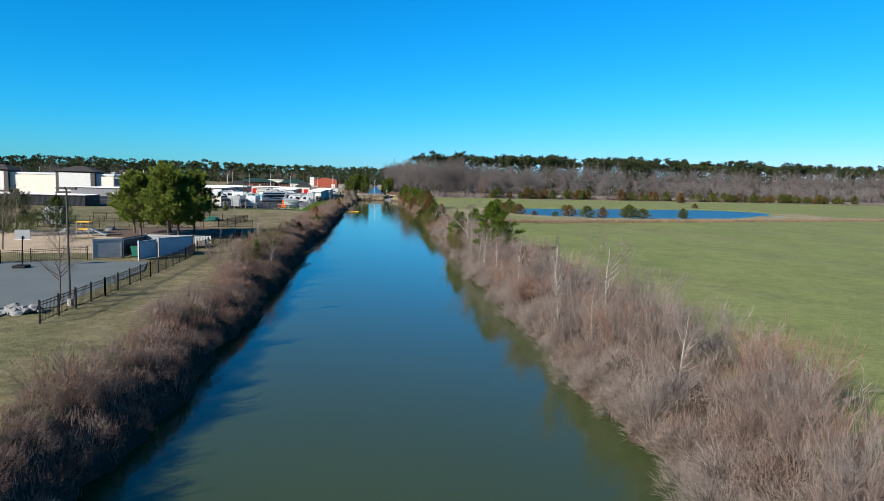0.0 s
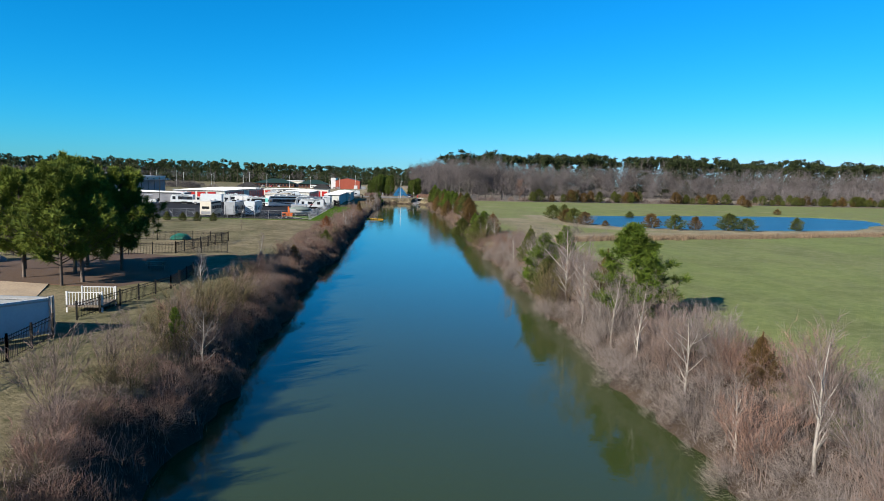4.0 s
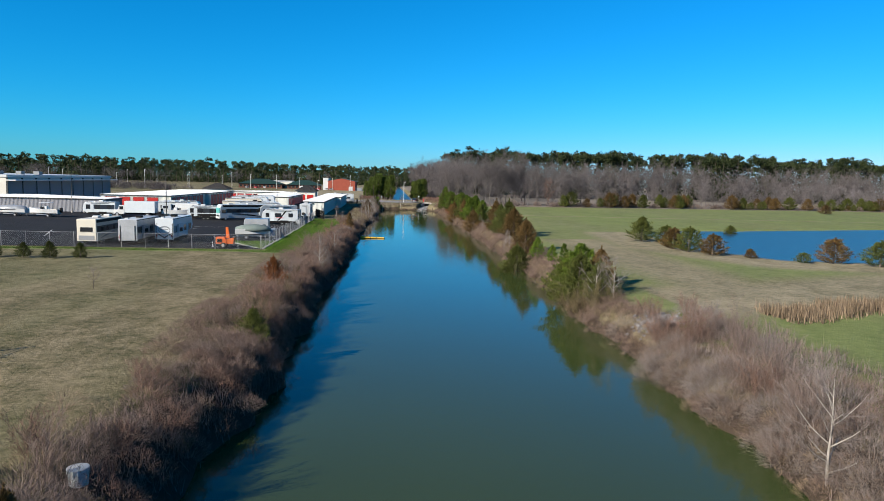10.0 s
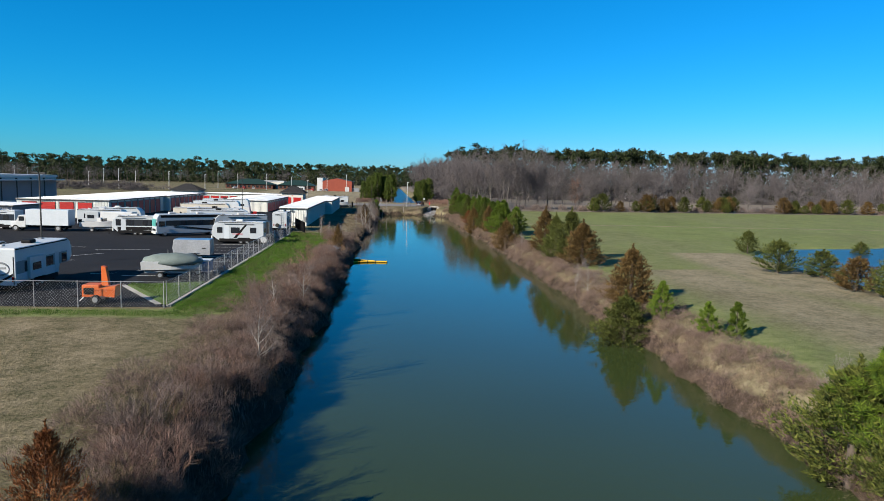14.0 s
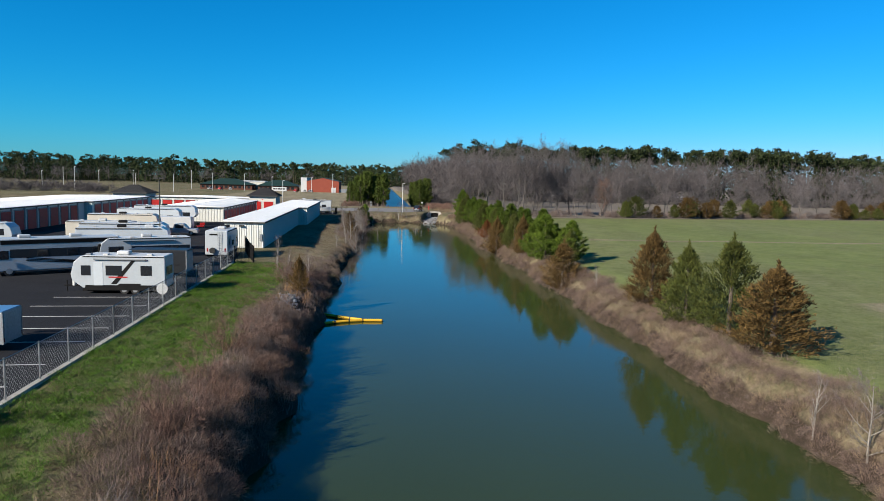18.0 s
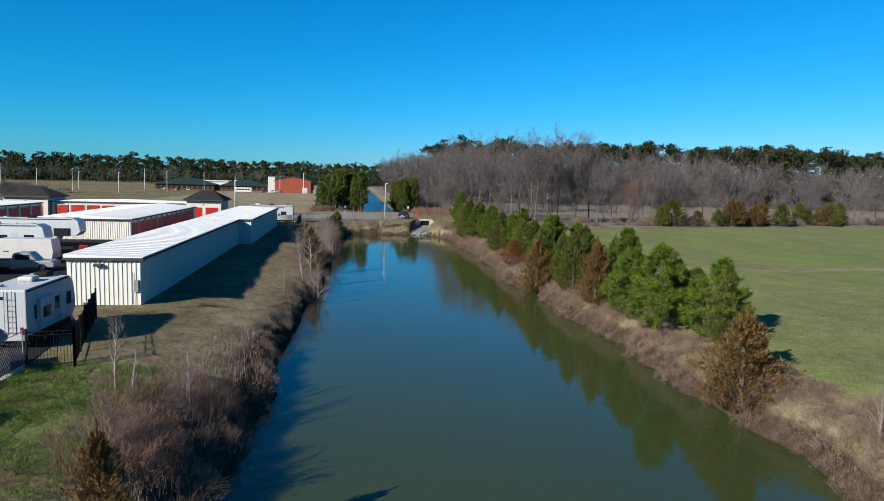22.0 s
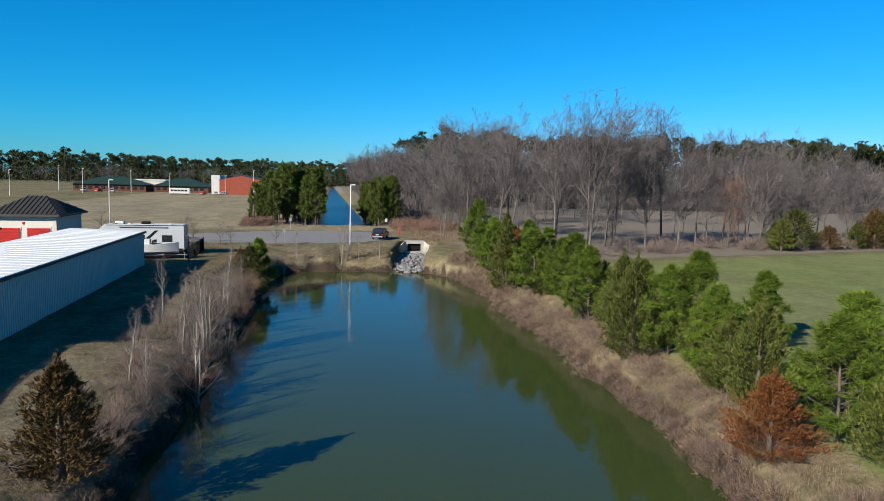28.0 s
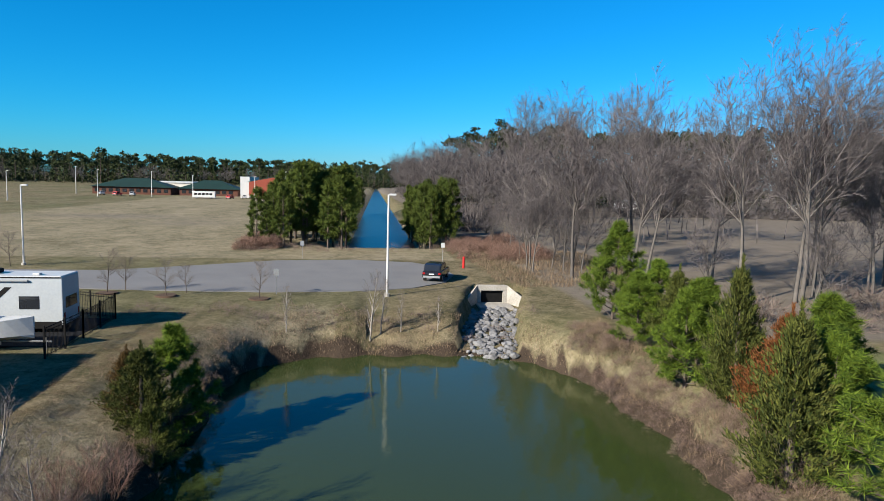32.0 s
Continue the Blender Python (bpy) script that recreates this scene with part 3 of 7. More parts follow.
# ---- plant stock: one of each kind, copied where it grows ----
def bare_mesh(seed, h, kids=(14, 8, 5), twigs=5, r=None, clear=0.3, angle=0.6, reach=0.34, up=0.10, bend=0.07, thin=0.007, twig=0.55, vase=False):
    """A leafless tree: a trunk, limbs in a rounded or vase-shaped crown, branches on them and fine twigs. Returns rows for sticks() and twig triangles."""
    rng = np.random.default_rng(seed)
    T, TR = limbs(rng, [(0, 0, -0.3)], [(0, 0, 1)], np.array([h * (0.72 if vase else 0.9)]), np.array([r or 0.014 * h]), 8, bend * 0.6, 0.05, 0.2)
    rows = [limb_rows(T, TR)]
    p, d, pr, f, _ = sprout(rng, T, TR, kids[0], clear, 0.98, angle)
    round_ = 0.75 + 0.25 * f if vase else np.sin(np.clip((f - clear) / (1 - clear), 0, 1) * 2.6 + 0.45)
    ln = h * reach * (0.35 + 0.75 * round_) * (0.75 + 0.5 * rng.random(len(f)))
    L, LR = limbs(rng, p, d, ln, pr * 0.62, 5, bend, up, 0.2)
    rows.append(limb_rows(L, LR))
    for lev, k in enumerate(kids[1:]):
        p, d, pr, f, i = sprout(rng, L, LR, k, 0.22, 1.0, 0.62)
        ln = ln[i] * (0.52 - 0.22 * f) * (0.7 + 0.6 * rng.random(len(f)))
        L, LR = limbs(rng, p, d, ln, np.maximum(pr * 0.6, thin), 3 if lev == 0 else 2, bend * 1.2, up * 0.8, 0.4)
        rows.append(limb_rows(L, LR))
    p, d, pr, f, i = sprout(rng, L, LR, twigs, 0.1, 1.0, 0.6)
    d[:, 2] += 0.15
    tw = spikes(p, d, np.maximum(ln[i] * twig * (0.6 + 0.8 * rng.random(len(f))), 0.12), thin, rng)
    return np.concatenate(rows), tw


def bare_tree(name, label, seed, h, m_trunk, m_twig, thick=0.0028, **kw):
    seg, tw = bare_mesh(seed, h, **kw)
    big = seg[:, 6] > thick * h
    ob = thing(name, label, "tree", (0, 0, -300))
    link("trunk", mesh_np("trunk", *sticks(seg[big], 5)), m_trunk, ob)
    link("crown", mesh_np("crown", *join(as_tris(*sticks(seg[~big], 1)), tw)), m_twig, ob)
    return ob


def shrub_mesh(seed, h, stems=16, lean=0.5, branch=7, twigs=12, thin=0.0065, arch=-0.02):
    """Many long stems from one root, with branches and a haze of fine twigs."""
    rng = np.random.default_rng(seed)
    a = rng.random(stems) * 6.28
    k = lean * (0.2 + rng.random(stems))
    base = np.stack([0.45 * np.cos(a) * rng.random(stems), 0.45 * np.sin(a) * rng.random(stems), np.full(stems, -0.25)], 1)
    d = np.stack([np.cos(a) * k, np.sin(a) * k, np.ones(stems)], 1)
    ln = h * (0.65 + 0.45 * rng.random(stems)) / np.sqrt(1 + k * k) ** 0.6
    P, R_ = limbs(rng, base, d, ln, np.full(stems, 0.0055 * h ** 0.5 + 0.004), 5, 0.09, arch, 0.3)
    p, e, r, f, i = sprout(rng, P, R_, branch, 0.18, 1.0, 0.55)
    e[:, 2] += 0.12
    L, LR = limbs(rng, p, e, ln[i] * 0.42 * (1.15 - 0.7 * f) * (0.6 + 0.7 * rng.random(len(f))), r * 0.6, 2, 0.12, 0.05, 0.5)
    p2, e2, _, f2, i2 = sprout(rng, L, LR, twigs, 0.1, 1.0, 0.65)
    p3, e3, _, f3, i3 = sprout(rng, P, R_, twigs, 0.3, 1.0, 0.5)
    q, e = np.concatenate([p2, p3]), np.concatenate([e2, e3]) + np.array([0, 0, 0.12])
    return limb_rows(P, R_), limb_rows(L, LR), spikes(q, e, (0.10 + 0.10 * h) * (0.6 + 0.8 * rng.random(len(q))), thin, rng)


def shrub(label, seed, h, material, **kw):
    stems, branches, tw = shrub_mesh(seed, h, **kw)
    ob = thing("shrub", label, "shrub", (0, 0, -300))
    link("stem_clump", mesh_np("stem_clump", *sticks(stems, 3)), material, ob)
    link("twig_mass", mesh_np("twig_mass", *join(as_tris(*sticks(branches, 1)), tw)), material, ob)
    return ob


STEM = sticks([(0, 0, -0.3, 0.03, 0.02, 2.6, 0.13, 0.09), (0.03, 0.02, 2.6, 0, 0, 5.4, 0.09, 0.02)], 6)
LEFT_SHRUBS = [shrub(*a) for a in (
    ("bare grey-brown shrub with dense twigs on the bank", 1, 2.5, F_TWIG), ("bare russet shrub with fine twigs on the bank", 2, 2.3, F_TWIGR),
    ("bare tangled brown shrub leaning over the bank", 3, 3.0, F_TWIG), ("bare reddish many-stemmed shrub on the bank", 4, 2.7, F_TWIGR), ("olive-brown shrub with dry leaves on the bank", 5, 2.2, F_OLIVE))]
RIGHT_SHRUBS = [shrub(a, b, c, d, stems=20, lean=0.42) for a, b, c, d in (
    ("tall bare pale-pink shrub above the water", 11, 3.8, F_TWIG), ("tall bare grey shrub with upright stems", 12, 4.2, F_PALE),
    ("bare pinkish shrub arching over the water", 13, 3.4, F_TWIGR), ("bare pale many-stemmed shrub on the bank", 14, 4.0, F_PALE))]
PINES = [plant("pine", "young bright green pine with tufted needles", "tree", *pine_meshes(20 + i, 6.0, 2.1 + 0.2 * i, 0.03, 46, 0.33, 9, 46, 0.85, 0.052), M_BARK, F_PINE) for i in range(4)]
CEDARS = [plant("cedar", "conical olive-green cedar on the bank", "tree", STEM, cedar_mesh(30 + i, 6.0, 1.75 + 0.2 * i), M_BARK, F_CEDAR) for i in range(3)]
FAR_EVERGREENS = [plant("cedar", "dark conical evergreen at the far side of the field", "tree", STEM, cedar_mesh(34 + i, 6.0, 1.7 + 0.25 * i, 120, 34, 1.7, 0.5), M_BARK, (F_CEDAR, F_CEDARB, F_CEDAR)[i]) for i in range(3)]
BRONZE = [plant("cedar", "conical winter-bronzed cedar on the bank", "tree", STEM, cedar_mesh(40 + i, 6.0, 1.7 + 0.25 * i), M_BARK, F_CEDARB) for i in range(2)]
RUST = [plant("cedar", "rust-brown dying cedar beside the water", "tree", STEM, cedar_mesh(50, 6.0, 2.4), M_BARK, F_RUST)]
BIGPINE = [plant("pine", "large full pine in the park", "tree", *pine_meshes(60 + i, 10.8, 4.5, 0.18, 66, 0.52, 15, 44, 0.5, 0.06), M_BARK, F_PINEM) for i in range(2)]
GROVE = [plant("pine", "tall pine in the grove beside the road", "tree", *pine_meshes(64 + i, 10.8, 1.8 + 0.3 * i, 0.16, 34, 0.62, 5, 30, 0.45, 0.07), M_BARK, F_GROVE) for i in range(3)]
ROUND = [plant("evergreen_tree", "dark round evergreen tree in the park", "tree", STEM, cedar_mesh(70, 7.0, 3.6, 170, 60, 1.2), M_BARK, F_PINED)]
SAPLING = [bare_tree("sapling", "slender bare sapling with pale bark", 80 + i, 5.0, M_PALE, F_PALE, kids=(18, 5), twigs=6, clear=0.18, reach=0.24, angle=0.5, thin=0.006) for i in range(3)]
WHITE = [bare_tree("bare_tree", "bare white-barked tree leaning over the water", 84 + i, 6.0, M_PALE, F_PALE, kids=(17, 7, 4), twigs=5, clear=0.14, reach=0.36, angle=0.85, up=0.06, thin=0.006) for i in range(3)]
PARKTREE = [bare_tree("bare_tree", "bare young shade tree with a dark trunk", 87, 5.7, M_BARK, F_TREE, kids=(17, 7, 4), twigs=4, clear=0.28, reach=0.36, angle=0.95, up=0.05, thin=0.006)]
TALL = [bare_tree("bare_tree", "tall bare hardwood at the field's edge", 90 + i, 21.0, M_GREYBARK, F_WOODS, kids=(15, 10, 7), twigs=6, clear=0.5, reach=0.33, angle=0.62, up=0.07, bend=0.07, r=0.24, thin=0.02, vase=True) for i in range(4)]
MID = [bare_tree("bare_tree", "bare hardwood with a spreading crown", 96 + i, 13.0, M_GREYBARK, F_WOODS, kids=(14, 8, 6), twigs=6, clear=0.32, reach=0.36, angle=0.72, up=0.06, bend=0.09, r=0.15, thin=0.018, vase=True) for i in range(3)]
REDTREE = [bare_tree("bare_tree", "bare reddish-twigged tree at the field's edge", 99, 11.0, M_BARK, F_TWIGR, kids=(16, 9, 6), twigs=6, clear=0.12, reach=0.42, angle=0.75, up=0.1, r=0.13, thin=0.012)]
STOCK = FAR_EVERGREENS + LEFT_SHRUBS + RIGHT_SHRUBS + PINES + CEDARS + BRONZE + RUST + BIGPINE + GROVE + ROUND + SAPLING + WHITE + PARKTREE + TALL + MID + REDTREE

prng = random.Random(5)


def pick(stock, x, y, h, base, group="", wide=1.0):
    o = prng.choice(stock)
    c = put(o, x, y, h / base, prng.uniform(0, 360))
    if wide != 1.0:
        c.scale = (c.scale[0] * wide, c.scale[1] * wide, c.scale[2])
    if group:
        c["group"] = group
    return c


# conifers on the bank beside the field
for k, x, y, h, w in (
        ("P", 18.4, 86, 7.0, 1.35), ("P", 16.9, 107.5, 6.0, 1.3), ("P", 19.8, 110, 5.2, 1.1), ("C", 18.4, 120.2, 4.9, 1.15), ("B", 17.8, 90.5, 5.0, 0.9), ("B", 18.4, 70, 2.8, 1.2), ("C", 16.6, 103.5, 4.6, 1.3),
        ("C", 18.5, 161.5, 5.0, 1.4), ("C", 18.8, 165.8, 5.4, 1.9), ("P", 19.6, 164.6, 5.2, 1.3), ("B", 20.9, 162.6, 4.2, 1.6), ("C", 19.6, 159, 3.9, 1.4), ("P", 21.9, 184, 2.4, 1.0), ("P", 22.9, 182, 2.5, 1.0), ("C", 18.7, 190.9, 5.3, 2.1), ("B", 20.9, 195.5, 5.4, 1.7), ("P", 21.4, 190.5, 3.2, 0.9),
        ("B", 24.0, 218.5, 5.6, 1.6), ("C", 24.0, 223.5, 6.9, 1.0), ("C", 23.4, 228.5, 6.3, 1.0), ("B", 23.6, 235, 6.8, 1.1), ("B", 22.9, 254, 5.7, 1.2), ("P", 26.2, 262, 5.4, 1.0), ("P", 24.2, 266, 6.3, 1.0),
        ("P", 24.4, 272, 5.6, 1.0), ("B", 23.8, 277.5, 6.1, 0.9), ("P", 27.2, 279, 6.0, 0.9), ("C", 24.0, 284, 6.4, 0.9), ("P", 26.4, 288, 5.5, 1.0), ("B", 22.8, 292, 6.6, 1.1), ("P", 26.0, 296, 6.2, 1.0),
        ("P", 29.5, 298, 5.2, 1.0), ("U", 23.4, 304.5, 3.7, 1.15), ("P", 28.2, 306, 5.6, 1.0), ("C", 26.0, 311, 4.0, 1.2), ("P", 32.6, 318, 4.7, 1.0), ("P", 27.3, 317, 6.1, 0.9), ("C", 24.6, 319, 6.5, 1.0), ("C", 26.0, 323.5, 5.6, 1.0),
        ("P", 25.6, 328, 5.6, 1.0), ("P", 26.6, 333, 6.1, 1.0), ("P", 25.6, 340, 5.9, 1.1), ("C", 24.2, 344.5, 7.2, 0.85), ("U", 26.4, 348, 5.5, 0.9), ("P", 27.2, 347, 6.2, 0.9), ("P", 31.0, 351, 4.9, 1.0), ("P", 25.6, 355, 5.5, 0.9),
        ("P", 29.7, 361, 4.4, 1.0), ("P", 28.7, 365, 5.1, 1.0), ("P", 27.3, 369.5, 7.3, 0.8), ("C", 26.2, 351.5, 7.2, 0.7)):
    if y > 198:
        x, w = x - (0.1 if y < 240 else 1.4 if y < 312 else 0.9), w * 1.22
    pick({"P": PINES, "C": CEDARS, "B": BRONZE, "U": RUST}[k], x, y, h * 1.03, 6.0, "conifers along the canal", w)
for i in range(30):
    y = 258 + 110 * (i + prng.random()) / 30
    pick(PINES + CEDARS, float(lerp(RIGHT, y)) + prng.uniform(2.4, 4.6), y, prng.uniform(3.6, 5.6), 6.0, "conifers along the canal", 1.15)
# cedars round the pond, the row in the lawn and those on the yard's side
for x, y, h, w in ((61, 184, 3.5, 1.3), (65, 180.5, 3.5, 1.3), (70, 181, 3.2, 1.0), (78, 181.5, 4.0, 1.7), (82, 181, 3.0, 1.5), (96, 184, 3.2, 1.2), (55.5, 236, 3.6, 0.9), (46, 213.5, 4.0, 1.2), (49, 210, 3.2, 1.5), (47.6, 205, 1.6, 1.2),
                   (46.2, 201, 3.4, 1.4), (46.8, 197, 3.9, 1.1), (48.2, 192.5, 3.2, 1.3), (52, 189, 1.4, 1.4), (57, 184.5, 1.5, 1.4), (78, 241, 3.0, 1.3), (185, 358, 4.0, 1.3), (150, 277, 2.2, 1.4)):
    pick(FAR_EVERGREENS, x, y, h, 6.0, "cedars round the pond", w * 1.65)
for x, y in ((-46.5, 178), (-43.4, 178.2), (-40.3, 178.2), (-37.4, 178), (-34.3, 178.4)):
    pick(CEDARS, x, y, prng.uniform(1.9, 2.4), 6.0, "cedars in a row on the lawn", 1.6)
for st, x, y, h, w in ((RUST, -9.9, 159.5, 3.3, 1.0), (BRONZE, -6.8, 241, 3.7, 0.9), (BRONZE, -4.0, 306, 4.5, 1.5), (PINES, -1.3, 354.0, 5.6, 1.1), (CEDARS, -1.9, 351.8, 4.0, 1.45), (CEDARS, -1.2, 350.6, 3.0, 1.4), (BRONZE, -2.9, 353.0, 3.2, 1.4), (PINES, -11.6, 78, 2.4, 0.8), (CEDARS, -8.6, 143, 2.6, 1.4), (BRONZE, -10.2, 118, 2.4, 1.3), (BRONZE, -3.2, 297, 3.6, 0.9)):
    pick(st, x, y, h, 6.0, "", w)
for x, y, h in ((-26.6, 97.2, 10.2), (-25.6, 98.8, 10.0), (-25.2, 106.3, 10.0), (-28.5, 104, 11.0), (-31.5, 101, 9.6), (-34.0, 106, 9.6), (-29.5, 109, 10.6)):
    pick(BIGPINE, x, y, h * 0.96, 10.8, "pines in the park")
for x, y, h in ((-48, 100, 7.2), (-53, 104, 6.6), (-46, 108, 6.0)):
    pick(ROUND, x, y, h, 7.0)
for i in range(40):
    y = prng.uniform(417, 442)
    x = -7.2 + 13 * (i + prng.random()) / 40
    pick(GROVE, x, y, prng.uniform(8.5, 12.6) * (0.75 if x < -5 else 1), 10.8, "pines beside the far canal")
for i in range(26):
    x, y = prng.uniform(17.2, 22.5), prng.uniform(421, 455)
    pick(GROVE, x, y, prng.uniform(8.5, 11.0), 10.8, "pines beside the far canal")
for i in range(30):
    y = prng.uniform(440, 540)
    pick(GROVE, 4.4 + 0.034 * (y - 424) - 4.5 * prng.random(), y, prng.uniform(8.0, 12.0), 10.8, "pines beside the far canal")
# bare trees and saplings
for st, x, y, h, b in ((WHITE, 16.5, 97.6, 8.0, 6), (SAPLING, 16.9, 113.8, 5.6, 5), (WHITE, 17.3, 124.5, 5.2, 6), (SAPLING, 16.1, 91, 6.2, 5), (WHITE, 17.0, 93.5, 5.0, 6), (SAPLING, 15.8, 83.5, 5.2, 5), (SAPLING, 15.4, 78, 5.0, 5), (WHITE, 15.6, 72, 4.8, 6), (SAPLING, 15.0, 66, 4.6, 5), (WHITE, 16.9, 42, 6.4, 6), (SAPLING, 15.8, 62, 6.0, 5), (SAPLING, 15.4, 48, 5.4, 5), (SAPLING, 17.3, 55, 5.8, 5), (WHITE, 15.2, 40, 4.6, 6),
                       (SAPLING, 20.6, 104, 5.2, 5), (WHITE, 16.0, 30, 4.6, 6), (SAPLING, 21.5, 88, 4.8, 5), (WHITE, 20.4, 157.5, 4.4, 6), (SAPLING, 22.6, 246, 3.0, 5), (SAPLING, 23.6, 258, 2.6, 5), (WHITE, 19.8, 168, 3.4, 6),
                       (WHITE, -9.6, 76, 3.6, 6), (WHITE, -7.4, 178, 4.2, 6), (SAPLING, -8.4, 190, 3.6, 5), (WHITE, -7.0, 196, 3.6, 6), (SAPLING, -12.5, 108, 4.4, 5), (SAPLING, -12.9, 88, 4.8, 5), (SAPLING, -7.0, 253, 3.4, 5), (SAPLING, -10.4, 253.5, 4.2, 5), (SAPLING, -9.0, 251, 3.2, 5),
                       (SAPLING, -5.4, 284, 4.0, 5), (SAPLING, -4.2, 292, 5.4, 5), (WHITE, -3.6, 296.5, 5.6, 6), (SAPLING, -2.7, 327.0, 5.8, 5), (SAPLING, -2.5, 327.6, 5.4, 5), (SAPLING, -2.9, 328.2, 5.0, 5), (WHITE, -2.4, 328.0, 5.0, 6), (SAPLING, -3.2, 323.0, 4.4, 5), (WHITE, -2.8, 338, 3.6, 6), (SAPLING, -3.4, 315, 3.4, 5),
                       (SAPLING, -3.0, 342, 5.0, 5), (WHITE, -2.6, 289.5, 5.6, 6), (WHITE, -3.0, 291, 4.6, 6), (SAPLING, -4.6, 316.8, 4.0, 5), (WHITE, -1.6, 318.6, 5.2, 6), (SAPLING, -2.0, 320.2, 4.6, 5), (WHITE, -2.4, 325.8, 4.4, 6), (SAPLING, -1.4, 329, 4.2, 5), (SAPLING, -6.4, 333, 4.4, 5), (WHITE, -1.7, 341.5, 3.8, 6), (SAPLING, -4.6, 330, 3.8, 5), (SAPLING, -2.2, 336, 3.6, 5), (SAPLING, 8.3, 370.3, 5.6, 5), (SAPLING, 9.1, 370.9, 4.6, 5), (SAPLING, 2.4, 369, 3.8, 5), (SAPLING, 10.6, 371, 3.6, 5), (SAPLING, 13.4, 371, 3.0, 5), 
                       (PARKTREE, -13.2, 379.6, 3.9, 5.7), (PARKTREE, -8.2, 378.4, 3.4, 5.7), (PARKTREE, -12.2, 381.0, 3.2, 5.7), (PARKTREE, -0.6, 377.2, 3.4, 5.7), (PARKTREE, -7.0, 380.0, 2.8, 5.7), (PARKTREE, -28.6, 396, 4.0, 5.7), (PARKTREE, -21.2, 49.8, 5.8, 5.7),
                       (WHITE, 16.4, 88, 5.6, 6), (WHITE, 21.0, 207, 4.2, 6), (SAPLING, 20.6, 210, 3.6, 5), (WHITE, 18.9, 158, 4.6, 6), (PARKTREE, -41, 82, 7.5, 5.7), (PARKTREE, -45, 88, 7.0, 5.7), (PARKTREE, -24.5, 158, 2.0, 5.7), (PARKTREE, -38, 69, 4.2, 5.7)):
    pick(st, x, y, h, b)


def edge(x):
    return 366 + 0.22 * (x - 40)


for x, y, h in ((30.5, 391, 19), (33, 381, 18.5), (39.5, 374.5, 20.5), (43.6, 372, 21), (46, 376, 21.5), (45.5, 389, 18), (54.8, 386, 23.5), (38.6, 395, 21.5), (63.6, 386, 22.5), (38, 422, 23), (76, 387, 20), (90, 390, 19), (50, 379, 19), (34.5, 403, 20), (31, 412, 21), (58, 381, 18), (69, 384, 19), (36, 385, 17), (83, 385, 18), (97, 389, 18), (104, 388, 17)):
    pick(TALL, x, y, h * 0.93, 21.0, "tall bare trees at the field's edge")
for x, y, h in ((71.7, 379, 10.9),):
    pick(REDTREE, x, y, h, 11.0)
for i in range(30):
    x = 34 + 200 * (i + prng.random()) / 30
    pick(MID, x, edge(x) + prng.uniform(1, 14), prng.uniform(7, 14), 13.0, "bare trees at the field's edge")
for i in range(14):
    pick(MID, prng.uniform(26, 34), prng.uniform(392, 440), prng.uniform(6.5, 10), 13.0, "bare trees at the field's edge")

# shrubs along both banks
for i in range(170):
    y = -4 + 262 * (i + prng.random()) / 170
    s = prng.choice((0.2, 0.9, 1.7, 2.6, 3.6, 4.6))
    x = float(lerp(LEFT, y)) + float(wig(y, 1)) - 0.2 - s
    if y < 66 and s > 2.6 or 140 < y < 190 and s > 3 or 195 < y and s > 4 or 233.6 < y < 244:
        continue
    o = prng.choice(LEFT_SHRUBS)
    c = put(o, x, y, prng.uniform(0.75, 1.1) * min(1.0, 0.36 + 0.2 * s) * (1.1 if 52 < y < 90 and s > 2 else 1.0), prng.uniform(0, 360), 0.12)
    c["group"] = "bare shrubs on the yard's bank"
for i in range(125):
    y = -2 + 152 * (i + prng.random()) / 125
    s = prng.choice((0.3, 1.2, 2.2, 3.4, 4.8, 6.4))
    x = float(lerp(RIGHT, y)) + 0.2 + s
    if (y > 120 and s > 5) or (70 < y and s > 6):
        continue
    o = prng.choice(RIGHT_SHRUBS)
    c = put(o, x, y, prng.uniform(0.7, 1.1) * (0.8 if y > 120 else 1.0), prng.uniform(0, 360), 0.12)
    c["group"] = "bare shrubs on the field's bank"
for i in range(100):
    x = 72 + 290 * prng.random()
    pick(FAR_EVERGREENS, x, edge(x) + prng.uniform(-2, 5), prng.uniform(3.0, 7.0), 6.0, "evergreens at the field's edge", 1.6)
for x, y, k in ((-11.2, 81, 1.7), (-11.8, 84, 1.5), (-9.3, 150.5, 0.9), (-9.0, 145.0, 1.1), (17.8, 115.5, 1.3), (17.2, 111, 1.2), (18.2, 158.5, 1.5), (17.6, 160.5, 1.2), (18.8, 156.5, 1.3), (16.0, 100.5, 1.9), (16.8, 103.0, 1.7), (15.8, 97.5, 1.4), (-11.0, 91.0, 1.4), (-11.4, 87.0, 1.5)):
    put(LEFT_SHRUBS[4], x, y, k, prng.uniform(0, 360), 0.12)["group"] = "olive shrubs on the banks"
for x, y, k in ((-1.9, 319, 0.7), (-2.6, 326, 0.75), (-1.8, 328.5, 0.7), (-1.6, 331, 0.8), (-2.6, 333.5, 0.65), (-1.5, 337, 0.7), (-1.5, 341, 0.8), (-1.8, 343.5, 0.75), (-1.6, 346.5, 0.7), (-2.8, 288, 0.6), (-3.0, 292.5, 0.6), (-2.4, 324, 0.6), (-3.6, 310, 0.6), (-3.2, 313.5, 0.6), (-4.4, 317.5, 0.6), (-5.4, 328, 0.6)):
    put(prng.choice(RIGHT_SHRUBS), x, y, k, prng.uniform(0, 360), 0.12)["group"] = "bare shrubs on the smooth bank"
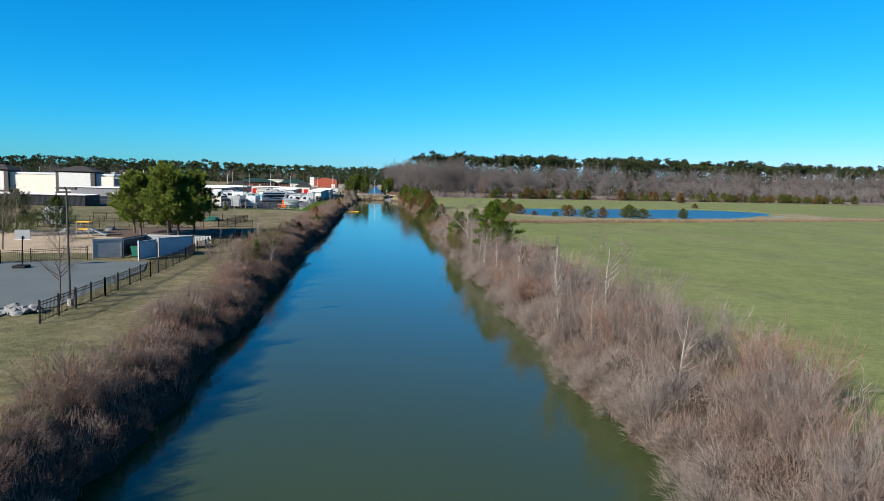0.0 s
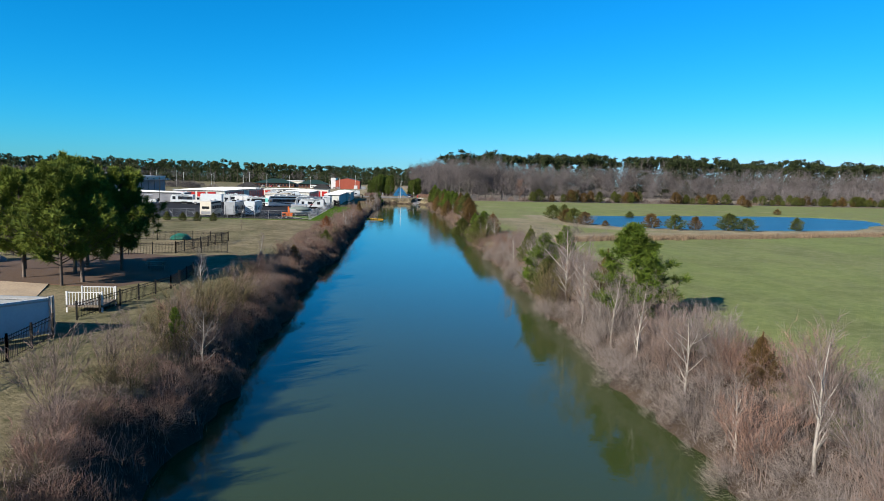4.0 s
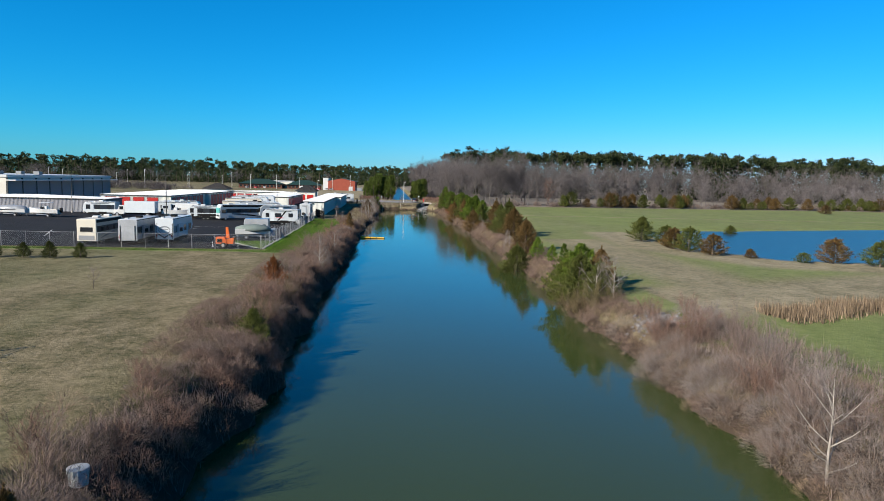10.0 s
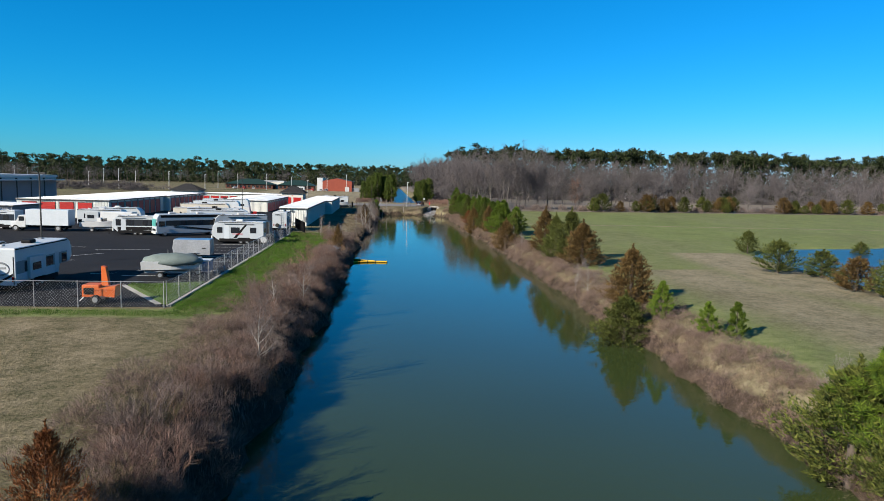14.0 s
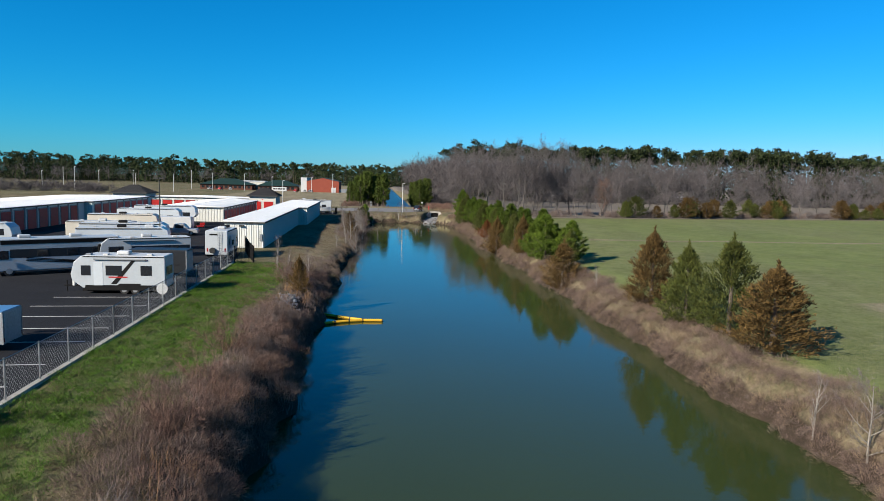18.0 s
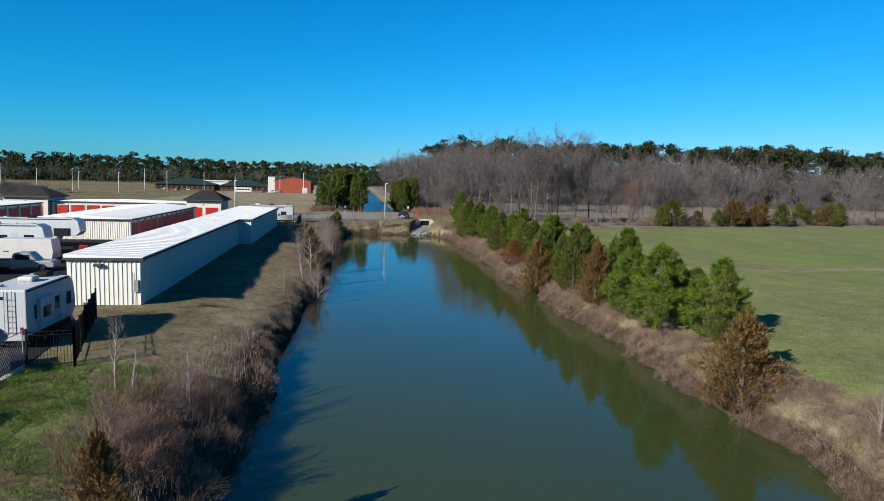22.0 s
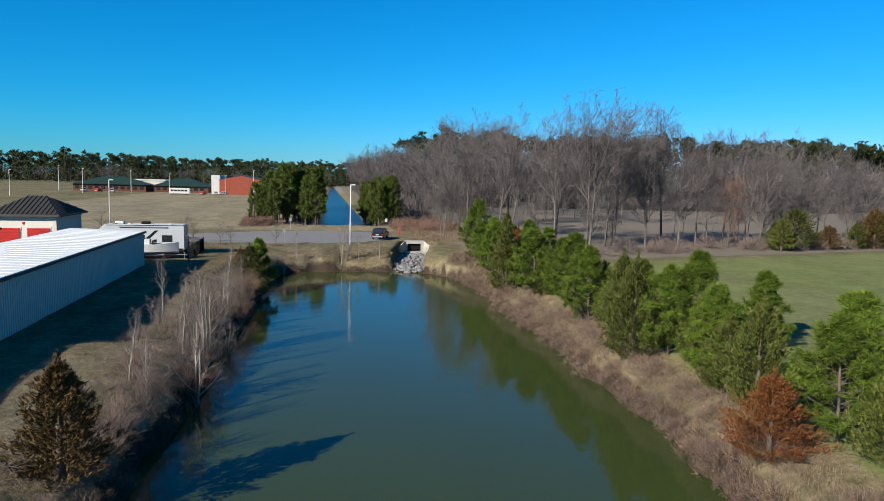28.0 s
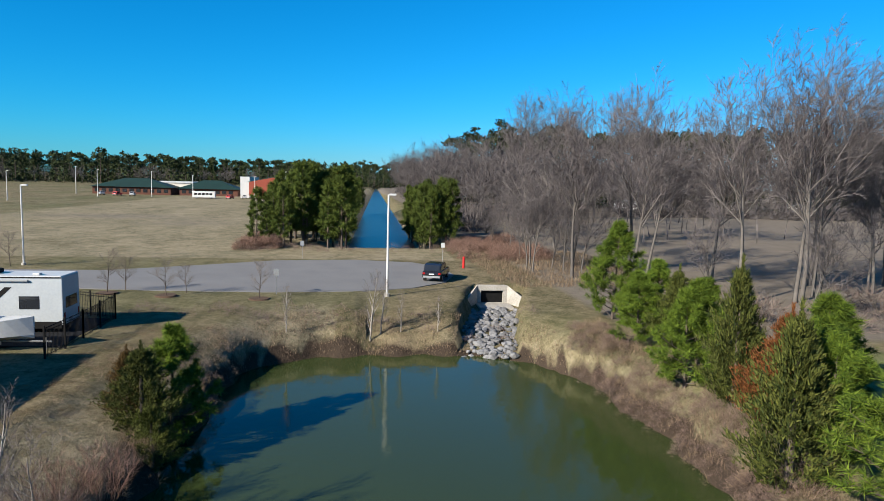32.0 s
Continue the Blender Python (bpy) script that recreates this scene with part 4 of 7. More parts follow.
for x, y, k in ((-9.4, 153.5, 1.1), (-8.6, 156.5, 1.0), (-8.2, 163.0, 1.0), (-9.0, 147.5, 0.95), (-8.4, 213, 0.9), (-8.0, 207.5, 1.0), (-11.4, 77, 1.25), (-11.8, 80, 1.3), (-8.6, 244.5, 0.8), (-8.2, 246.5, 1.0), (-7.2, 245.4, 0.9)):
    put(prng.choice(LEFT_SHRUBS), x, y, k, prng.uniform(0, 360), 0.12)["group"] = "tall bare shrubs on the yard's bank"
for o in STOCK:
    drop(o)


# ---- grass, straw and far woods, each one mass ----
def blades(name, label, pts, h, material, lean=0.45, wide=0.05, seed=1):
    rng = np.random.default_rng(seed)
    p = np.asarray(pts, dtype=float)
    n = len(p)
    a = rng.random(n) * 6.28
    hh = h * (0.5 + 0.8 * rng.random(n))
    k = lean * rng.random(n) * hh
    top = p + np.stack([np.cos(a) * k, np.sin(a) * k, hh], 1)
    w = np.stack([-np.sin(a), np.cos(a), np.zeros(n)], 1) * wide
    v = np.stack([p - w, p + w, top], 1).reshape(-1, 3)
    ob = link(name, mesh_np(name, v, np.arange(3 * n).reshape(n, 3)), material)
    return tagged(ob, label, "grass", kind="stuff")


def on_land(x, y, sink=0.05):
    return np.stack([x, y, height(x, y) - sink], 1)


rg = np.random.default_rng(8)


def tufts(n, fx, per=9, r=0.22):
    """Blades gathered in tufts: fx gives the tufts' places."""
    x, y = fx(n)
    x, y = np.repeat(x, per) + rg.normal(size=n * per) * r, np.repeat(y, per) + rg.normal(size=n * per) * r
    return on_land(x, y)


def right_edge(n):
    y = 120 + 248 * rg.random(n)
    return lerp(RIGHT, y) + wig(y, 4) + 0.05 + 2.4 * rg.random(n) ** 1.3, y


def right_low(n):
    y = -5 + 150 * rg.random(n)
    return lerp(RIGHT, y) + wig(y, 4) + 0.1 + 9 * rg.random(n), y


def left_edge(n):
    y = -5 + 272 * rg.random(n)
    return lerp(LEFT, y) + wig(y, 1) - 0.1 - 3.6 * rg.random(n) ** 1.3, y


def reeds(n):
    x = 30 + 170 * rg.random(n) ** 1.3
    return x, 147.5 + 0.33 * (x - 28) + rg.normal(size=n) * 1.3


def green_strip(n):
    y = 189 + 68 * rg.random(n)
    return -15.5 + 5.2 * rg.random(n) ** 1.2, y


def green_front(n):
    return -62 + 49 * rg.random(n), 187.2 + 1.8 * rg.random(n)


def lawn(n):
    y = 40 + 326 * rg.random(n) ** 0.7
    return lerp(LEFT, y) - 3.5 - 16 * rg.random(n) * np.where(y > 258, 0.35, 1) * np.where((y > 186) & (y < 259), 0.3, 1), y


def end_bank(n):
    x = -6 + 34 * rg.random(n)
    return x, 368.5 + 5.5 * rg.random(n) - 6 * np.abs((x - 10.3) / 11.4).clip(0, 1.2) ** 4


def rough_road(n):
    return 21.5 + 18 * rg.random(n), 384 + 32 * rg.random(n)


blades("straw_grass", "pinkish dry straw grass along the water's edge", tufts(6500, right_edge, 12, 0.25), 0.3, F_STRAW, 1.6, 0.012, 1)
blades("dry_grass", "dead grass and brambles under the shrubs", tufts(2600, right_low, 10), 0.8, F_TWIG, 0.9, 0.018, 2)
blades("dry_grass", "dead grass and brambles along the bank", tufts(4200, left_edge, 10), 0.5, F_TWIG, 0.9, 0.018, 3)
blades("reeds", "tan reeds beside the pond", tufts(3200, reeds, 9), 0.8, F_STRAW, 0.4, 0.03, 4)
blades("green_grass", "lush green grass outside the yard's fence", tufts(5200, green_strip, 9, 0.34), 0.16, F_GRASS, 1.6, 0.014, 5)
blades("green_grass", "lush green grass along the front fence", tufts(1800, green_front, 9), 0.18, F_GRASS, 1.4, 0.016, 6)
blades("lawn_grass", "short dry winter lawn grass", tufts(6000, lawn, 7, 0.4), 0.08, F_STRAW, 1.4, 0.014, 7)
blades("straw_grass", "dry straw grass on the bank below the road", tufts(1800, end_bank, 10), 0.2, F_STRAW, 1.2, 0.014, 9)
blades("straw_grass", "dry straw grass beside the road", tufts(1600, rough_road, 10), 0.5, F_STRAW, 1.0, 0.02, 10)


def sedge(n):
    y = np.repeat(150 + 108 * rg.random(n // 8 + 1), 8)[:n] + rg.normal(size=n) * 0.5
    return lerp(LEFT, y) + wig(y, 1) - 0.4 - 3.2 * rg.random(n), y


blades("broom_sedge", "tall orange broom sedge between the shrubs", tufts(260, sedge, 12, 0.14), 0.9, F_SEDGE, 0.5, 0.009, 16)


def stand(variants, spots, rng):
    """Many copies of the variants, turned and scaled, joined into one mass."""
    out = []
    for x, y, s in spots:
        v, f = variants[rng.integers(len(variants))]
        a = rng.random() * 6.28
        c, d = math.cos(a), math.sin(a)
        m = np.array([[c, -d, 0], [d, c, 0], [0, 0, 1]]) * s
        out.append((v @ m.T + np.array([x, y, gz(x, y) - 0.1]), f))
    return join(*out)


wr = np.random.default_rng(12)


def mounds(name, label, spots, per, material, ln=0.4, thin=0.006, wild=0.55, category="shrubs", seed=3):
    """Rounded tangles of brush over the spots (x, y, radius, height): per twigs on each, pointing out of its surface."""
    rng = np.random.default_rng(seed)
    q = np.array([(x, y, gz(x, y), r, h) for x, y, r, h in spots])
    n = np.maximum((per * (q[:, 3] * (q[:, 3] + q[:, 4]))).astype(int), 8)
    i = np.repeat(np.arange(len(q)), n)
    u = rnd_dirs(rng, len(i))
    u[:, 2] = np.abs(u[:, 2]) * 1.1 - 0.12
    rad = (0.55 + 0.42 * rng.random(len(i)) ** 0.6)[:, None]
    p = q[i, :3] + u * rad * np.stack([q[i, 3], q[i, 3], q[i, 4]], 1)
    d = u * np.array([0.8, 0.8, 0.5]) + rnd_dirs(rng, len(i)) * wild + np.array([0, 0, 0.28])
    k = np.minimum(1.0, 0.45 + 0.6 * q[i, 4])
    ob = link(name, mesh_np(name, *spikes(p, d, ln * k * (0.6 + 0.8 * rng.random(len(i))), thin, rng)), material)
    return tagged(ob, label, category, kind="stuff")


def along(bank, n, y0, y1, s0, s1, r, h, skip=(999, 999), power=1.0, low=9.0, rise=0.0):
    """Spots along a bank, s0 to s1 metres inland of the water's edge; low and rise: how tall they are at most at the edge and inland."""
    ys = y0 + (y1 - y0) * (np.arange(n) + wr.random(n)) / n
    sign = -1 if bank is LEFT else 1
    xs = lerp(bank, ys) + wig(ys, 1 if bank is LEFT else 4) + sign * (s0 + (s1 - s0) * wr.random(n) ** power)
    rs = r[0] + (r[1] - r[0]) * wr.random(n)
    most = low + rise * np.abs(xs - lerp(bank, ys))
    return [(x, y, k, min(k * h * (0.75 + 0.5 * wr.random()), m)) for x, y, k, m in zip(xs, ys, rs, most) if not skip[0] < y < skip[1] and math.hypot(x - 20.6, y - 148.3) > 1.9]


GAP = (233.6, 244)
mounds("thicket", "dry brown brush covering the foot of the field's bank", along(RIGHT, 560, 120, 368, -0.3, 0.4, (0.35, 0.65), 1.0), 430, F_PINK, 0.28, 0.005, seed=51)
mounds("thicket", "matted grey twigs at the foot of the field's bank", along(RIGHT, 260, 100, 368, -0.25, 0.5, (0.3, 0.6), 0.9), 400, F_TWIG, 0.28, 0.005, seed=52)
mounds("thicket", "dense bare grey-brown brush covering the yard's bank", along(LEFT, 330, -8, 256, 0.5, 3.6, (0.7, 1.3), 0.95, skip=GAP, low=0.45, rise=0.36), 330, F_TWIG, 0.36, seed=31)
mounds("thicket", "pinkish dry brush on the bank below the yard", along(LEFT, 220, 134, 213, 1.2, 6.0, (0.7, 1.3), 0.75) + along(LEFT, 50, 213, 233, 0.8, 3.4, (0.6, 1.1), 0.75), 300, F_PINK, 0.34, seed=49)
mounds("thicket", "pale straw between the brush on the yard's bank", along(LEFT, 180, 70, 213, 1.0, 5.8, (0.45, 0.9), 0.8), 300, F_STRAW, 0.36, 0.005, 0.4, seed=50)
mounds("thicket", "dense russet brambles covering the yard's bank", along(LEFT, 380, -8, 256, 0.2, 3.3, (0.6, 1.2), 1.0, skip=GAP, low=0.45, rise=0.36), 360, F_TWIGR, 0.28, seed=32)
mounds("thicket", "dark brambles hanging over the water", along(LEFT, 330, -8, 256, 0.0, 0.7, (0.45, 0.8), 1.0, skip=GAP, low=0.6, rise=0.2), 330, F_TWIGR, 0.26, seed=33)
mounds("thicket", "bare grey brush round the saplings", along(LEFT, 130, 296, 344, 0.4, 3.6, (0.5, 1.0), 0.8), 300, F_TWIG, 0.36, seed=53)
mounds("thicket", "low bare brush at the water's edge", along(LEFT, 110, 256, 366, -0.1, 1.4, (0.3, 0.8), 0.8, power=2), 330, F_TWIG, 0.3, seed=34)
mounds("thicket", "dense bare brush covering the field's bank", along(RIGHT, 250, -8, 150, 0.3, 6.0, (0.8, 1.6), 0.85), 200, F_PALE, 0.55, seed=35)
mounds("thicket", "pinkish brush covering the field's bank", along(RIGHT, 260, -8, 150, 0.0, 5.5, (0.7, 1.3), 0.9), 230, F_PINK, 0.5, seed=36)
mounds("thicket", "twiggy brush leaning over the water", along(RIGHT, 240, -8, 142, -0.3, 0.8, (0.7, 1.2), 1.1), 230, F_PALE, 0.6, 0.005, seed=44)
mounds("thicket", "soft pinkish mounds of dry brush overhanging the water", along(RIGHT, 430, 126, 366, -0.1, 2.2, (0.6, 1.15), 0.9) + along(RIGHT, 230, 126, 262, 1.6, 3.6, (0.5, 1.1), 0.7), 360, F_PINK, 0.34, 0.0055, seed=37)
mounds("thicket", "pale straw tussocks draped down to the water", along(RIGHT, 330, 120, 368, -0.15, 1.6, (0.4, 0.9), 0.85), 360, F_STRAW, 0.36, 0.005, 0.4, seed=38)
xs = 28 + 230 * wr.random(170)
mounds("thicket", "bare brush at the field's far edge", [(x, edge(x) - 1 + 8 * wr.random(), 1.0 + 1.2 * wr.random(), 0.9 + 1.4 * wr.random()) for x in xs], 60, F_TWIG, 0.9, 0.02, seed=39)
xs = -9 + 32 * wr.random(60)
mounds("thicket", "low brush beside the road", [(x, 370 + 4 * wr.random() if i < 30 else 412 + 6 * wr.random(), 0.5 + 0.6 * wr.random(), 0.4 + 0.5 * wr.random()) for i, x in enumerate(xs)], 200, F_TWIG, 0.4, seed=40)
mounds("tussock_grass", "tan tussocky grass on the smooth bank", along(LEFT, 3000, 252, 367, 0.0, 7.2, (0.18, 0.42), 0.42), 380, F_STRAW, 0.20, 0.0045, 0.8, "grass", seed=41)
mounds("tussock_grass", "olive-green tussocks on the smooth bank", along(LEFT, 2400, 252, 367, 0.4, 7.2, (0.18, 0.45), 0.36), 380, F_OLIVE, 0.18, 0.0045, 0.8, "grass", seed=42)
mounds("thicket", "straw and brush draped over the undercut bank", along(LEFT, 260, 250, 367, -0.05, 0.9, (0.35, 0.65), 0.8), 420, F_STRAW, 0.28, 0.005, seed=45)
mounds("thicket", "reddish brush round the pine groves", [(-8.5 + 4 * a, 414 + 14 * b, 0.8 + 0.8 * c, 0.8 + 0.9 * c) for a, b, c in wr.random((40, 3))] + [(21 + 12 * a, 404 + 26 * b, 0.8 + c, 0.7 + 1.1 * c) for a, b, c in wr.random((80, 3))], 110, F_TWIGR, 0.7, 0.012, seed=46)
mounds("thicket", "grey-brown undergrowth before the far woods", [(70 + 560 * a, 522 + 14 * b, 3 + 3 * c, 2.5 + 4 * c) for a, b, c in wr.random((150, 3))] + [(27 + 0.03 * (y - 430) + 6 * b, y, 2 + 2 * c, 2 + 3 * c) for y, (b, c) in zip(436 + 380 * wr.random(90), wr.random((90, 2)))] + [(-420 + 300 * a, 500 + 70 * b, 3 + 3 * c, 2 + 3 * c) for a, b, c in wr.random((110, 3))], 9, F_WOODS, 2.2, 0.08, seed=47)
mounds("green_grass", "lush green grass clumps outside the yard's fence", [(-15.4 + (4.2 + 2.4 * (b > 0.3)) * a ** 1.2, 189 + 68 * b, 0.2 + 0.35 * c, 0.12 + 0.2 * c) for a, b, c in wr.random((1700, 3))], 320, F_GRASS, 0.28, 0.007, 0.6, "grass", seed=43)
mounds("green_grass", "olive and yellowing grass clumps beside the green verge", [(-15.0 + 5.2 * a, 189 + 68 * b, 0.25 + 0.4 * c, 0.1 + 0.2 * c) for a, b, c in wr.random((420, 3))], 300, F_OLIVE, 0.28, 0.006, 0.6, "grass", seed=48)
LOW = []
for i in range(6):
    seg, tw = bare_mesh(120 + i, 16.0, kids=(11, 5), twigs=8, r=0.13, clear=0.32, reach=0.36, angle=0.75, up=0.05, bend=0.1, thin=0.045, twig=0.9, vase=True)
    LOW.append(join(as_tris(*sticks(seg, 1)), tw))
wood = [(26 + 0.03 * (y - 430) + 70 * wr.random() ** 1.3, y, (0.75 + 0.4 * wr.random()) * (1.0 + 0.4 * min((y - 432) / 200, 1.0))) for y in 432 + 420 * wr.random(300)]
link_ = link("bare_woods", mesh_np("bare_woods", *stand(LOW, wood, wr)), F_WOODS)
tagged(link_, "far grey leafless woods beside the canal", "woods", kind="stuff")
wood = [(x, edge(x) + 1 + 24 * wr.random(), 0.45 + 0.4 * wr.random()) for x in 200 + 420 * wr.random(230)]
wood += [(x, edge(x) + 4 + 20 * wr.random(), 0.5 + 0.45 * wr.random()) for x in 60 + 160 * wr.random(26)]
tagged(link("bare_woods", mesh_np("bare_woods", *stand(LOW, wood, wr)), F_WOODS), "leafless woods along the field's far edge", "woods", kind="stuff")
wood = [(x, y, 0.9 + 0.75 * wr.random()) for x, y in zip(90 + 560 * wr.random(330), 530 + 50 * wr.random(330))]
tagged(link("bare_woods", mesh_np("bare_woods", *stand(LOW, wood, wr)), F_WOODS), "leafless woods before the far pines", "woods", kind="stuff")
wood = [(-700 + 700 * k + 60 * wr.normal(), 560 + 540 * k ** 0.7 + 60 * wr.normal(), 0.7 + 0.4 * wr.random()) for k in wr.random(260)]
tagged(link("bare_woods", mesh_np("bare_woods", *stand(LOW, wood, wr)), F_WOODS), "leafless woods beyond the playing field", "woods", kind="stuff")


def pines(name, label, spots, size, seed, n=190):
    rng = np.random.default_rng(seed)
    seg, cs = [], []
    for x, y, h in spots:
        s, c = far_pine(rng, (x, y, gz(x, y)), h, n)
        seg += s
        cs.append(c)
    ob = thing(name, label, "woods", (0, 0, 0), kind="stuff")
    link("trunk_mass", mesh_np("trunk_mass", *sticks(seg, 4)), M_BARK, ob)
    c = np.concatenate(cs)
    link("needle_mass", mesh_np("needle_mass", *spikes(c, rnd_dirs(rng, len(c)) + np.array([0, 0, 0.3]), size * (0.7 + 0.6 * rng.random(len(c))), size * 0.34, rng)), F_FARPINE, ob)
    return ob


pines("pine_woods", "far dark pine forest beyond the fields", [(x, 575 + 100 * wr.random() + 20 * math.sin(x / 60), 31 + 9 * wr.random()) for x in 60 + 900 * wr.random(760)], 1.55, 21, 360)
pines("pine_woods", "far dark pines beyond the playing field", [(-820 + 1000 * k + 40 * wr.normal(), 600 + 600 * k ** 0.7 + 60 * wr.normal(), 17 + 15 * wr.random() ** 1.5) for k in wr.random(1700)], 1.75, 22, 190)

# ---- yard, roads and courts ----
M_GLASS = mat("dark_window_glass", (0.0150, 0.0170, 0.0200), (0.0116, 0.0139, 0.0174), 0.6, 0.08, spec=0.6)
M_TEAL = mat("teal_windscreen_cover", (0.0580, 0.244, 0.232), (0.0464, 0.203, 0.197), 1.0, 0.3)
M_SILVER = mat("silver_paint", (0.294, 0.308, 0.322), (0.209, 0.220, 0.232), 0.7, 0.4, metal=0.3)
M_SLATE = mat("slate_grey_paint", (0.015, 0.017, 0.02), (0.011, 0.013, 0.016), 0.8, 0.4, spec=0.3)
M_BLUE = mat("blue_paint", (0.0700, 0.175, 0.336), (0.0464, 0.116, 0.232), 0.8, 0.4)
M_ORANGE = mat("orange_paint", (0.434, 0.0910, 0.0140), (0.350, 0.0700, 0.0140), 1.0, 0.5)
M_YELLOW = mat("yellow_boom_fabric", (0.525, 0.308, 0.0210), (0.434, 0.238, 0.0140), 1.5, 0.6, 0.2)
M_TARP = mat("grey_green_tarpaulin", (0.116, 0.145, 0.133), (0.0870, 0.110, 0.104), 1.5, 0.7, 0.5, bscale=3)
M_DGREEN = mat("green_painted_steel", (0.0058, 0.0928, 0.0638), (0.0058, 0.0696, 0.0493), 1.5, 0.5)
M_GREENROOF = mat("green_metal_roof", (0.009, 0.028, 0.022), (0.008, 0.022, 0.018), 0.3, 0.6)
M_BRICK = mat("red_brick_wall", (0.209, 0.0493, 0.0290), (0.168, 0.0377, 0.0232), 0.4, 0.85)
# Brick darkened to carry the shade under the school's deep eaves.
M_SHADEBRICK = mat("shaded_brick_wall", (0.085, 0.034, 0.022), (0.06, 0.026, 0.018), 0.5, 0.9)
M_TILE = mat("dark_roof_tile", (0.0203, 0.0191, 0.0174), (0.0319, 0.0290, 0.0261), 1.0, 0.75, rand=0.2)
M_PANEL = mat("grey_wall_panel", (0.174, 0.180, 0.197), (0.157, 0.162, 0.180), 0.3, 0.7, rand=0.05)
M_STUCCO = mat("pale_stucco", (0.476, 0.455, 0.406), (0.420, 0.399, 0.350), 0.4, 0.9, 0.1)
M_STONE = mat("grey_rip_rap_stone", (0.17, 0.172, 0.178), (0.085, 0.086, 0.09), 1.2, 0.9, 0.3, rand=0.35)
M_MULCH = mat("brown_mulch", (0.0522, 0.0319, 0.0203), (0.0754, 0.0464, 0.0290), 3.0, 0.95, 0.6)
M_WOOD = mat("weathered_wood", (0.139, 0.116, 0.0928), (0.0986, 0.0812, 0.0638), 2.0, 0.9, 0.3, stretch=(1, 8, 1))
M_SUV = mat("black_car_paint", (0.0080, 0.0080, 0.0100), (0.0120, 0.0120, 0.0140), 0.5, 0.15, spec=0.6)
M_RPAINT = mat("red_paint", (0.385, 0.0140, 0.0140), (0.315, 0.0140, 0.0140), 1.0, 0.5)
M_LENS = mat("red_lamp_lens", (0.203, 0.0058, 0.0058), (0.162, 0.0058, 0.0058), 3.0, 0.25)
M_SAND = mat("bare_sandy_ground", (0.322, 0.252, 0.175), (0.209, 0.162, 0.110), 0.3, 0.95, 0.4, fine=6)

YZ = GZ + 0.06


def paved(name, pts, material, label, z=YZ):
    return tagged(part(name, slab(pts, GZ - 0.35, z), material), label, "pavement", kind="structure")


yard = paved("pavement", [(-112, 190.2), (-16.2, 190.2), (-15.9, 222), (-15.7, 256.8), (-16.6, 266), (-20.0, 272.5), (-20.0, 362), (-9.5, 362), (-9.5, 369.5), (-24, 372), (-24, 386), (-112, 386)], M_ASPHALT, "dark asphalt storage yard with painted bays")
tagged(part("kerb", slab([(-16.2, 190.4), (-15.95, 190.4), (-15.6, 222), (-15.45, 256.6), (-15.7, 256.6), (-15.9, 222)], 2.4, YZ + 0.1), M_CONC), "pale concrete kerb along the yard's edge", "kerb", kind="structure")
road = paved("road", [(-140, 386.5), (-60, 384.5), (-24, 383), (-10, 381), (0, 380.4), (7, 381), (12.5, 383), (16, 386.5), (17.6, 391.5), (17.2, 397.5), (14, 401.8), (7, 403.8), (-2, 402.6), (-10, 397.5), (-18, 393), (-60, 393), (-140, 395)], M_ROAD, "worn grey asphalt turning circle at the road's end", GZ + 0.05)
court = paved("pavement", [(-75, 20), (-24, 20), (-22.6, 46), (-20.6, 47.5), (-20.4, 66), (-22, 72.5), (-75, 68)], M_COURT, "blue-grey asphalt court beside the park", GZ + 0.05)
paved("pavement", [(-52, 76), (-30, 80), (-26, 92), (-30, 104), (-44, 110), (-60, 104)], M_SAND, "sandy bare playground floor", GZ + 0.04)
paved("pavement", [(-36, 100), (-22, 96), (-18.5, 104), (-20, 117), (-30, 121), (-40, 112)], M_MULCH, "mulched shady floor under the park pines", GZ + 0.05)


def stripe(x0, y0, x1, y1, w=0.12, z=YZ, parent=None, m=M_LINE):
    d = Vector((x1 - x0, y1 - y0, 0))
    n_ = Vector((-d.y, d.x, 0)).normalized() * w / 2
    bm = bmesh.new()
    q = [Vector((x0, y0, z + 0.004)), Vector((x1, y1, z + 0.004))]
    vs = [bm.verts.new(p) for p in (q[0] - n_, q[1] - n_, q[1] + n_, q[0] + n_)]
    f = bm.faces.new(vs)
    r = bmesh.ops.extrude_face_region(bm, geom=[f])
    for v in r["geom"]:
        if isinstance(v, bmesh.types.BMVert):
            v.co.z += 0.004
    bmesh.ops.recalc_face_normals(bm, faces=bm.faces)
    return part("bay_line", bm, m, parent)


for y in (205, 208.6, 212.2, 215.8, 220.5, 224.0, 227.6, 231.2, 234.8):
    stripe(-24.8, y, -16.9, y + 0.3, parent=yard)
for a in ((-40, 208, -36.5, 213), (-33.8, 216, -36.2, 212.6), (-36.2, 221, -38.5, 217.5), (-38.6, 216, -33.2, 222.6), (-28, 206, -25.8, 206.6), (-23, 192, -24.8, 199), (-44.5, 201, -47.5, 211), (-50, 203, -54, 214), (-35.8, 226, -29.5, 227), (-44, 228, -38, 229)):
    stripe(*a, parent=yard)
tagged(stripe(-22.6, 199.4, -16.9, 190.8, 0.45, YZ + 0.05, m=M_CONC), "white concrete kerb beside the chipper", "kerb", kind="structure").name = "kerb"
M_TURF = mat("green_turf", (0.045, 0.085, 0.012), (0.075, 0.11, 0.022), 0.8, 0.95, 0.6)
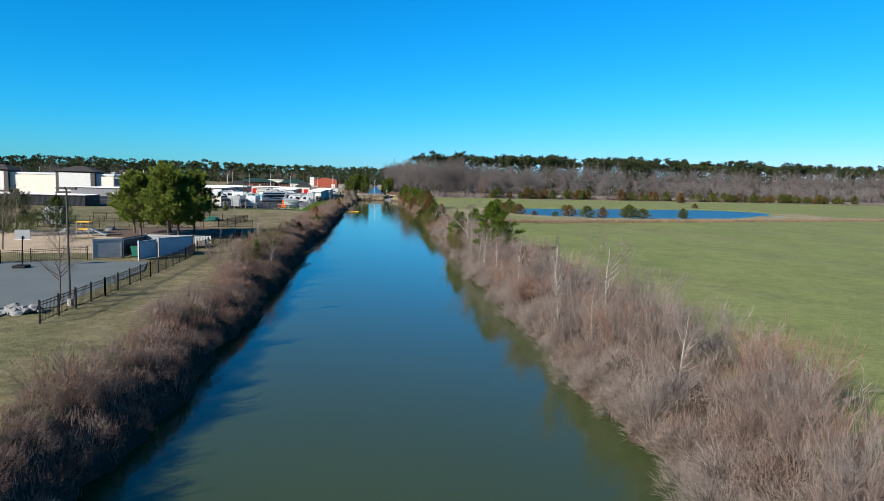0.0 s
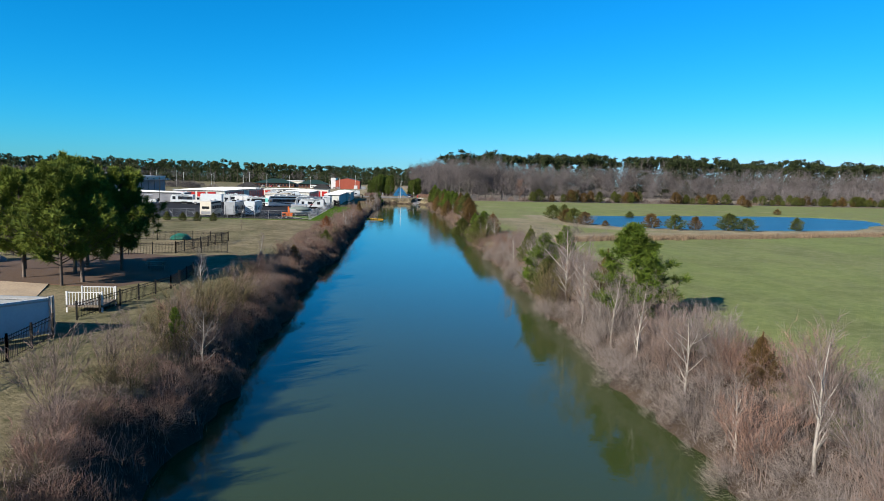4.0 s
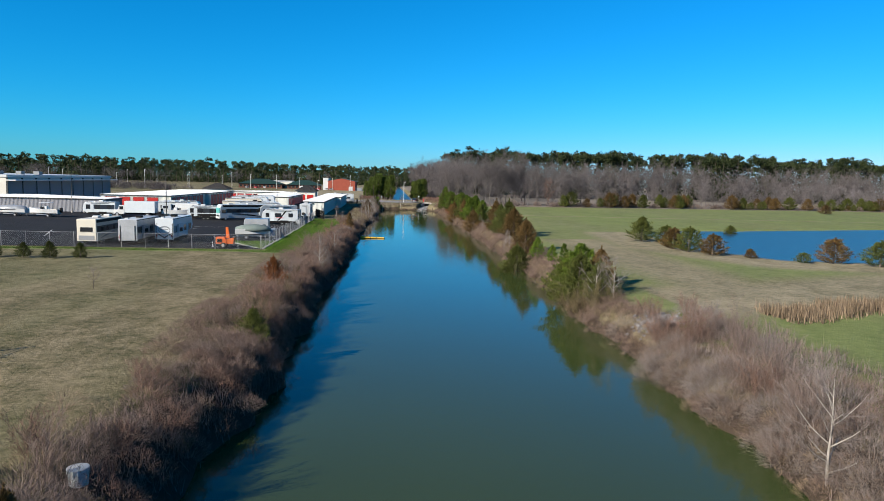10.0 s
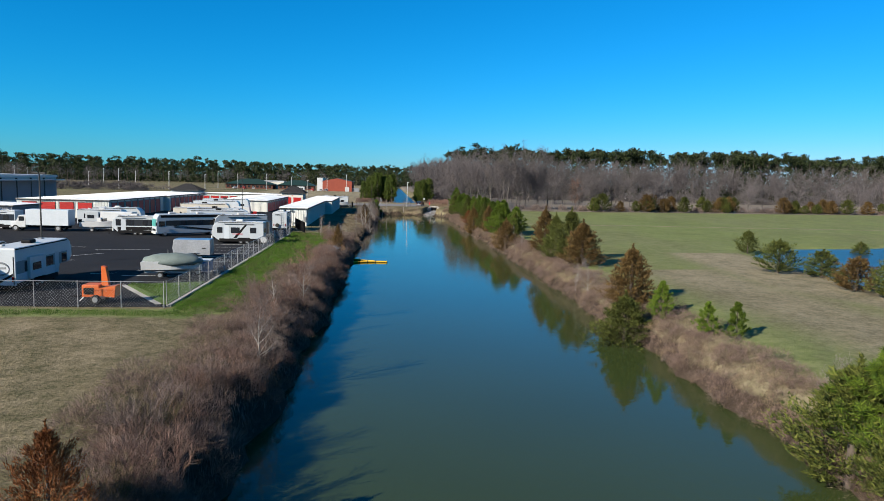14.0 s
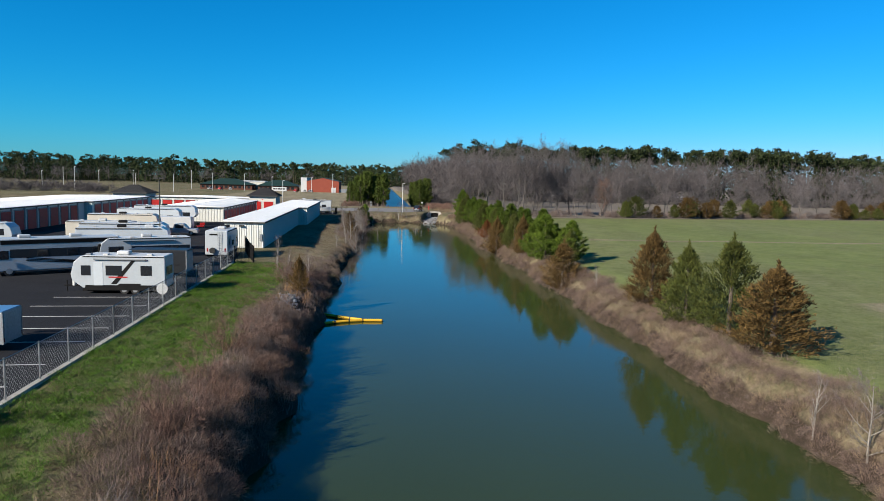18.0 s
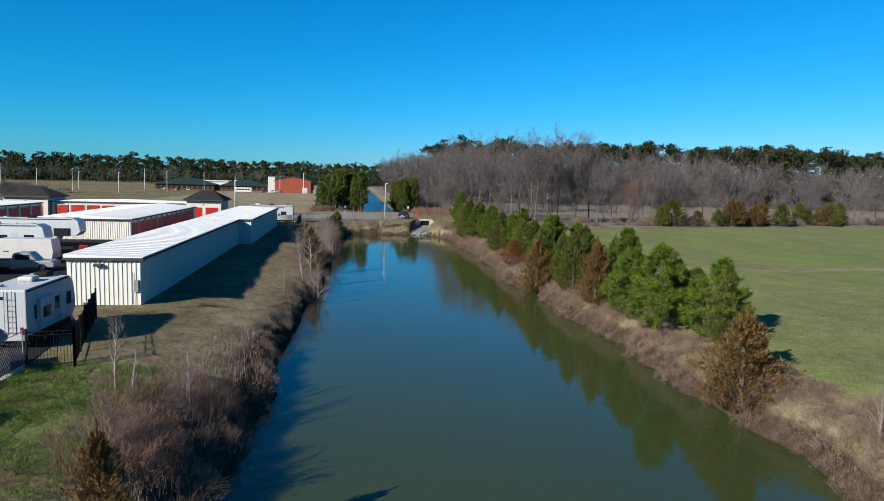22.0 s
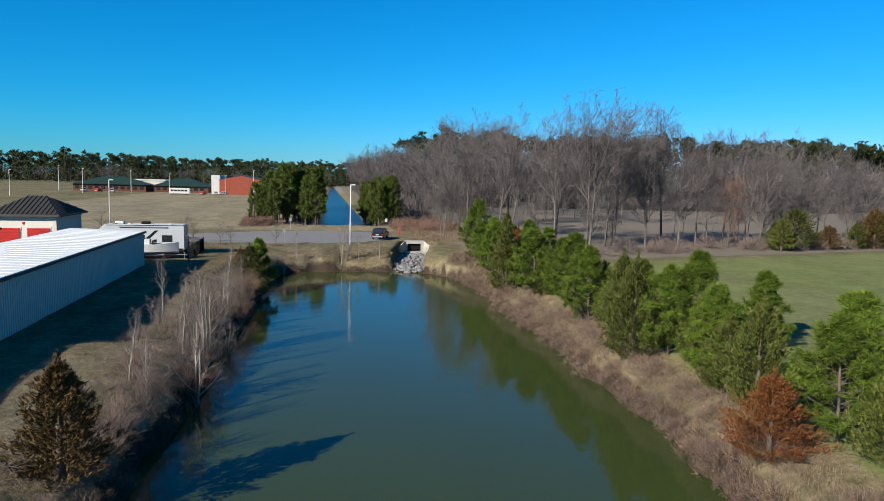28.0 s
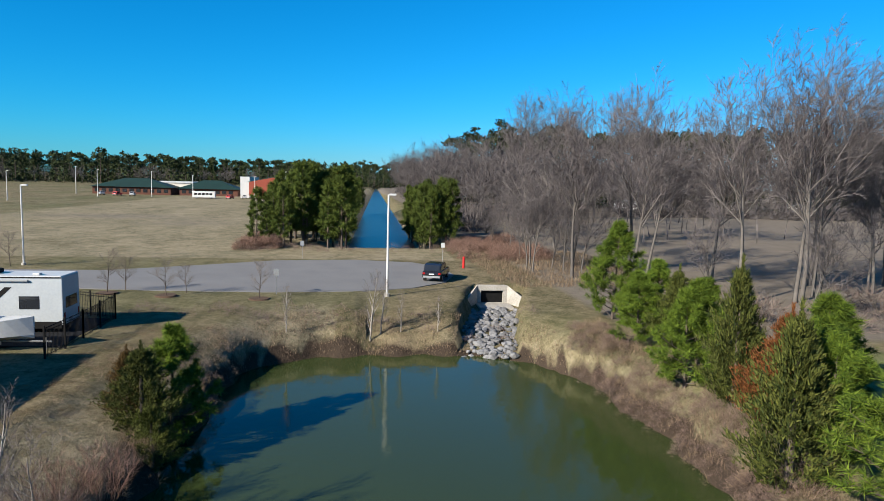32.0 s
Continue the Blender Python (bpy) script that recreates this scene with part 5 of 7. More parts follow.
tagged(part("grass_patch", slab([(-22.2, 199.4), (-16.3, 201.5), (-16.3, 191.0), (-16.8, 191.0)], YZ - 0.2, YZ + 0.09), M_TURF), "triangle of green grass in the yard's corner", "grass", kind="structure")
blades("green_grass", "green grass in the yard's corner", [(-22.0 + 5.6 * a, 199.6 - 8.2 * a * b, YZ + 0.08) for a, b in rg.random((2200, 2))], 0.16, F_GRASS, 1.5, 0.016, 17)
stripe(-60, 66.2, -36, 62.8, 0.12, GZ + 0.05, court)
stripe(-36, 62.8, -31, 56, 0.12, GZ + 0.05, court)
stripe(-26, 44.4, -22.8, 46.4, 0.15, GZ + 0.05, court)


# ---- fences ----
def iron_fence(label, pts, h=1.35, gap=0.16, post=2.4, z0=GZ):
    """A black picket fence along pts: posts, rails and pickets as parts; past 290 pickets the rest are one part."""
    ob = thing("iron_fence", label, "fence", (pts[0][0], pts[0][1], z0))
    ox, oy = pts[0]
    pk = mesh_np("picket", *sticks([(0, 0, 0.05, 0, 0, h, 0.012, 0.012)], 4))
    count, rest = 0, []
    for (ax, ay), (bx, by) in zip(pts, pts[1:]):
        L_ = math.hypot(bx - ax, by - ay)
        n = max(1, round(L_ / post))
        for i in range(n + 1):
            x, y = ax + (bx - ax) * i / n - ox, ay + (by - ay) * i / n - oy
            part("post", B(x - 0.045, x + 0.045, y - 0.045, y + 0.045, -0.2, h + 0.12), M_BLACK, ob)
        for i in range(n):
            p = [Vector((ax + (bx - ax) * k / n - ox, ay + (by - ay) * k / n - oy, 0)) for k in (i, i + 1)]
            for z in (0.16, h - 0.06, h - 0.24):
                part("rail", R(p[0] + Vector((0, 0, z)), p[1] + Vector((0, 0, z)), 0.022, n=4), M_BLACK, ob)
            m = int(L_ / n / gap)
            for k in range(1, m):
                q = p[0].lerp(p[1], k / m)
                count += 1
                if count > 290:
                    rest.append((q.x, q.y, 0.05, q.x, q.y, h, 0.012, 0.012))
                else:
                    link("picket", pk, M_BLACK, ob).location = q
    if rest:
        tagged(link("picket_rest", mesh_np("picket_rest", *sticks(rest, 4)), M_BLACK, ob), kind="stuff")
    return ob


iron_fence("black iron picket fence along the court", [(-19.3, 42.5), (-18.9, 52), (-18.6, 62), (-18.5, 74), (-18.7, 79)])
iron_fence("black iron picket fence behind the court", [(-62, 66.5), (-35, 69.5), (-28.6, 74)])
iron_fence("black iron picket fence round the dog run", [(-52, 115), (-31.6, 118), (-24.6, 121.2), (-18.9, 122.6)])
iron_fence("black iron picket fence with a corner on the lawn", [(-24.6, 121.3), (-22.0, 137), (-32, 137.3), (-52, 138)])
iron_fence("black iron picket fence beyond the playground", [(-74, 122), (-47, 129.8)], 1.2)
iron_fence("black iron gate fence beside the storage shed", [(-15.4, 256.4), (-13.4, 256.9), (-14.9, 262.5), (-16.4, 268.5)], 1.9, 0.14)
iron_fence("black iron fence round the yard's corner", [(-9.2, 359.5), (-9.0, 364), (-9.1, 369.6), (-13.0, 371.5), (-22.5, 373)], 1.7, 0.14)
iron_fence("black iron picket fence beside the deck", [(-19.6, 84), (-17.4, 96), (-17.8, 104)], 1.1)


def chain_fence(label, pts, h=1.9):
    ob = thing("chain_link_fence", label, "fence", (pts[0][0], pts[0][1], GZ))
    ox, oy = pts[0]
    pk = mesh_np("picket", *sticks([(0, 0, 0.05, 0, 0, h, 0.012, 0.012)], 4))
    count, rest = 0, []
    for (ax, ay), (bx, by) in zip(pts, pts[1:]):
        L_ = math.hypot(bx - ax, by - ay)
        n = max(1, round(L_ / 3.0))
        ux, uy = (bx - ax) / L_, (by - ay) / L_
        for i in range(n + 1):
            x, y = ax + (bx - ax) * i / n - ox, ay + (by - ay) * i / n - oy
            part("post", R((x, y, -0.2), (x, y, h + 0.06), 0.035), M_STEEL, ob)
        p, q = Vector((ax - ox, ay - oy, h)), Vector((bx - ox, by - oy, h))
        part("top_rail", R(p, q, 0.022, n=6), M_STEEL, ob)
        seg = []
        for i in range(int(L_ / 0.22)):
            d = i * 0.22
            for s in (-1, 1):
                e = d + s * h * 0.9
                f0, f1 = (0, 1)
                if e < 0:
                    f1 = d / (d - e)
                    e = 0
                if e > L_:
                    f1 = (L_ - d) / (e - d)
                    e = L_
                seg.append((p.x + ux * d, p.y + uy * d, 0.05, p.x + ux * e, p.y + uy * e, 0.05 + (h - 0.1) * f1, 0.004, 0.004))
        link("wire_mesh", mesh_np("wire_mesh", *sticks(seg, 3)), M_STEEL, ob)
    return ob


chain_fence("galvanised chain-link fence along the yard's front", [(-76, 190.0), (-46, 190.0), (-16.3, 190.0)])
chain_fence("galvanised chain-link fence beside the green verge", [(-16.2, 190.3), (-15.75, 222), (-15.55, 256.4)])


# ---- sheds ----
def ribbed(bm, ax, ay, bx, by, z0, z1, pitch=0.3, depth=0.045, out=(0, -1)):
    """A ribbed sheet wall from a to b, ribs standing out along out."""
    L_ = math.hypot(bx - ax, by - ay)
    ux, uy = (bx - ax) / L_, (by - ay) / L_
    n = int(L_ / pitch)
    prof = []
    for i in range(n):
        d = i * L_ / n
        w = L_ / n
        prof += [(d, 0), (d + w * 0.62, 0), (d + w * 0.70, depth), (d + w * 0.92, depth)]
    prof.append((L_, 0))
    lo = [bm.verts.new((ax + ux * d + out[0] * e, ay + uy * d + out[1] * e, z0)) for d, e in prof]
    hi = [bm.verts.new((ax + ux * d + out[0] * e, ay + uy * d + out[1] * e, z1)) for d, e in prof]
    for i in range(len(prof) - 1):
        bm.faces.new((lo[i], lo[i + 1], hi[i + 1], hi[i]))
    return bm


def roller(parent, x, y, w, h, face, z0=0.0, m=None):
    """A roller door with its slats, set in a wall that faces face ('x' or 'y-')."""
    n = 14
    pts = [(-0.03, z0 + 0.04)]
    for i in range(n):
        pts += [(0.03, z0 + 0.04 + h * i / n), (0.03, z0 + 0.04 + h * (i + 0.75) / n), (0.012, z0 + 0.04 + h * (i + 0.88) / n)]
    pts.append((-0.03, z0 + 0.04 + h))
    if face == "x":
        bm = prism_y(bmesh.new(), [(x + d, z) for d, z in pts], y - w / 2, y + w / 2)
    else:
        bm = prism(bmesh.new(), [(y - d, z) for d, z in pts], x - w / 2, x + w / 2)
    return part("roller_door", bm, m or M_RED, parent, "red roller door")


def shed(label, x0, x1, y0, y1, h, doors_x=(), doors_y=(), rise=0.35, wall=M_WALL, door=(2.6, 2.7), ridge=True, bay=None):
    """A long storage shed; doors_x: doors along its east face, doors_y: along its south face."""
    ob = thing("storage_shed", label, "shed", (x0, y0, GZ))
    X, Y = x1 - x0, y1 - y0
    part("body", B(0.06, X - 0.06, 0.06, Y - 0.06, -0.2, h - 0.02), wall, ob)
    part("wall_sheet", ribbed(bmesh.new(), 0, 0, X, 0, 0.0, h, out=(0, -1)), wall, ob)
    if not doors_x:
        part("wall_sheet", ribbed(bmesh.new(), X, 0, X, Y, 0.0, h, out=(1, 0)), wall, ob)
    pts = [(-0.15, h), (X / 2, h + rise), (X + 0.15, h), (X + 0.15, h - 0.05), (-0.15, h - 0.05)] if ridge else [(-0.15, h + rise), (X + 0.2, h), (X + 0.2, h - 0.06), (-0.15, h - 0.06)]
    part("roof", prism_y(bmesh.new(), pts, -0.2, Y + 0.2), M_ROOF, ob)
    seg = bmesh.new()
    for i in range(1, int(Y / 1.2)):
        yy = i * 1.2
        if ridge:
            rod(seg, (0, yy, h + 0.02), (X / 2, yy, h + rise + 0.005), 0.012, n=3)
            rod(seg, (X / 2, yy, h + rise + 0.02), (X, yy, h + 0.005), 0.012, n=3)
        else:
            rod(seg, (0, yy, h + rise + 0.01), (X + 0.1, yy, h + 0.005), 0.012, n=3)
    part("roof_seams", seg, M_ROOF, ob)
    part("gutter", B(X + 0.05, X + 0.26, -0.22, Y + 0.22, h - 0.24, h - 0.065), M_TRIM, ob, "dark bronze eaves gutter")
    part("fascia", B(-0.2, X + 0.26, -0.27, -0.08, h - 0.24, h - 0.06), M_TRIM, ob, "dark bronze fascia")
    dw, dh = door
    # Frames and pilasters grey on a cream wall: this side's shade put into colour.
    for y in doors_x:
        part("door_frame", B(X - 0.07, X + 0.05, y - dw / 2 - 0.12, y + dw / 2 + 0.12, 0.0, dh + 0.2), M_GREYP, ob)
        roller(ob, X + 0.06, y, dw, dh, "x")
    for i, y in enumerate(doors_x):
        part("pilaster", B(X - 0.05, X + 0.12, y + dw / 2 + 0.16, y + dw / 2 + 0.5, 0.0, h - 0.3), M_GREYP, ob)
    for x in doors_y:
        part("door_frame", B(x - dw / 2 - 0.1, x + dw / 2 + 0.1, -0.06, 0.07, 0.0, dh + 0.15), M_TRIM, ob)
        roller(ob, x, -0.075, dw, dh, "y")
    return ob


sa = shed("long cream ribbed-metal storage shed with a white roof", -19.9, -14.8, 273.0, 319.0, 3.6, ridge=False, rise=0.18)
part("wall_lamp", B(1.9, 2.5, -0.32, -0.05, 2.9, 3.1, 0.03), M_TRIM, sa, "dark wall lamp")
part("conduit", R((4.55, -0.1, 0.1), (4.55, -0.1, 2.5), 0.03), M_GREYP, sa)
part("meter_box", B(4.62, 4.95, -0.16, -0.04, 1.0, 1.9, 0.02), M_GREYP, sa)
for k in range(14):
    yy = 1.5 + 3.2 * k
    part("roller_door", B(-0.04, 0.055, yy - 1.2, yy + 1.2, 0, 2.6), M_RED, sa, "red roller door")
shed("long cream ribbed-metal storage shed with a white roof", -19.9, -13.0, 319.0, 356.0, 3.62, ridge=False, rise=0.2)
shed("cream storage shed with red roller doors", -43.5, -30.4, 322.5, 365, 3.1, [2.2 + 3.25 * i for i in range(12)], (), 0.5, door=(2.5, 2.3))
shed("wide cream storage building with tall red roller doors", -74, -56.0, 283, 318, 3.9, [2.6 + 3.95 * i for i in range(8)], [2.5 + 3.6 * i for i in range(4)], 0.22, door=(2.7, 3.2))
shed("wide cream storage building with tall red roller doors", -74, -54.6, 318.3, 352, 3.95, [2.6 + 4.1 * i for i in range(8)], (), 0.22, door=(2.8, 3.2))
shed("long cream storage row with red roller doors", -61, -33.6, 372, 381, 3.4, (), [2.0 + 3.1 * i for i in range(8)], 0.3, door=(2.4, 2.4))
shed("low cream storage building beside the boats", -108, -66, 266, 276, 3.3, (), (), 0.4, wall=M_PANEL)
shed("low pale service building beyond the park", -120, -72, 186, 196, 3.0, (), (), 0.1, wall=M_SLATE)


def tower(x0, x1, y0, y1, h, label):
    ob = thing("gate_tower", label, "building", (x0, y0, GZ))
    X, Y = x1 - x0, y1 - y0
    part("body", B(0, X, 0, Y, -0.2, h), M_STUCCO, ob)
    bm = bmesh.new()
    e = 0.6
    v = [bm.verts.new(p) for p in ((-e, -e, h), (X + e, -e, h), (X + e, Y + e, h), (-e, Y + e, h))]
    r = [bm.verts.new((X / 2 - 1.0, Y / 2, h + 2.1)), bm.verts.new((X / 2 + 1.0, Y / 2, h + 2.1))]
    for f in ((v[0], v[1], r[1], r[0]), (v[1], v[2], r[1]), (v[2], v[3], r[0], r[1]), (v[3], v[0], r[0]), (v[3], v[2], v[1], v[0])):
        bm.faces.new(f)
    part("roof", bm, M_TILE, ob, "dark tiled hip roof")
    bm = bmesh.new()
    for i in range(1, 16):
        f = i / 16
        for s in (-1, 1):
            yy = -e if s < 0 else Y + e
            xx = -e + (X + 2 * e) * f
            k = min(1.0, min(f, 1 - f) * (X + 2 * e) / (X / 2 - 1 + e))
            rod(bm, (xx, yy, h + 0.03), (xx, yy + (Y / 2 + e) * k * (1 if s < 0 else -1), h + 0.03 + 2.1 * k), 0.05, n=4)
    for i in range(1, 12):
        f = i / 12
        k = min(f, 1 - f) * 2
        yy = -e + (Y + 2 * e) * f
        rod(bm, (X + e, yy, h + 0.03), (X + e - (X / 2 - 1 + e) * k, yy, h + 0.03 + 2.1 * k), 0.05, n=4)
    part("tile_ribs", bm, M_TILE, ob)
    part("fascia", B(-e, X + e, -e - 0.05, -e + 0.05, h - 0.25, h + 0.02), M_TRIM, ob)
    part("fascia", B(X + e - 0.05, X + e + 0.05, -e + 0.06, Y + e, h - 0.25, h + 0.02), M_TRIM, ob)
    for x in (X * 0.27, X * 0.73):
        roller(ob, x, -0.06, 2.5, 2.6, "y")
        part("door_frame", B(x - 1.4, x + 1.4, -0.03, -0.003, 0, 2.8), M_WHITE, ob)
    part("corner_pier", B(X - 0.4, X + 0.06, -0.08, 0.4, 0, h - 0.26), M_CREAM, ob)
    part("sign_letter", B(X / 2 - 0.12, X / 2 + 0.12, -0.05, -0.004, 3.1, 3.4), M_RED, ob)
    return ob


tower(-33.4, -26.2, 370, 379, 4.3, "cream gate tower with a dark hip roof")
tower(-70, -61.4, 371, 380, 4.3, "cream gate tower with a dark hip roof")

# the large white store
st = thing("store_building", "large pale store building with grey panels and dark hip roofs", "building", (-150, 288, GZ))
part("body", B(0, 49.8, 0, 69, -0.2, 7.6), M_STUCCO, st)
part("parapet", B(-0.2, 50.1, -0.2, 69.2, 7.6, 8.3), M_WHITE, st, "white parapet")
part("plinth_wall", B(49.8, 50.0, 0.2, 68.8, 0, 1.2), M_WHITE, st)
for i in range(9):
    y = 0.4 + 7.6 * i
    part("wall_panel", B(49.8, 50.06, y, y + 7.2, 1.25, 6.6), M_PANEL, st)
    part("post", B(49.8, 50.2, y - 0.35, y - 0.05, 0, 7.4), M_TRIM, st)
part("canopy", B(49.9, 52.5, -0.2, 69, 6.7, 7.0), M_WHITE, st)
for x0, x1 in ((-2, 10), (28, 43)):
    tw = part("corner_tower", B(x0, x1, -1.5, 9, -0.2, 9.2), M_TRIM, st)
    part("tower_panel", B(x0 + 1.2, x1 - 1.6, -1.56, -1.4, 1.0, 8.6), M_WHITE, tw)
    bm = bmesh.new()
    v = [bm.verts.new(p) for p in ((x0 - 0.8, -2.3, 9.2), (x1 + 0.8, -2.3, 9.2), (x1 + 0.8, 9.8, 9.2), (x0 - 0.8, 9.8, 9.2))]
    a, b = bm.verts.new(((x0 + x1) / 2 - 2, 3.7, 11.4)), bm.verts.new(((x0 + x1) / 2 + 2, 3.7, 11.4))
    for f in ((v[0], v[1], b, a), (v[1], v[2], b), (v[2], v[3], a, b), (v[3], v[0], a), (v[3], v[2], v[1], v[0])):
        bm.faces.new(f)
    part("roof", bm, M_TILE, tw, "dark hip roof")
for x in (30, 36, 42, 47):
    part("rooftop_unit", B(x, x + 1.6, 20, 22, 8.3, 9.3, 0.05), M_GREYP, st)

# far brick hall and green-roofed school
bh = thing("brick_hall", "red brick hall with a green metal roof", "building", (-44, 622, GZ))
part("wall", B(4, 25, 0, 40, -0.2, 7.2), M_BRICK, bh)
bm = bmesh.new()
prism_y(bm, [(3.2, 7.2), (14.5, 9.6), (25.8, 7.2)], 0.3, 40)
part("roof", bm, M_GREENROOF, bh)
part("gable", prism_y(bmesh.new(), [(4, 7.2), (14.5, 9.35), (25, 7.2)], -0.02, 0.25), M_BRICK, bh)
part("entrance_block", B(0, 4, 2, 30, -0.2, 9.4), M_WHITE, bh)
part("door", B(20, 23, -0.2, -0.01, 0, 3.2), M_WHITE, bh)
part("bin_store", B(25.2, 30, 1, 6, -0.2, 2.4), M_GREYP, bh)
for x, w, h in ((-112, 34, 3.4), (-74, 26, 3.2)):
    sc = thing("school_building", "low brick school building with a green hip roof", "building", (x, 640, GZ))
    part("wall", B(0, w, 0, 16, -0.2, h), M_SHADEBRICK, sc)
    bm = bmesh.new()
    v = [bm.verts.new(p) for p in ((-1, -1, h), (w + 1, -1, h), (w + 1, 17, h), (-1, 17, h))]
    a, b = bm.verts.new((w * 0.35, 8, h + 4)), bm.verts.new((w * 0.65, 8, h + 4))
    for f in ((v[0], v[1], b, a), (v[1], v[2], b), (v[2], v[3], a, b), (v[3], v[0], a), (v[3], v[2], v[1], v[0])):
        bm.faces.new(f)
    part("roof", bm, M_GREENROOF, sc)
    for i in range(int(w / 3)):
        part("window", B(1 + 3 * i, 2.8 + 3 * i, -0.08, 0.02, 1.0, 2.5), M_GLASS, sc)
fl = thing("flat_roof_building", "low white flat-roofed school wing", "building", (-88, 655, GZ))
part("wall", B(0, 16, 0, 12, -0.2, 5.6), M_STUCCO, fl)
part("roof", B(-0.5, 16.5, -0.5, 12.5, 5.6, 6.2), M_WHITE, fl)
for x, y, w in ((118, 590, 8), (176, 596, 6), (205, 602, 6)):
    hs = thing("white_house", "small white house at the wood's edge", "house", (x, y, GZ))
    part("wall", B(0, w, 0, 6, -0.2, 2.7), M_WHITE, hs)
    part("roof", prism(bmesh.new(), [(-0.4, 2.7), (3, 4.0), (6.4, 2.7)], -0.4, w + 0.4), M_GREYP, hs)
    for k in range(3):
        part("window", B(1.5 + 3 * k, 2.4 + 3 * k, -0.06, 0.02, 1.0, 2.0), M_GLASS, hs)
lw = thing("store_building", "low grey far store with a dark roof", "building", (-420, 520, GZ))
part("wall", B(0, 90, 0, 30, -0.2, 6), M_GREYP, lw)
part("roof", B(-1, 91, -1, 31, 6, 7), M_TILE, lw)


# ---- lamps, posts and signs ----
def lamp_post(x, y, h, label, m=M_STEEL, heads=1, r=0.09):
    ob = thing("street_lamp", label, "lamp", (x, y, gz(x, y)))
    part("pole", R((0, 0, -0.2), (0, 0, h), r, r * 0.75), m, ob)
    part("base", R((0, 0, -0.05), (0, 0, 0.5 if heads > 1 else 0.25), r * 2.2, n=10), M_CONC, ob)
    for k in range(heads):
        s = (-1) ** k
        part("lamp_head", B(min(0.05 * s, 0.65 * s), max(0.05 * s, 0.65 * s), -0.14, 0.14, h - 0.08, h + 0.08, 0.03), m, ob)
    return ob


lamp_post(9.9, 379.1, 8.8, "tall white street lamp beside the road's end", M_WHITE, 1, 0.11)
lamp_post(-27.5, 396.5, 8.4, "tall pale street lamp beyond the road", M_WHITE, 1, 0.1)
lamp_post(-19.9, 48.3, 8.2, "dark park lamp with two square heads", M_TRIM, 2)
lamp_post(-35.3, 212.3, 9.4, "dark yard lamp on a white concrete base", M_TRIM, 2)
lamp_post(-25.0, 262, 9.2, "dark yard lamp among the trailers", M_TRIM, 2, 0.07)
lamp_post(-72, 262, 9.0, "dark yard lamp beside the boats", M_TRIM, 2)
for i, (x, y) in enumerate(((-104, 550), (-128, 560), (-150, 540), (-175, 560), (-200, 540), (-225, 575), (-140, 600), (-165, 610), (-250, 560), (-280, 590), (-95, 600), (-115, 630), (-300, 540), (-330, 570), (-190, 620), (-60, 606), (-78, 612), (-22, 600), (-36, 612))):
    lamp_post(x, y, 9.5 + (i % 3) * 1.2, "tall pale car-park lamp", M_WHITE, 1, 0.15)["group"] = "car-park lamps"


def bollard(x, y, m, h=1.0, r=0.09, label="yellow steel bollard", name="bollard"):
    ob = thing(name, label, "post", (x, y, gz(x, y)))
    part("post_body", R((0, 0, -0.2), (0, 0, h), r, n=10), m, ob)
    part("cap", R((0, 0, h), (0, 0, h + 0.06), r, r * 0.4, 10), m, ob)


bollard(-20.6, 271.6, M_YELLOW, 1.3, 0.1, "yellow steel bollard beside the shed")
bollard(19.6, 397.5, M_RPAINT, 1.3, 0.14, "red marker post beside the road", "marker_post")
bollard(-36.8, 221.8, M_CONC, 1.1, 0.18, "white concrete bollard in the yard")


def sign(x, y, h, m, label):
    ob = thing("road_sign", label, "sign", (x, y, gz(x, y)))
    part("post", R((0, 0, -0.2), (0, 0, h), 0.03, n=6), M_STEEL, ob)
    part("sign_plate", B(-0.22, 0.22, -0.04, -0.01, h - 0.6, h - 0.02), m, ob)


sign(0.5, 379.4, 2.2, M_GREYP, "small grey road sign seen from behind")
sign(0.6, 405, 2.2, M_GREYP, "small grey road sign beyond the road")
sign(17.6, 401, 2.6, M_WHITE, "small white marker sign beside the road")

hoop = thing("basketball_hoop", "portable basketball hoop on the court", "hoop", (-31.8, 67.3, GZ + 0.05), 180)
part("base", B(-0.6, 0.6, -0.1, 1.1, 0, 0.25, 0.08), M_BLACK, hoop)
part("pole", R((0, 0.3, 0.2), (0, 0.1, 3.0), 0.06), M_BLACK, hoop)
part("backboard", B(-0.7, 0.7, 0.0, 0.05, 2.7, 3.6, 0.02), M_GREYP, hoop, "pale framed backboard")
part("backboard_frame", B(-0.75, 0.75, 0.06, 0.1, 2.66, 2.72), M_WHITE, hoop)
bm = bmesh.new()
for i in range(12):
    a, b = i * math.pi / 6, (i + 1) * math.pi / 6
    rod(bm, (0.23 * math.cos(a), -0.28 + 0.23 * math.sin(a), 2.95), (0.23 * math.cos(b), -0.28 + 0.23 * math.sin(b), 2.95), 0.012, n=4)
part("rim", bm, M_ORANGE, hoop)

# bin store with its green skip
en = thing("bin_enclosure", "pale metal-panelled bin enclosure with an open gate", "enclosure", (-28, 74.5, GZ))


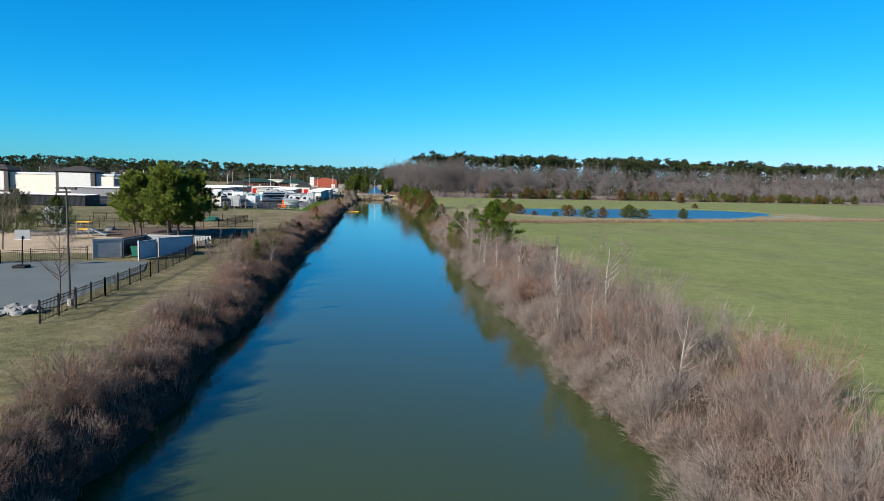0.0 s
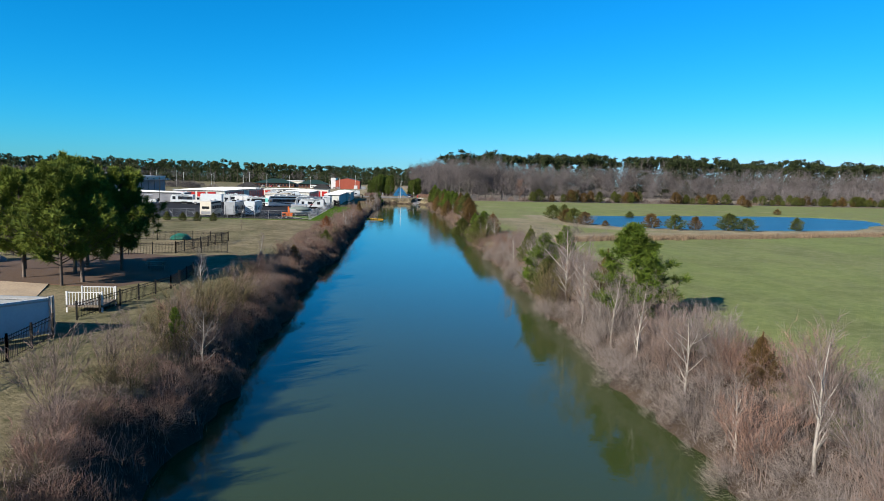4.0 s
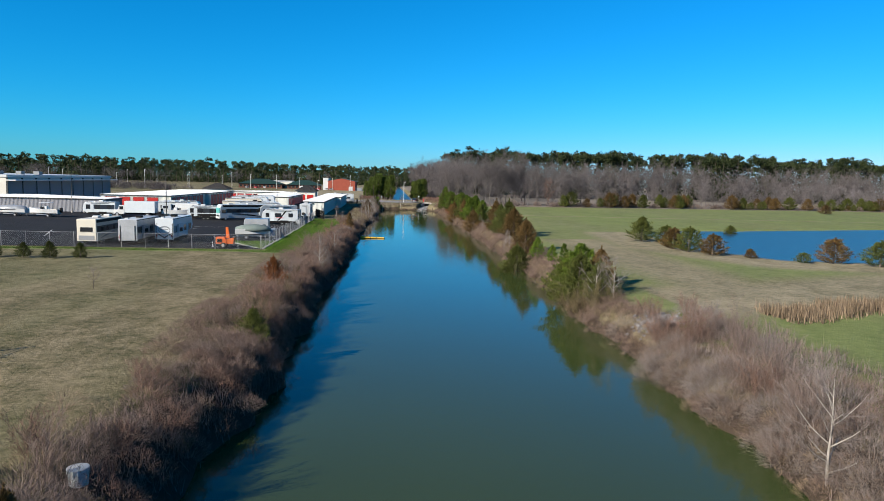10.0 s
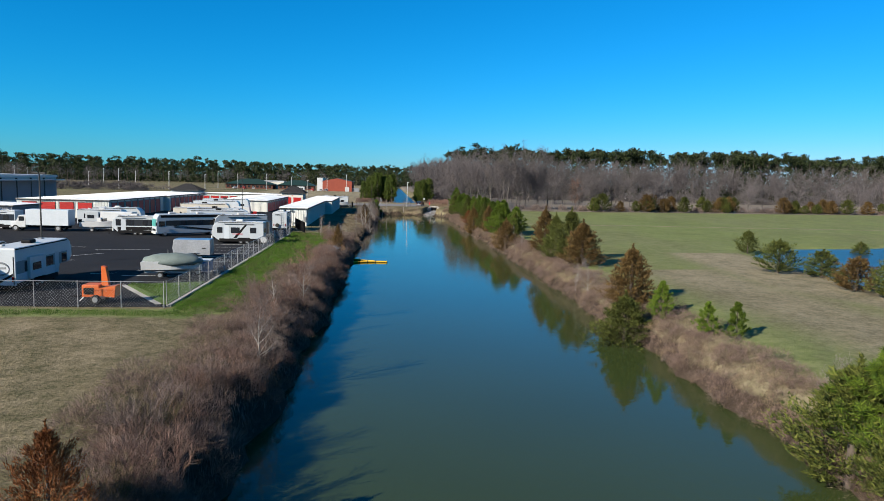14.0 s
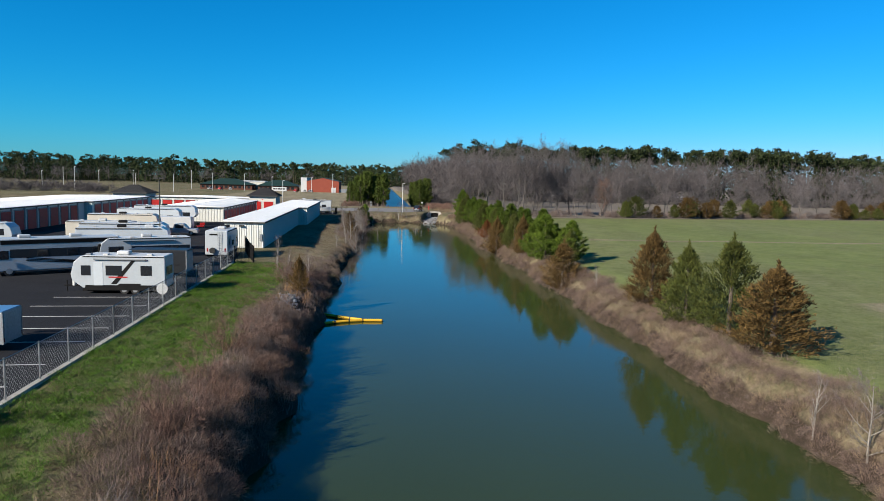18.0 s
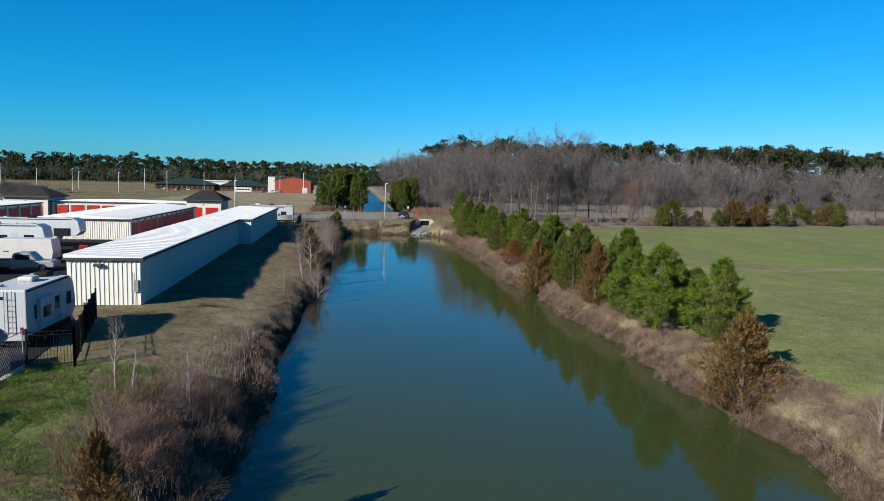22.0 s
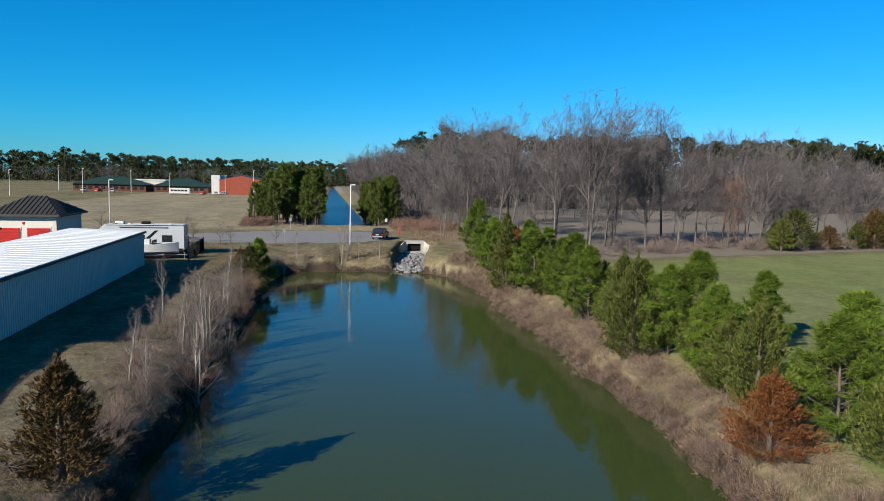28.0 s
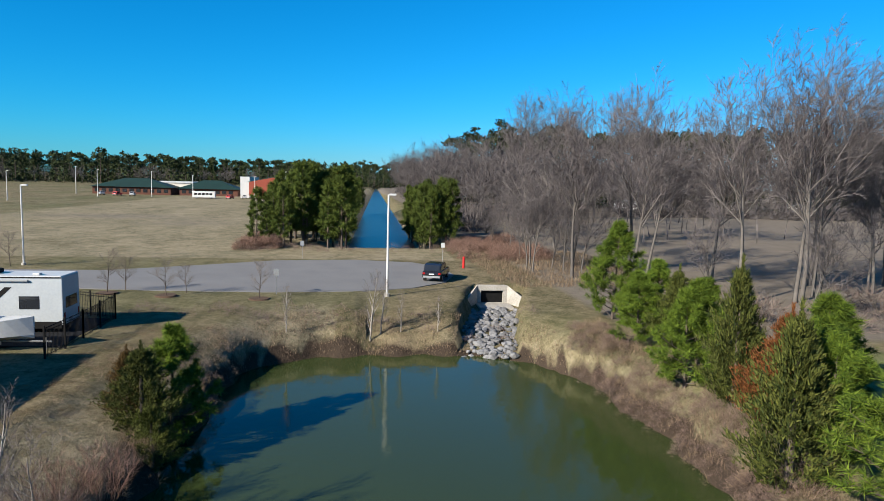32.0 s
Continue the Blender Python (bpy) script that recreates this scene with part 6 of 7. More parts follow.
def panel(parent, ax, ay, bx, by, h, m, name="panel"):
    d = Vector((bx - ax, by - ay, 0))
    rz = math.degrees(math.atan2(d.y, d.x))
    p = part(name, B(0, d.length, -0.05, 0.05, 0.12, h), m, parent)
    p.matrix_basis = pose(ax, ay, 0, 0, 0, rz)
    for k in (0.04, d.length - 0.04):
        q = part("post", B(k - 0.06, k + 0.06, -0.08, 0.08, -0.2, h + 0.08), M_STEEL, p)
    part("rail", B(0.1, d.length - 0.1, -0.09, -0.055, 0.2, 0.3), M_STEEL, p)
    part("rail", B(0.1, d.length - 0.1, -0.09, -0.055, h - 0.2, h - 0.1), M_STEEL, p)
    return p


M_PVC = mat("pale_blue_grey_panel", (0.350, 0.385, 0.420), (0.308, 0.343, 0.378), 0.8, 0.5)
panel(en, 0.0, -0.6, 2.4, 0.9, 2.2, M_SILVER)
panel(en, 2.5, 1.0, 3.4, 6.2, 2.2, M_TRIM)
panel(en, 3.4, 6.2, 8.9, 5.5, 2.2, M_GREYP)
panel(en, 6.0, 1.9, 8.8, 5.3, 2.2, M_PVC)
panel(en, 4.9, -1.4, 5.9, 1.3, 2.1, M_PVC, "gate_leaf")
sk = thing("waste_skip", "green steel waste skip with black lids", "skip", (-24.6, 75.8, GZ), 8)
part("body", prism_y(bmesh.new(), [(0, 0.15), (1.9, 0.15), (2.1, 1.3), (-0.2, 1.3)], 0, 1.4), M_DGREEN, sk)
for k in (0, 1):
    part("lid", B(-0.15 + k, 0.8 + k, -0.03, 1.43, 1.305, 1.37, 0.02), M_BLACK, sk)
part("lettering_bar", B(0.7, 1.3, -0.03, -0.004, 0.75, 0.9), M_WHITE, sk)
dk = thing("wooden_deck", "white-railed small deck beside the enclosure", "deck", (-21.4, 86.5, GZ))
part("platform", B(0, 2.4, 0, 2.4, 0.3, 0.45), M_WOOD, dk)
for x in (0.05, 2.35):
    for y in (0.05, 2.35):
        part("post", B(x - 0.05, x + 0.05, y - 0.05, y + 0.05, -0.15, 1.4), M_WHITE, dk)
for y in (0.05, 2.35):
    part("rail", B(0.1, 2.3, y - 0.03, y + 0.03, 1.3, 1.36), M_WHITE, dk)
    for i in range(11):
        part("baluster", B(0.2 + 0.2 * i, 0.24 + 0.2 * i, y - 0.02, y + 0.02, 0.455, 1.3), M_WHITE, dk)

for i, (x, y) in enumerate(((-41.4, 108.5), (-39.5, 111.3), (-44, 106.4))):
    s = thing("boulder", "pale rounded boulder on the playground", "rock", (x, y, GZ))
    bm = bmesh.new()
    bmesh.ops.create_icosphere(bm, subdivisions=2, radius=0.9)
    for v in bm.verts:
        v.co *= 1 + 0.22 * noise.noise(v.co * 1.4 + Vector((i * 5, 0, 0)))
        v.co.z *= 0.8
    part("stone", bm, M_STONE, s)
pt = thing("picnic_table", "weathered wooden picnic table under the pines", "table", (-22.3, 107.4, GZ + 0.05), 25)
for k in range(4):
    part("top_plank", B(-0.9, 0.9, -0.36 + 0.19 * k, -0.19 + 0.19 * k, 0.72, 0.76), M_WOOD, pt)
for y in (-0.75, 0.72):
    part("bench_plank", B(-0.9, 0.9, y - 0.13, y + 0.13, 0.42, 0.46), M_WOOD, pt)
for x in (-0.65, 0.65):
    for s in (-1, 1):
        part("leg", R((x, 0.75 * s, 0), (x, 0.2 * s, 0.72), 0.04, n=4), M_WOOD, pt)
    part("cross_bar", B(x - 0.03, x + 0.03, -0.85, 0.85, 0.36, 0.42), M_WOOD, pt)
ply = thing("play_house", "small grey play house with a pitched roof", "playhouse", (-54, 122, GZ))
part("wall", B(0, 2.6, 0, 2.4, -0.1, 2.0), M_GREYP, ply)
part("roof", prism(bmesh.new(), [(-0.3, 2.0), (1.2, 3.2), (2.7, 2.0)], -0.2, 2.8), M_GREYP, ply)
part("window", B(0.8, 1.7, -0.04, 0.02, 0.9, 1.6), M_GLASS, ply)
part("door", B(2.59, 2.64, 0.7, 1.5, 0, 1.7), M_WOOD, ply)
sl = thing("climbing_frame", "yellow and grey climbing frame on the sand", "playground", (-40, 100, GZ + 0.04))
for x, y in ((0, 0), (1.6, 0), (0, 1.6), (1.6, 1.6)):
    part("post", R((x, y, 0), (x, y, 2.0), 0.05), M_GREYP, sl)
part("platform", B(0, 1.6, 0, 1.6, 0.95, 1.05), M_YELLOW, sl)
part("slide", prism_y(bmesh.new(), [(1.6, 1.0), (3.8, 0.1), (3.9, 0.2), (1.6, 1.15)], 0.4, 1.1), M_SILVER, sl)
part("roof_panel", B(-0.1, 1.7, -0.1, 1.7, 2.0, 2.1), M_YELLOW, sl)
gt = thing("tarpaulin_heap", "dark green tarpaulin heap inside the dog run", "tarpaulin", (-29.2, 138.8, GZ))
bm = bmesh.new()
bmesh.ops.create_icosphere(bm, subdivisions=3, radius=1.0)
for v in bm.verts:
    v.co = Vector((v.co.x * 1.5, v.co.y, max(v.co.z, -0.05) * 0.9)) * (1 + 0.15 * noise.noise(v.co * 2))
part("cover", bm, M_DGREEN, gt)

# ---- vehicles ----
def wheel(parent, x, y, r=0.34, w=0.22, rim=M_STEEL):
    wh = part("wheel", R((x, y - w / 2, r), (x, y + w / 2, r), r, n=20), M_RUBBER, parent, "black tyre")
    for s in (-1, 1):
        part("rim", R((x, y + s * w / 2, r), (x, y + s * (w / 2 + 0.015), r), r * 0.58, n=14), rim, wh)
    return wh


def rounded(L_, W, z0, z1, profile=None, bevel=0.09, nose=0.0):
    """A body with rounded edges; nose: how far the front's upper half leans back."""
    pts = profile or [(0, z0), (L_, z0), (L_ - nose * 0.1, z0 + (z1 - z0) * 0.55), (L_ - nose, z1), (0, z1)]
    bm = bmesh.new()
    prism_y(bm, pts, -W / 2, W / 2)
    bmesh.ops.bevel(bm, geom=bm.edges[:], offset=bevel, segments=2, affect="EDGES", profile=0.6)
    return bm


def trailer(x, y, rz, L_, label, body=M_RV, band=None, fifth=False, H=3.0, W=2.45, rear=None, ac=1, stripe_=None, windows=((0.14, 0.12), (0.46, 0.17), (0.79, 0.1)), slide=True, cap=None, panel=None):
    """A caravan: local x runs from its rear to its hitch."""
    ob = thing("travel_trailer", label, "trailer", (x, y, YZ), rz, "trailers and motorhomes in the yard")
    if fifth:
        pr = [(0, 0.55), (L_ * 0.72, 0.55), (L_ * 0.76, 1.45), (L_ - 0.5, 1.45), (L_, 2.0), (L_ - 0.25, H - 0.25), (L_ - 0.9, H + 0.1), (L_ * 0.6, H), (0, H)]
    else:
        pr = [(0, 0.5), (L_ - 0.9, 0.5), (L_ - 0.1, 1.1), (L_, 1.6), (L_ - 0.25, H - 0.5), (L_ - 0.8, H), (0, H)]
    bd = part("body", rounded(L_, W, 0.5, H, pr, 0.05), body, ob)
    part("roof_skin", B(0.08, L_ - 1.0, -W / 2 + 0.06, W / 2 - 0.06, H - 0.02, H + 0.035, 0.015), M_WHITE, ob)
    part("underbody", B(0.3, L_ * (0.7 if fifth else 0.88), -W / 2 + 0.12, W / 2 - 0.12, 0.22, 0.6), M_BLACK, ob)
    if cap:
        part("front_cap", B(L_ - 0.3, L_ + 0.02, -W / 2 + 0.08, W / 2 - 0.08, 1.7, H - 0.55, 0.08), cap, ob, "dark front cap")
    for s in (-1, 1):
        if band:
            part("side_band", B(0.15, L_ * (0.7 if fifth else 0.86), s * W / 2 - 0.012, s * W / 2 + 0.012, 0.75, 1.25), band, ob)
        for f, w in windows:
            part("window", B(L_ * f, L_ * (f + w), s * W / 2 - 0.02, s * W / 2 + 0.022, 1.5, 2.3, 0.012), M_GLASS, ob, "dark tinted window")
        part("roof_edge", B(0.05, L_ - 0.95, s * W / 2 - 0.06, s * W / 2 + 0.02, H - 0.09, H - 0.015), M_BLACK, ob, "black roof edge trim")
        if panel:
            part("side_panel", B(0.12, L_ * 0.9, s * W / 2 - 0.01, s * W / 2 + 0.008, 1.42, 2.42), panel, ob, "dark side panel")
        part("entry_door", B(L_ * 0.66, L_ * 0.66 + 0.7, s * W / 2 - 0.02, s * W / 2 + 0.017, 0.7, 2.55, 0.01), body, ob)
        # Black strip painted in for the shadow along the side's bottom.
        part("lower_skirt", B(0.1, L_ * (0.7 if fifth else 0.85), s * W / 2 - 0.05, s * W / 2 + 0.006, 0.3, 0.72), M_BLACK, ob)
    if slide:
        so = part("slide_out", B(L_ * 0.18, L_ * 0.45, -W / 2 - 0.25, -W / 2 + 0.02, 0.85, 2.6, 0.03), body, ob)
        part("window", B(L_ * 0.22, L_ * 0.36, -W / 2 - 0.27, -W / 2 - 0.24, 1.5, 2.1), M_GLASS, so)
    part("awning", R((L_ * 0.2, W / 2 + 0.08, H - 0.25), (L_ * 0.75, W / 2 + 0.08, H - 0.25), 0.07), M_GREYP, ob)
    for k in range(ac):
        a = L_ * (0.42 + 0.3 * k)
        part("air_conditioner", B(a, a + 0.95, -0.4, 0.4, H + 0.04, H + 0.34, 0.1), M_WHITE if (k == 0) != (L_ > 9) else M_BLACK, ob)
    for f in (0.15, 0.62, 0.8):
        part("roof_vent", B(L_ * f, L_ * f + 0.4, 0.45, 0.85, H + 0.035, H + 0.16, 0.04), M_GREYP if f > 0.7 else M_WHITE, ob)
    for s in (-1, 1):
        for k in (-0.42, 0.42):
            wheel(ob, L_ * 0.38 + k, s * (W / 2 - 0.12))
        part("wheel_arch", B(L_ * 0.38 - 0.85, L_ * 0.38 + 0.85, s * W / 2 - 0.05, s * W / 2 + 0.012, 0.6, 0.85, 0.01), M_BLACK, ob)
    if not fifth:
        part("hitch", R((L_ - 0.5, 0.35, 0.5), (L_ + 1.0, 0, 0.5), 0.05, n=5), M_BLACK, ob)
        part("hitch", R((L_ - 0.5, -0.35, 0.5), (L_ + 1.0, 0, 0.5), 0.05, n=5), M_BLACK, ob)
        part("gas_bottle", R((L_ + 0.15, 0.18, 0.52), (L_ + 0.15, 0.18, 1.0), 0.15, n=12), M_WHITE, ob)
        part("jack", R((L_ + 0.8, 0, 0.02), (L_ + 0.8, 0, 0.9), 0.04), M_BLACK, ob)
    else:
        for s in (-1, 1):
            part("landing_leg", R((L_ * 0.72, s * 0.8, 0.0), (L_ * 0.72, s * 0.8, 0.6), 0.05), M_BLACK, ob)
    for s in (-1, 1):
        part("tail_lamp", B(-0.025, 0.005, s * 1.0 - 0.07, s * 1.0 + 0.07, 0.85, 1.25), M_LENS, ob)
    if stripe_:
        for s in (-1, 1):
            bm = bmesh.new()
            q = [(L_ * 0.30, 2.85), (L_ * 0.34, 2.85), (L_ * 0.58, 0.8), (L_ * 0.52, 0.8)]
            prism_y(bm, q, s * W / 2 - 0.01, s * W / 2 + 0.014)
            part("slanting_stripe", bm, stripe_, ob)
            part("lettering_bar", B(L_ * 0.40, L_ * 0.6, s * W / 2 - 0.01, s * W / 2 + 0.018, 1.32, 1.42), M_RED, ob)
    if rear == "ladder":
        for yy in (-0.2, 0.2):
            part("ladder_rail", R((-0.1, yy - 0.4, 0.9), (-0.1, yy - 0.4, H), 0.02, n=5), M_STEEL, ob)
        for k in range(7):
            part("ladder_rung", R((-0.1, -0.6, 1.0 + 0.3 * k), (-0.1, -0.2, 1.0 + 0.3 * k), 0.015, n=5), M_STEEL, ob)
        part("lettering_bar", B(-0.015, 0.005, -0.15, 0.75, H - 0.5, H - 0.32), M_BLACK, ob)
        part("spare_wheel", R((-0.06, 0.4, 1.0), (-0.26, 0.4, 1.0), 0.34, n=18), M_RUBBER, ob)
    elif rear == "ramp":
        part("ramp_door", B(-0.04, 0.01, -W / 2 + 0.2, W / 2 - 0.2, 0.65, 2.55, 0.015), M_SILVER, ob)
        for s in (-1, 1):
            part("hinge_bar", B(-0.07, -0.035, s * 0.95 - 0.05, s * 0.95 + 0.05, 0.5, 2.6), M_BLACK, ob)
    elif rear == "oval":
        bm = bmesh.new()
        for i in range(28):
            a, b = i * math.pi / 14, (i + 1) * math.pi / 14
            rod(bm, (-0.005, 0.75 * math.cos(a), 1.85 + 0.5 * math.sin(a)), (-0.005, 0.75 * math.cos(b), 1.85 + 0.5 * math.sin(b)), 0.03 + 0.05 * abs(math.sin(a)), n=5)
        part("oval_emblem", bm, M_GREYP, ob)
        part("lettering_bar", B(-0.02, 0.005, -0.5, 0.5, 1.85, 2.0), M_GREYP, ob)
        part("chevron", prism(bmesh.new(), [(-1.0, 1.5), (0, 0.9), (1.0, 1.5), (1.0, 1.3), (0, 0.7), (-1.0, 1.3)], -0.014, 0.004), M_BLACK, ob)
        part("rear_frame", B(-0.012, 0.006, -W / 2 + 0.1, -W / 2 + 0.18, 0.6, 2.8), M_BLACK, ob)
        part("rear_frame", B(-0.012, 0.006, W / 2 - 0.18, W / 2 - 0.1, 0.6, 2.8), M_BLACK, ob)
    elif rear == "cap":
        part("rear_window", B(-0.025, 0.01, -0.8, 0.8, 1.5, 2.2, 0.02), M_GLASS, ob)
    return ob


def motorhome(x, y, rz, L_, label, body=M_RV, lower=None, screen=M_GLASS, H=3.4, W=2.5, swoosh=M_BLACK):
    ob = thing("motorhome", label, "motorhome", (x, y, YZ), rz, "trailers and motorhomes in the yard")
    part("body", rounded(L_, W, 0.45, H, [(0, 0.45), (L_ - 0.1, 0.45), (L_, 1.2), (L_ - 0.15, 2.9), (L_ - 0.5, H), (0, H)]), body, ob)
    part("windscreen", B(L_ - 0.14, L_ + 0.02, -W / 2 + 0.15, W / 2 - 0.15, 1.55, 2.65, 0.04), screen, ob, "covered windscreen")
    part("bumper", B(L_ - 0.1, L_ + 0.1, -W / 2 + 0.05, W / 2 - 0.05, 0.4, 0.75, 0.05), M_WHITE, ob)
    part("grille", B(L_ - 0.02, L_ + 0.05, -0.6, 0.6, 0.85, 1.15, 0.02), M_BLACK, ob)
    for s in (-1, 1):
        part("headlamp", B(L_ - 0.04, L_ + 0.06, s * 0.95 - 0.2, s * 0.95 + 0.2, 0.9, 1.15, 0.03), M_STEEL, ob)
        part("mirror", B(L_ - 0.05, L_ + 0.12, s * (W / 2 + 0.22) - 0.08, s * (W / 2 + 0.22) + 0.08, 1.7, 2.2, 0.03), M_BLACK, ob)
        part("cab_window", B(L_ - 1.3, L_ - 0.4, s * W / 2 - 0.02, s * W / 2 + 0.02, 1.55, 2.35, 0.02), M_GLASS, ob)
        for f in (0.15, 0.35, 0.58):
            part("window", B(L_ * f, L_ * f + 0.9, s * W / 2 - 0.02, s * W / 2 + 0.02, 1.75, 2.35, 0.02), M_GLASS, ob)
        part("side_panel", B(0.3, L_ - 1.4, s * W / 2 - 0.01, s * W / 2 + 0.006, 1.66, 2.45), M_SLATE, ob, "dark painted window band")
        part("roof_band", B(0.1, L_ - 0.7, s * W / 2 - 0.02, s * W / 2 + 0.012, H - 0.5, H - 0.12), M_BLACK, ob)
        for k in range(3):
            bm = bmesh.new()
            prism_y(bm, [(L_ * 0.15 + 0.5 * k, 0.75 + 0.12 * k), (L_ * 0.75, 1.35 + 0.14 * k), (L_ * 0.75, 1.42 + 0.14 * k), (L_ * 0.15 + 0.5 * k, 0.85 + 0.12 * k)], s * W / 2 - 0.01, s * W / 2 + 0.014)
            part("swoosh", bm, swoosh, ob)
        wheel(ob, L_ - 1.3, s * (W / 2 - 0.15), 0.46, 0.28)
        wheel(ob, 2.2, s * (W / 2 - 0.15), 0.46, 0.28)
    for k in (0.3, 0.7):
        part("air_conditioner", B(L_ * k, L_ * k + 1.0, -0.4, 0.4, H, H + 0.3, 0.1), M_WHITE, ob)
    part("rear_window", B(-0.02, 0.02, -0.8, 0.8, 1.7, 2.3, 0.02), M_GLASS, ob)
    part("rear_panel", B(-0.03, 0.01, -1.0, 1.0, 0.6, 1.2, 0.02), M_GREYP, ob)
    return ob


def cargo(x, y, rz, L_, label, body, H=2.3, W=2.1, roof=None, wheel_rim=M_STEEL):
    ob = thing("cargo_trailer", label, "trailer", (x, y, YZ), rz)
    part("body", rounded(L_, W, 0.45, H, [(0, 0.45), (L_, 0.45), (L_ + 0.15, 1.2), (L_, H), (0, H)], 0.05), body, ob)
    part("roof_skin", B(0.03, L_ - 0.05, -W / 2 + 0.03, W / 2 - 0.03, H - 0.01, H + 0.03, 0.01), roof or body, ob)
    part("rear_door", B(-0.03, 0.005, -W / 2 + 0.12, W / 2 - 0.12, 0.6, H - 0.12, 0.01), M_SILVER, ob)
    for s in (-1, 1):
        part("corner_trim", B(-0.02, 0.06, s * W / 2 - 0.03, s * W / 2 + 0.012, 0.45, H), M_STEEL, ob)
        wheel(ob, L_ * 0.42, s * (W / 2 + 0.02), 0.33, 0.2, wheel_rim)
        part("mudguard", B(L_ * 0.42 - 0.45, L_ * 0.42 + 0.45, s * (W / 2 + 0.02) - 0.13, s * (W / 2 + 0.02) + 0.13, 0.69, 0.73), M_STEEL, ob)
        part("lettering_bar", B(L_ * 0.12, L_ * 0.22, s * W / 2 - 0.01, s * W / 2 + 0.012, 1.2, 1.28), M_BLACK, ob)
        part("tail_lamp", B(-0.03, 0.0, s * (W / 2 - 0.06) - 0.04, s * (W / 2 - 0.06) + 0.04, 0.6, 0.8), M_LENS, ob)
    part("hitch", R((L_, 0.4, 0.45), (L_ + 1.1, 0, 0.45), 0.04, n=5), M_BLACK, ob)
    part("hitch", R((L_, -0.4, 0.45), (L_ + 1.1, 0, 0.45), 0.04, n=5), M_BLACK, ob)
    part("jack", R((L_ + 0.9, 0, 0.02), (L_ + 0.9, 0, 0.9), 0.035), M_STEEL, ob)
    return ob


def boat(x, y, rz, L_, label, hull=M_WHITE, cover=None, frame_=False):
    ob = thing("boat_on_trailer", label, "boat", (x, y, YZ), rz, "boats in the yard")
    bm = bmesh.new()
    n = 10
    rows = []
    for i in range(n + 1):
        f = i / n
        w = 1.15 * (1 - max(0, f - 0.45) ** 2 * 3.1)
        k = 0.75 + 0.25 * f + (0.35 * max(0, f - 0.6))
        rows.append([bm.verts.new((L_ * f, s * w * c, z)) for s, c, z in ((-1, 1.0, k + 0.75), (-1, 0.85, 0.75 + 0.1 * f), (1, 0.0, 0.55 + 0.3 * max(0, f - 0.7)), (1, 0.85, 0.75 + 0.1 * f), (1, 1.0, k + 0.75))])
    for a, b in zip(rows, rows[1:]):
        for j in range(4):
            bm.faces.new((a[j], a[j + 1], b[j + 1], b[j]))
        bm.faces.new((a[4], a[0], b[0], b[4]))
    bm.faces.new(rows[0][::-1])
    bm.faces.new(rows[-1])
    bmesh.ops.recalc_face_normals(bm, faces=bm.faces)
    part("hull", bm, hull, ob, smooth=False)
    if cover:
        bm = bmesh.new()
        bmesh.ops.create_icosphere(bm, subdivisions=3, radius=1.0)
        for v in bm.verts:
            q = v.co.copy()
            v.co = Vector((L_ * 0.5 + q.x * L_ * 0.52, q.y * 1.25, 1.5 + max(q.z, -0.35) * 0.75)) + Vector((0, 0, 0.18 * noise.noise(q * 3.1) + 0.08 * noise.noise(q * 7)))
        part("cover", bm, cover, ob, "wrinkled boat cover", True)
    else:
        part("deck", B(0.3, L_ * 0.55, -0.85, 0.85, 1.42, 1.6, 0.05), M_CREAM, ob)
        part("windscreen", B(L_ * 0.55, L_ * 0.58, -0.8, 0.8, 1.6, 2.1, 0.01), M_GLASS, ob)
        part("outboard_motor", B(-0.5, -0.02, -0.22, 0.22, 0.9, 1.9, 0.08), M_BLACK, ob)
        part("console", B(L_ * 0.4, L_ * 0.5, -0.4, 0.4, 1.6, 2.2, 0.05), M_WHITE, ob)
    if frame_:
        for s in (-1, 1):
            for f in (0.3, 0.55):
                part("frame_post", R((L_ * f, s * 0.8, 1.5), (L_ * f, s * 0.7, 2.9), 0.025, n=5), M_STEEL, ob)
        part("hard_top", B(L_ * 0.26, L_ * 0.6, -0.85, 0.85, 2.9, 2.97, 0.02), M_WHITE, ob)
    for s in (-1, 1):
        part("trailer_rail", B(0.2, L_ * 0.75, s * 0.5 - 0.05, s * 0.5 + 0.05, 0.42, 0.62), M_STEEL, ob)
        wheel(ob, L_ * 0.32, s * 1.1, 0.3, 0.2)
        part("mudguard", B(L_ * 0.32 - 0.4, L_ * 0.32 + 0.4, s * 1.1 - 0.12, s * 1.1 + 0.12, 0.63, 0.67), M_STEEL, ob)
    part("axle", R((L_ * 0.32, -1.0, 0.36), (L_ * 0.32, 1.0, 0.36), 0.05), M_STEEL, ob)
    part("hitch", R((L_ * 0.7, 0, 0.5), (L_ + 0.9, 0, 0.45), 0.05, n=5), M_STEEL, ob)
    part("jack", R((L_ + 0.6, 0, 0.0), (L_ + 0.6, 0, 0.7), 0.035), M_STEEL, ob)
    return ob


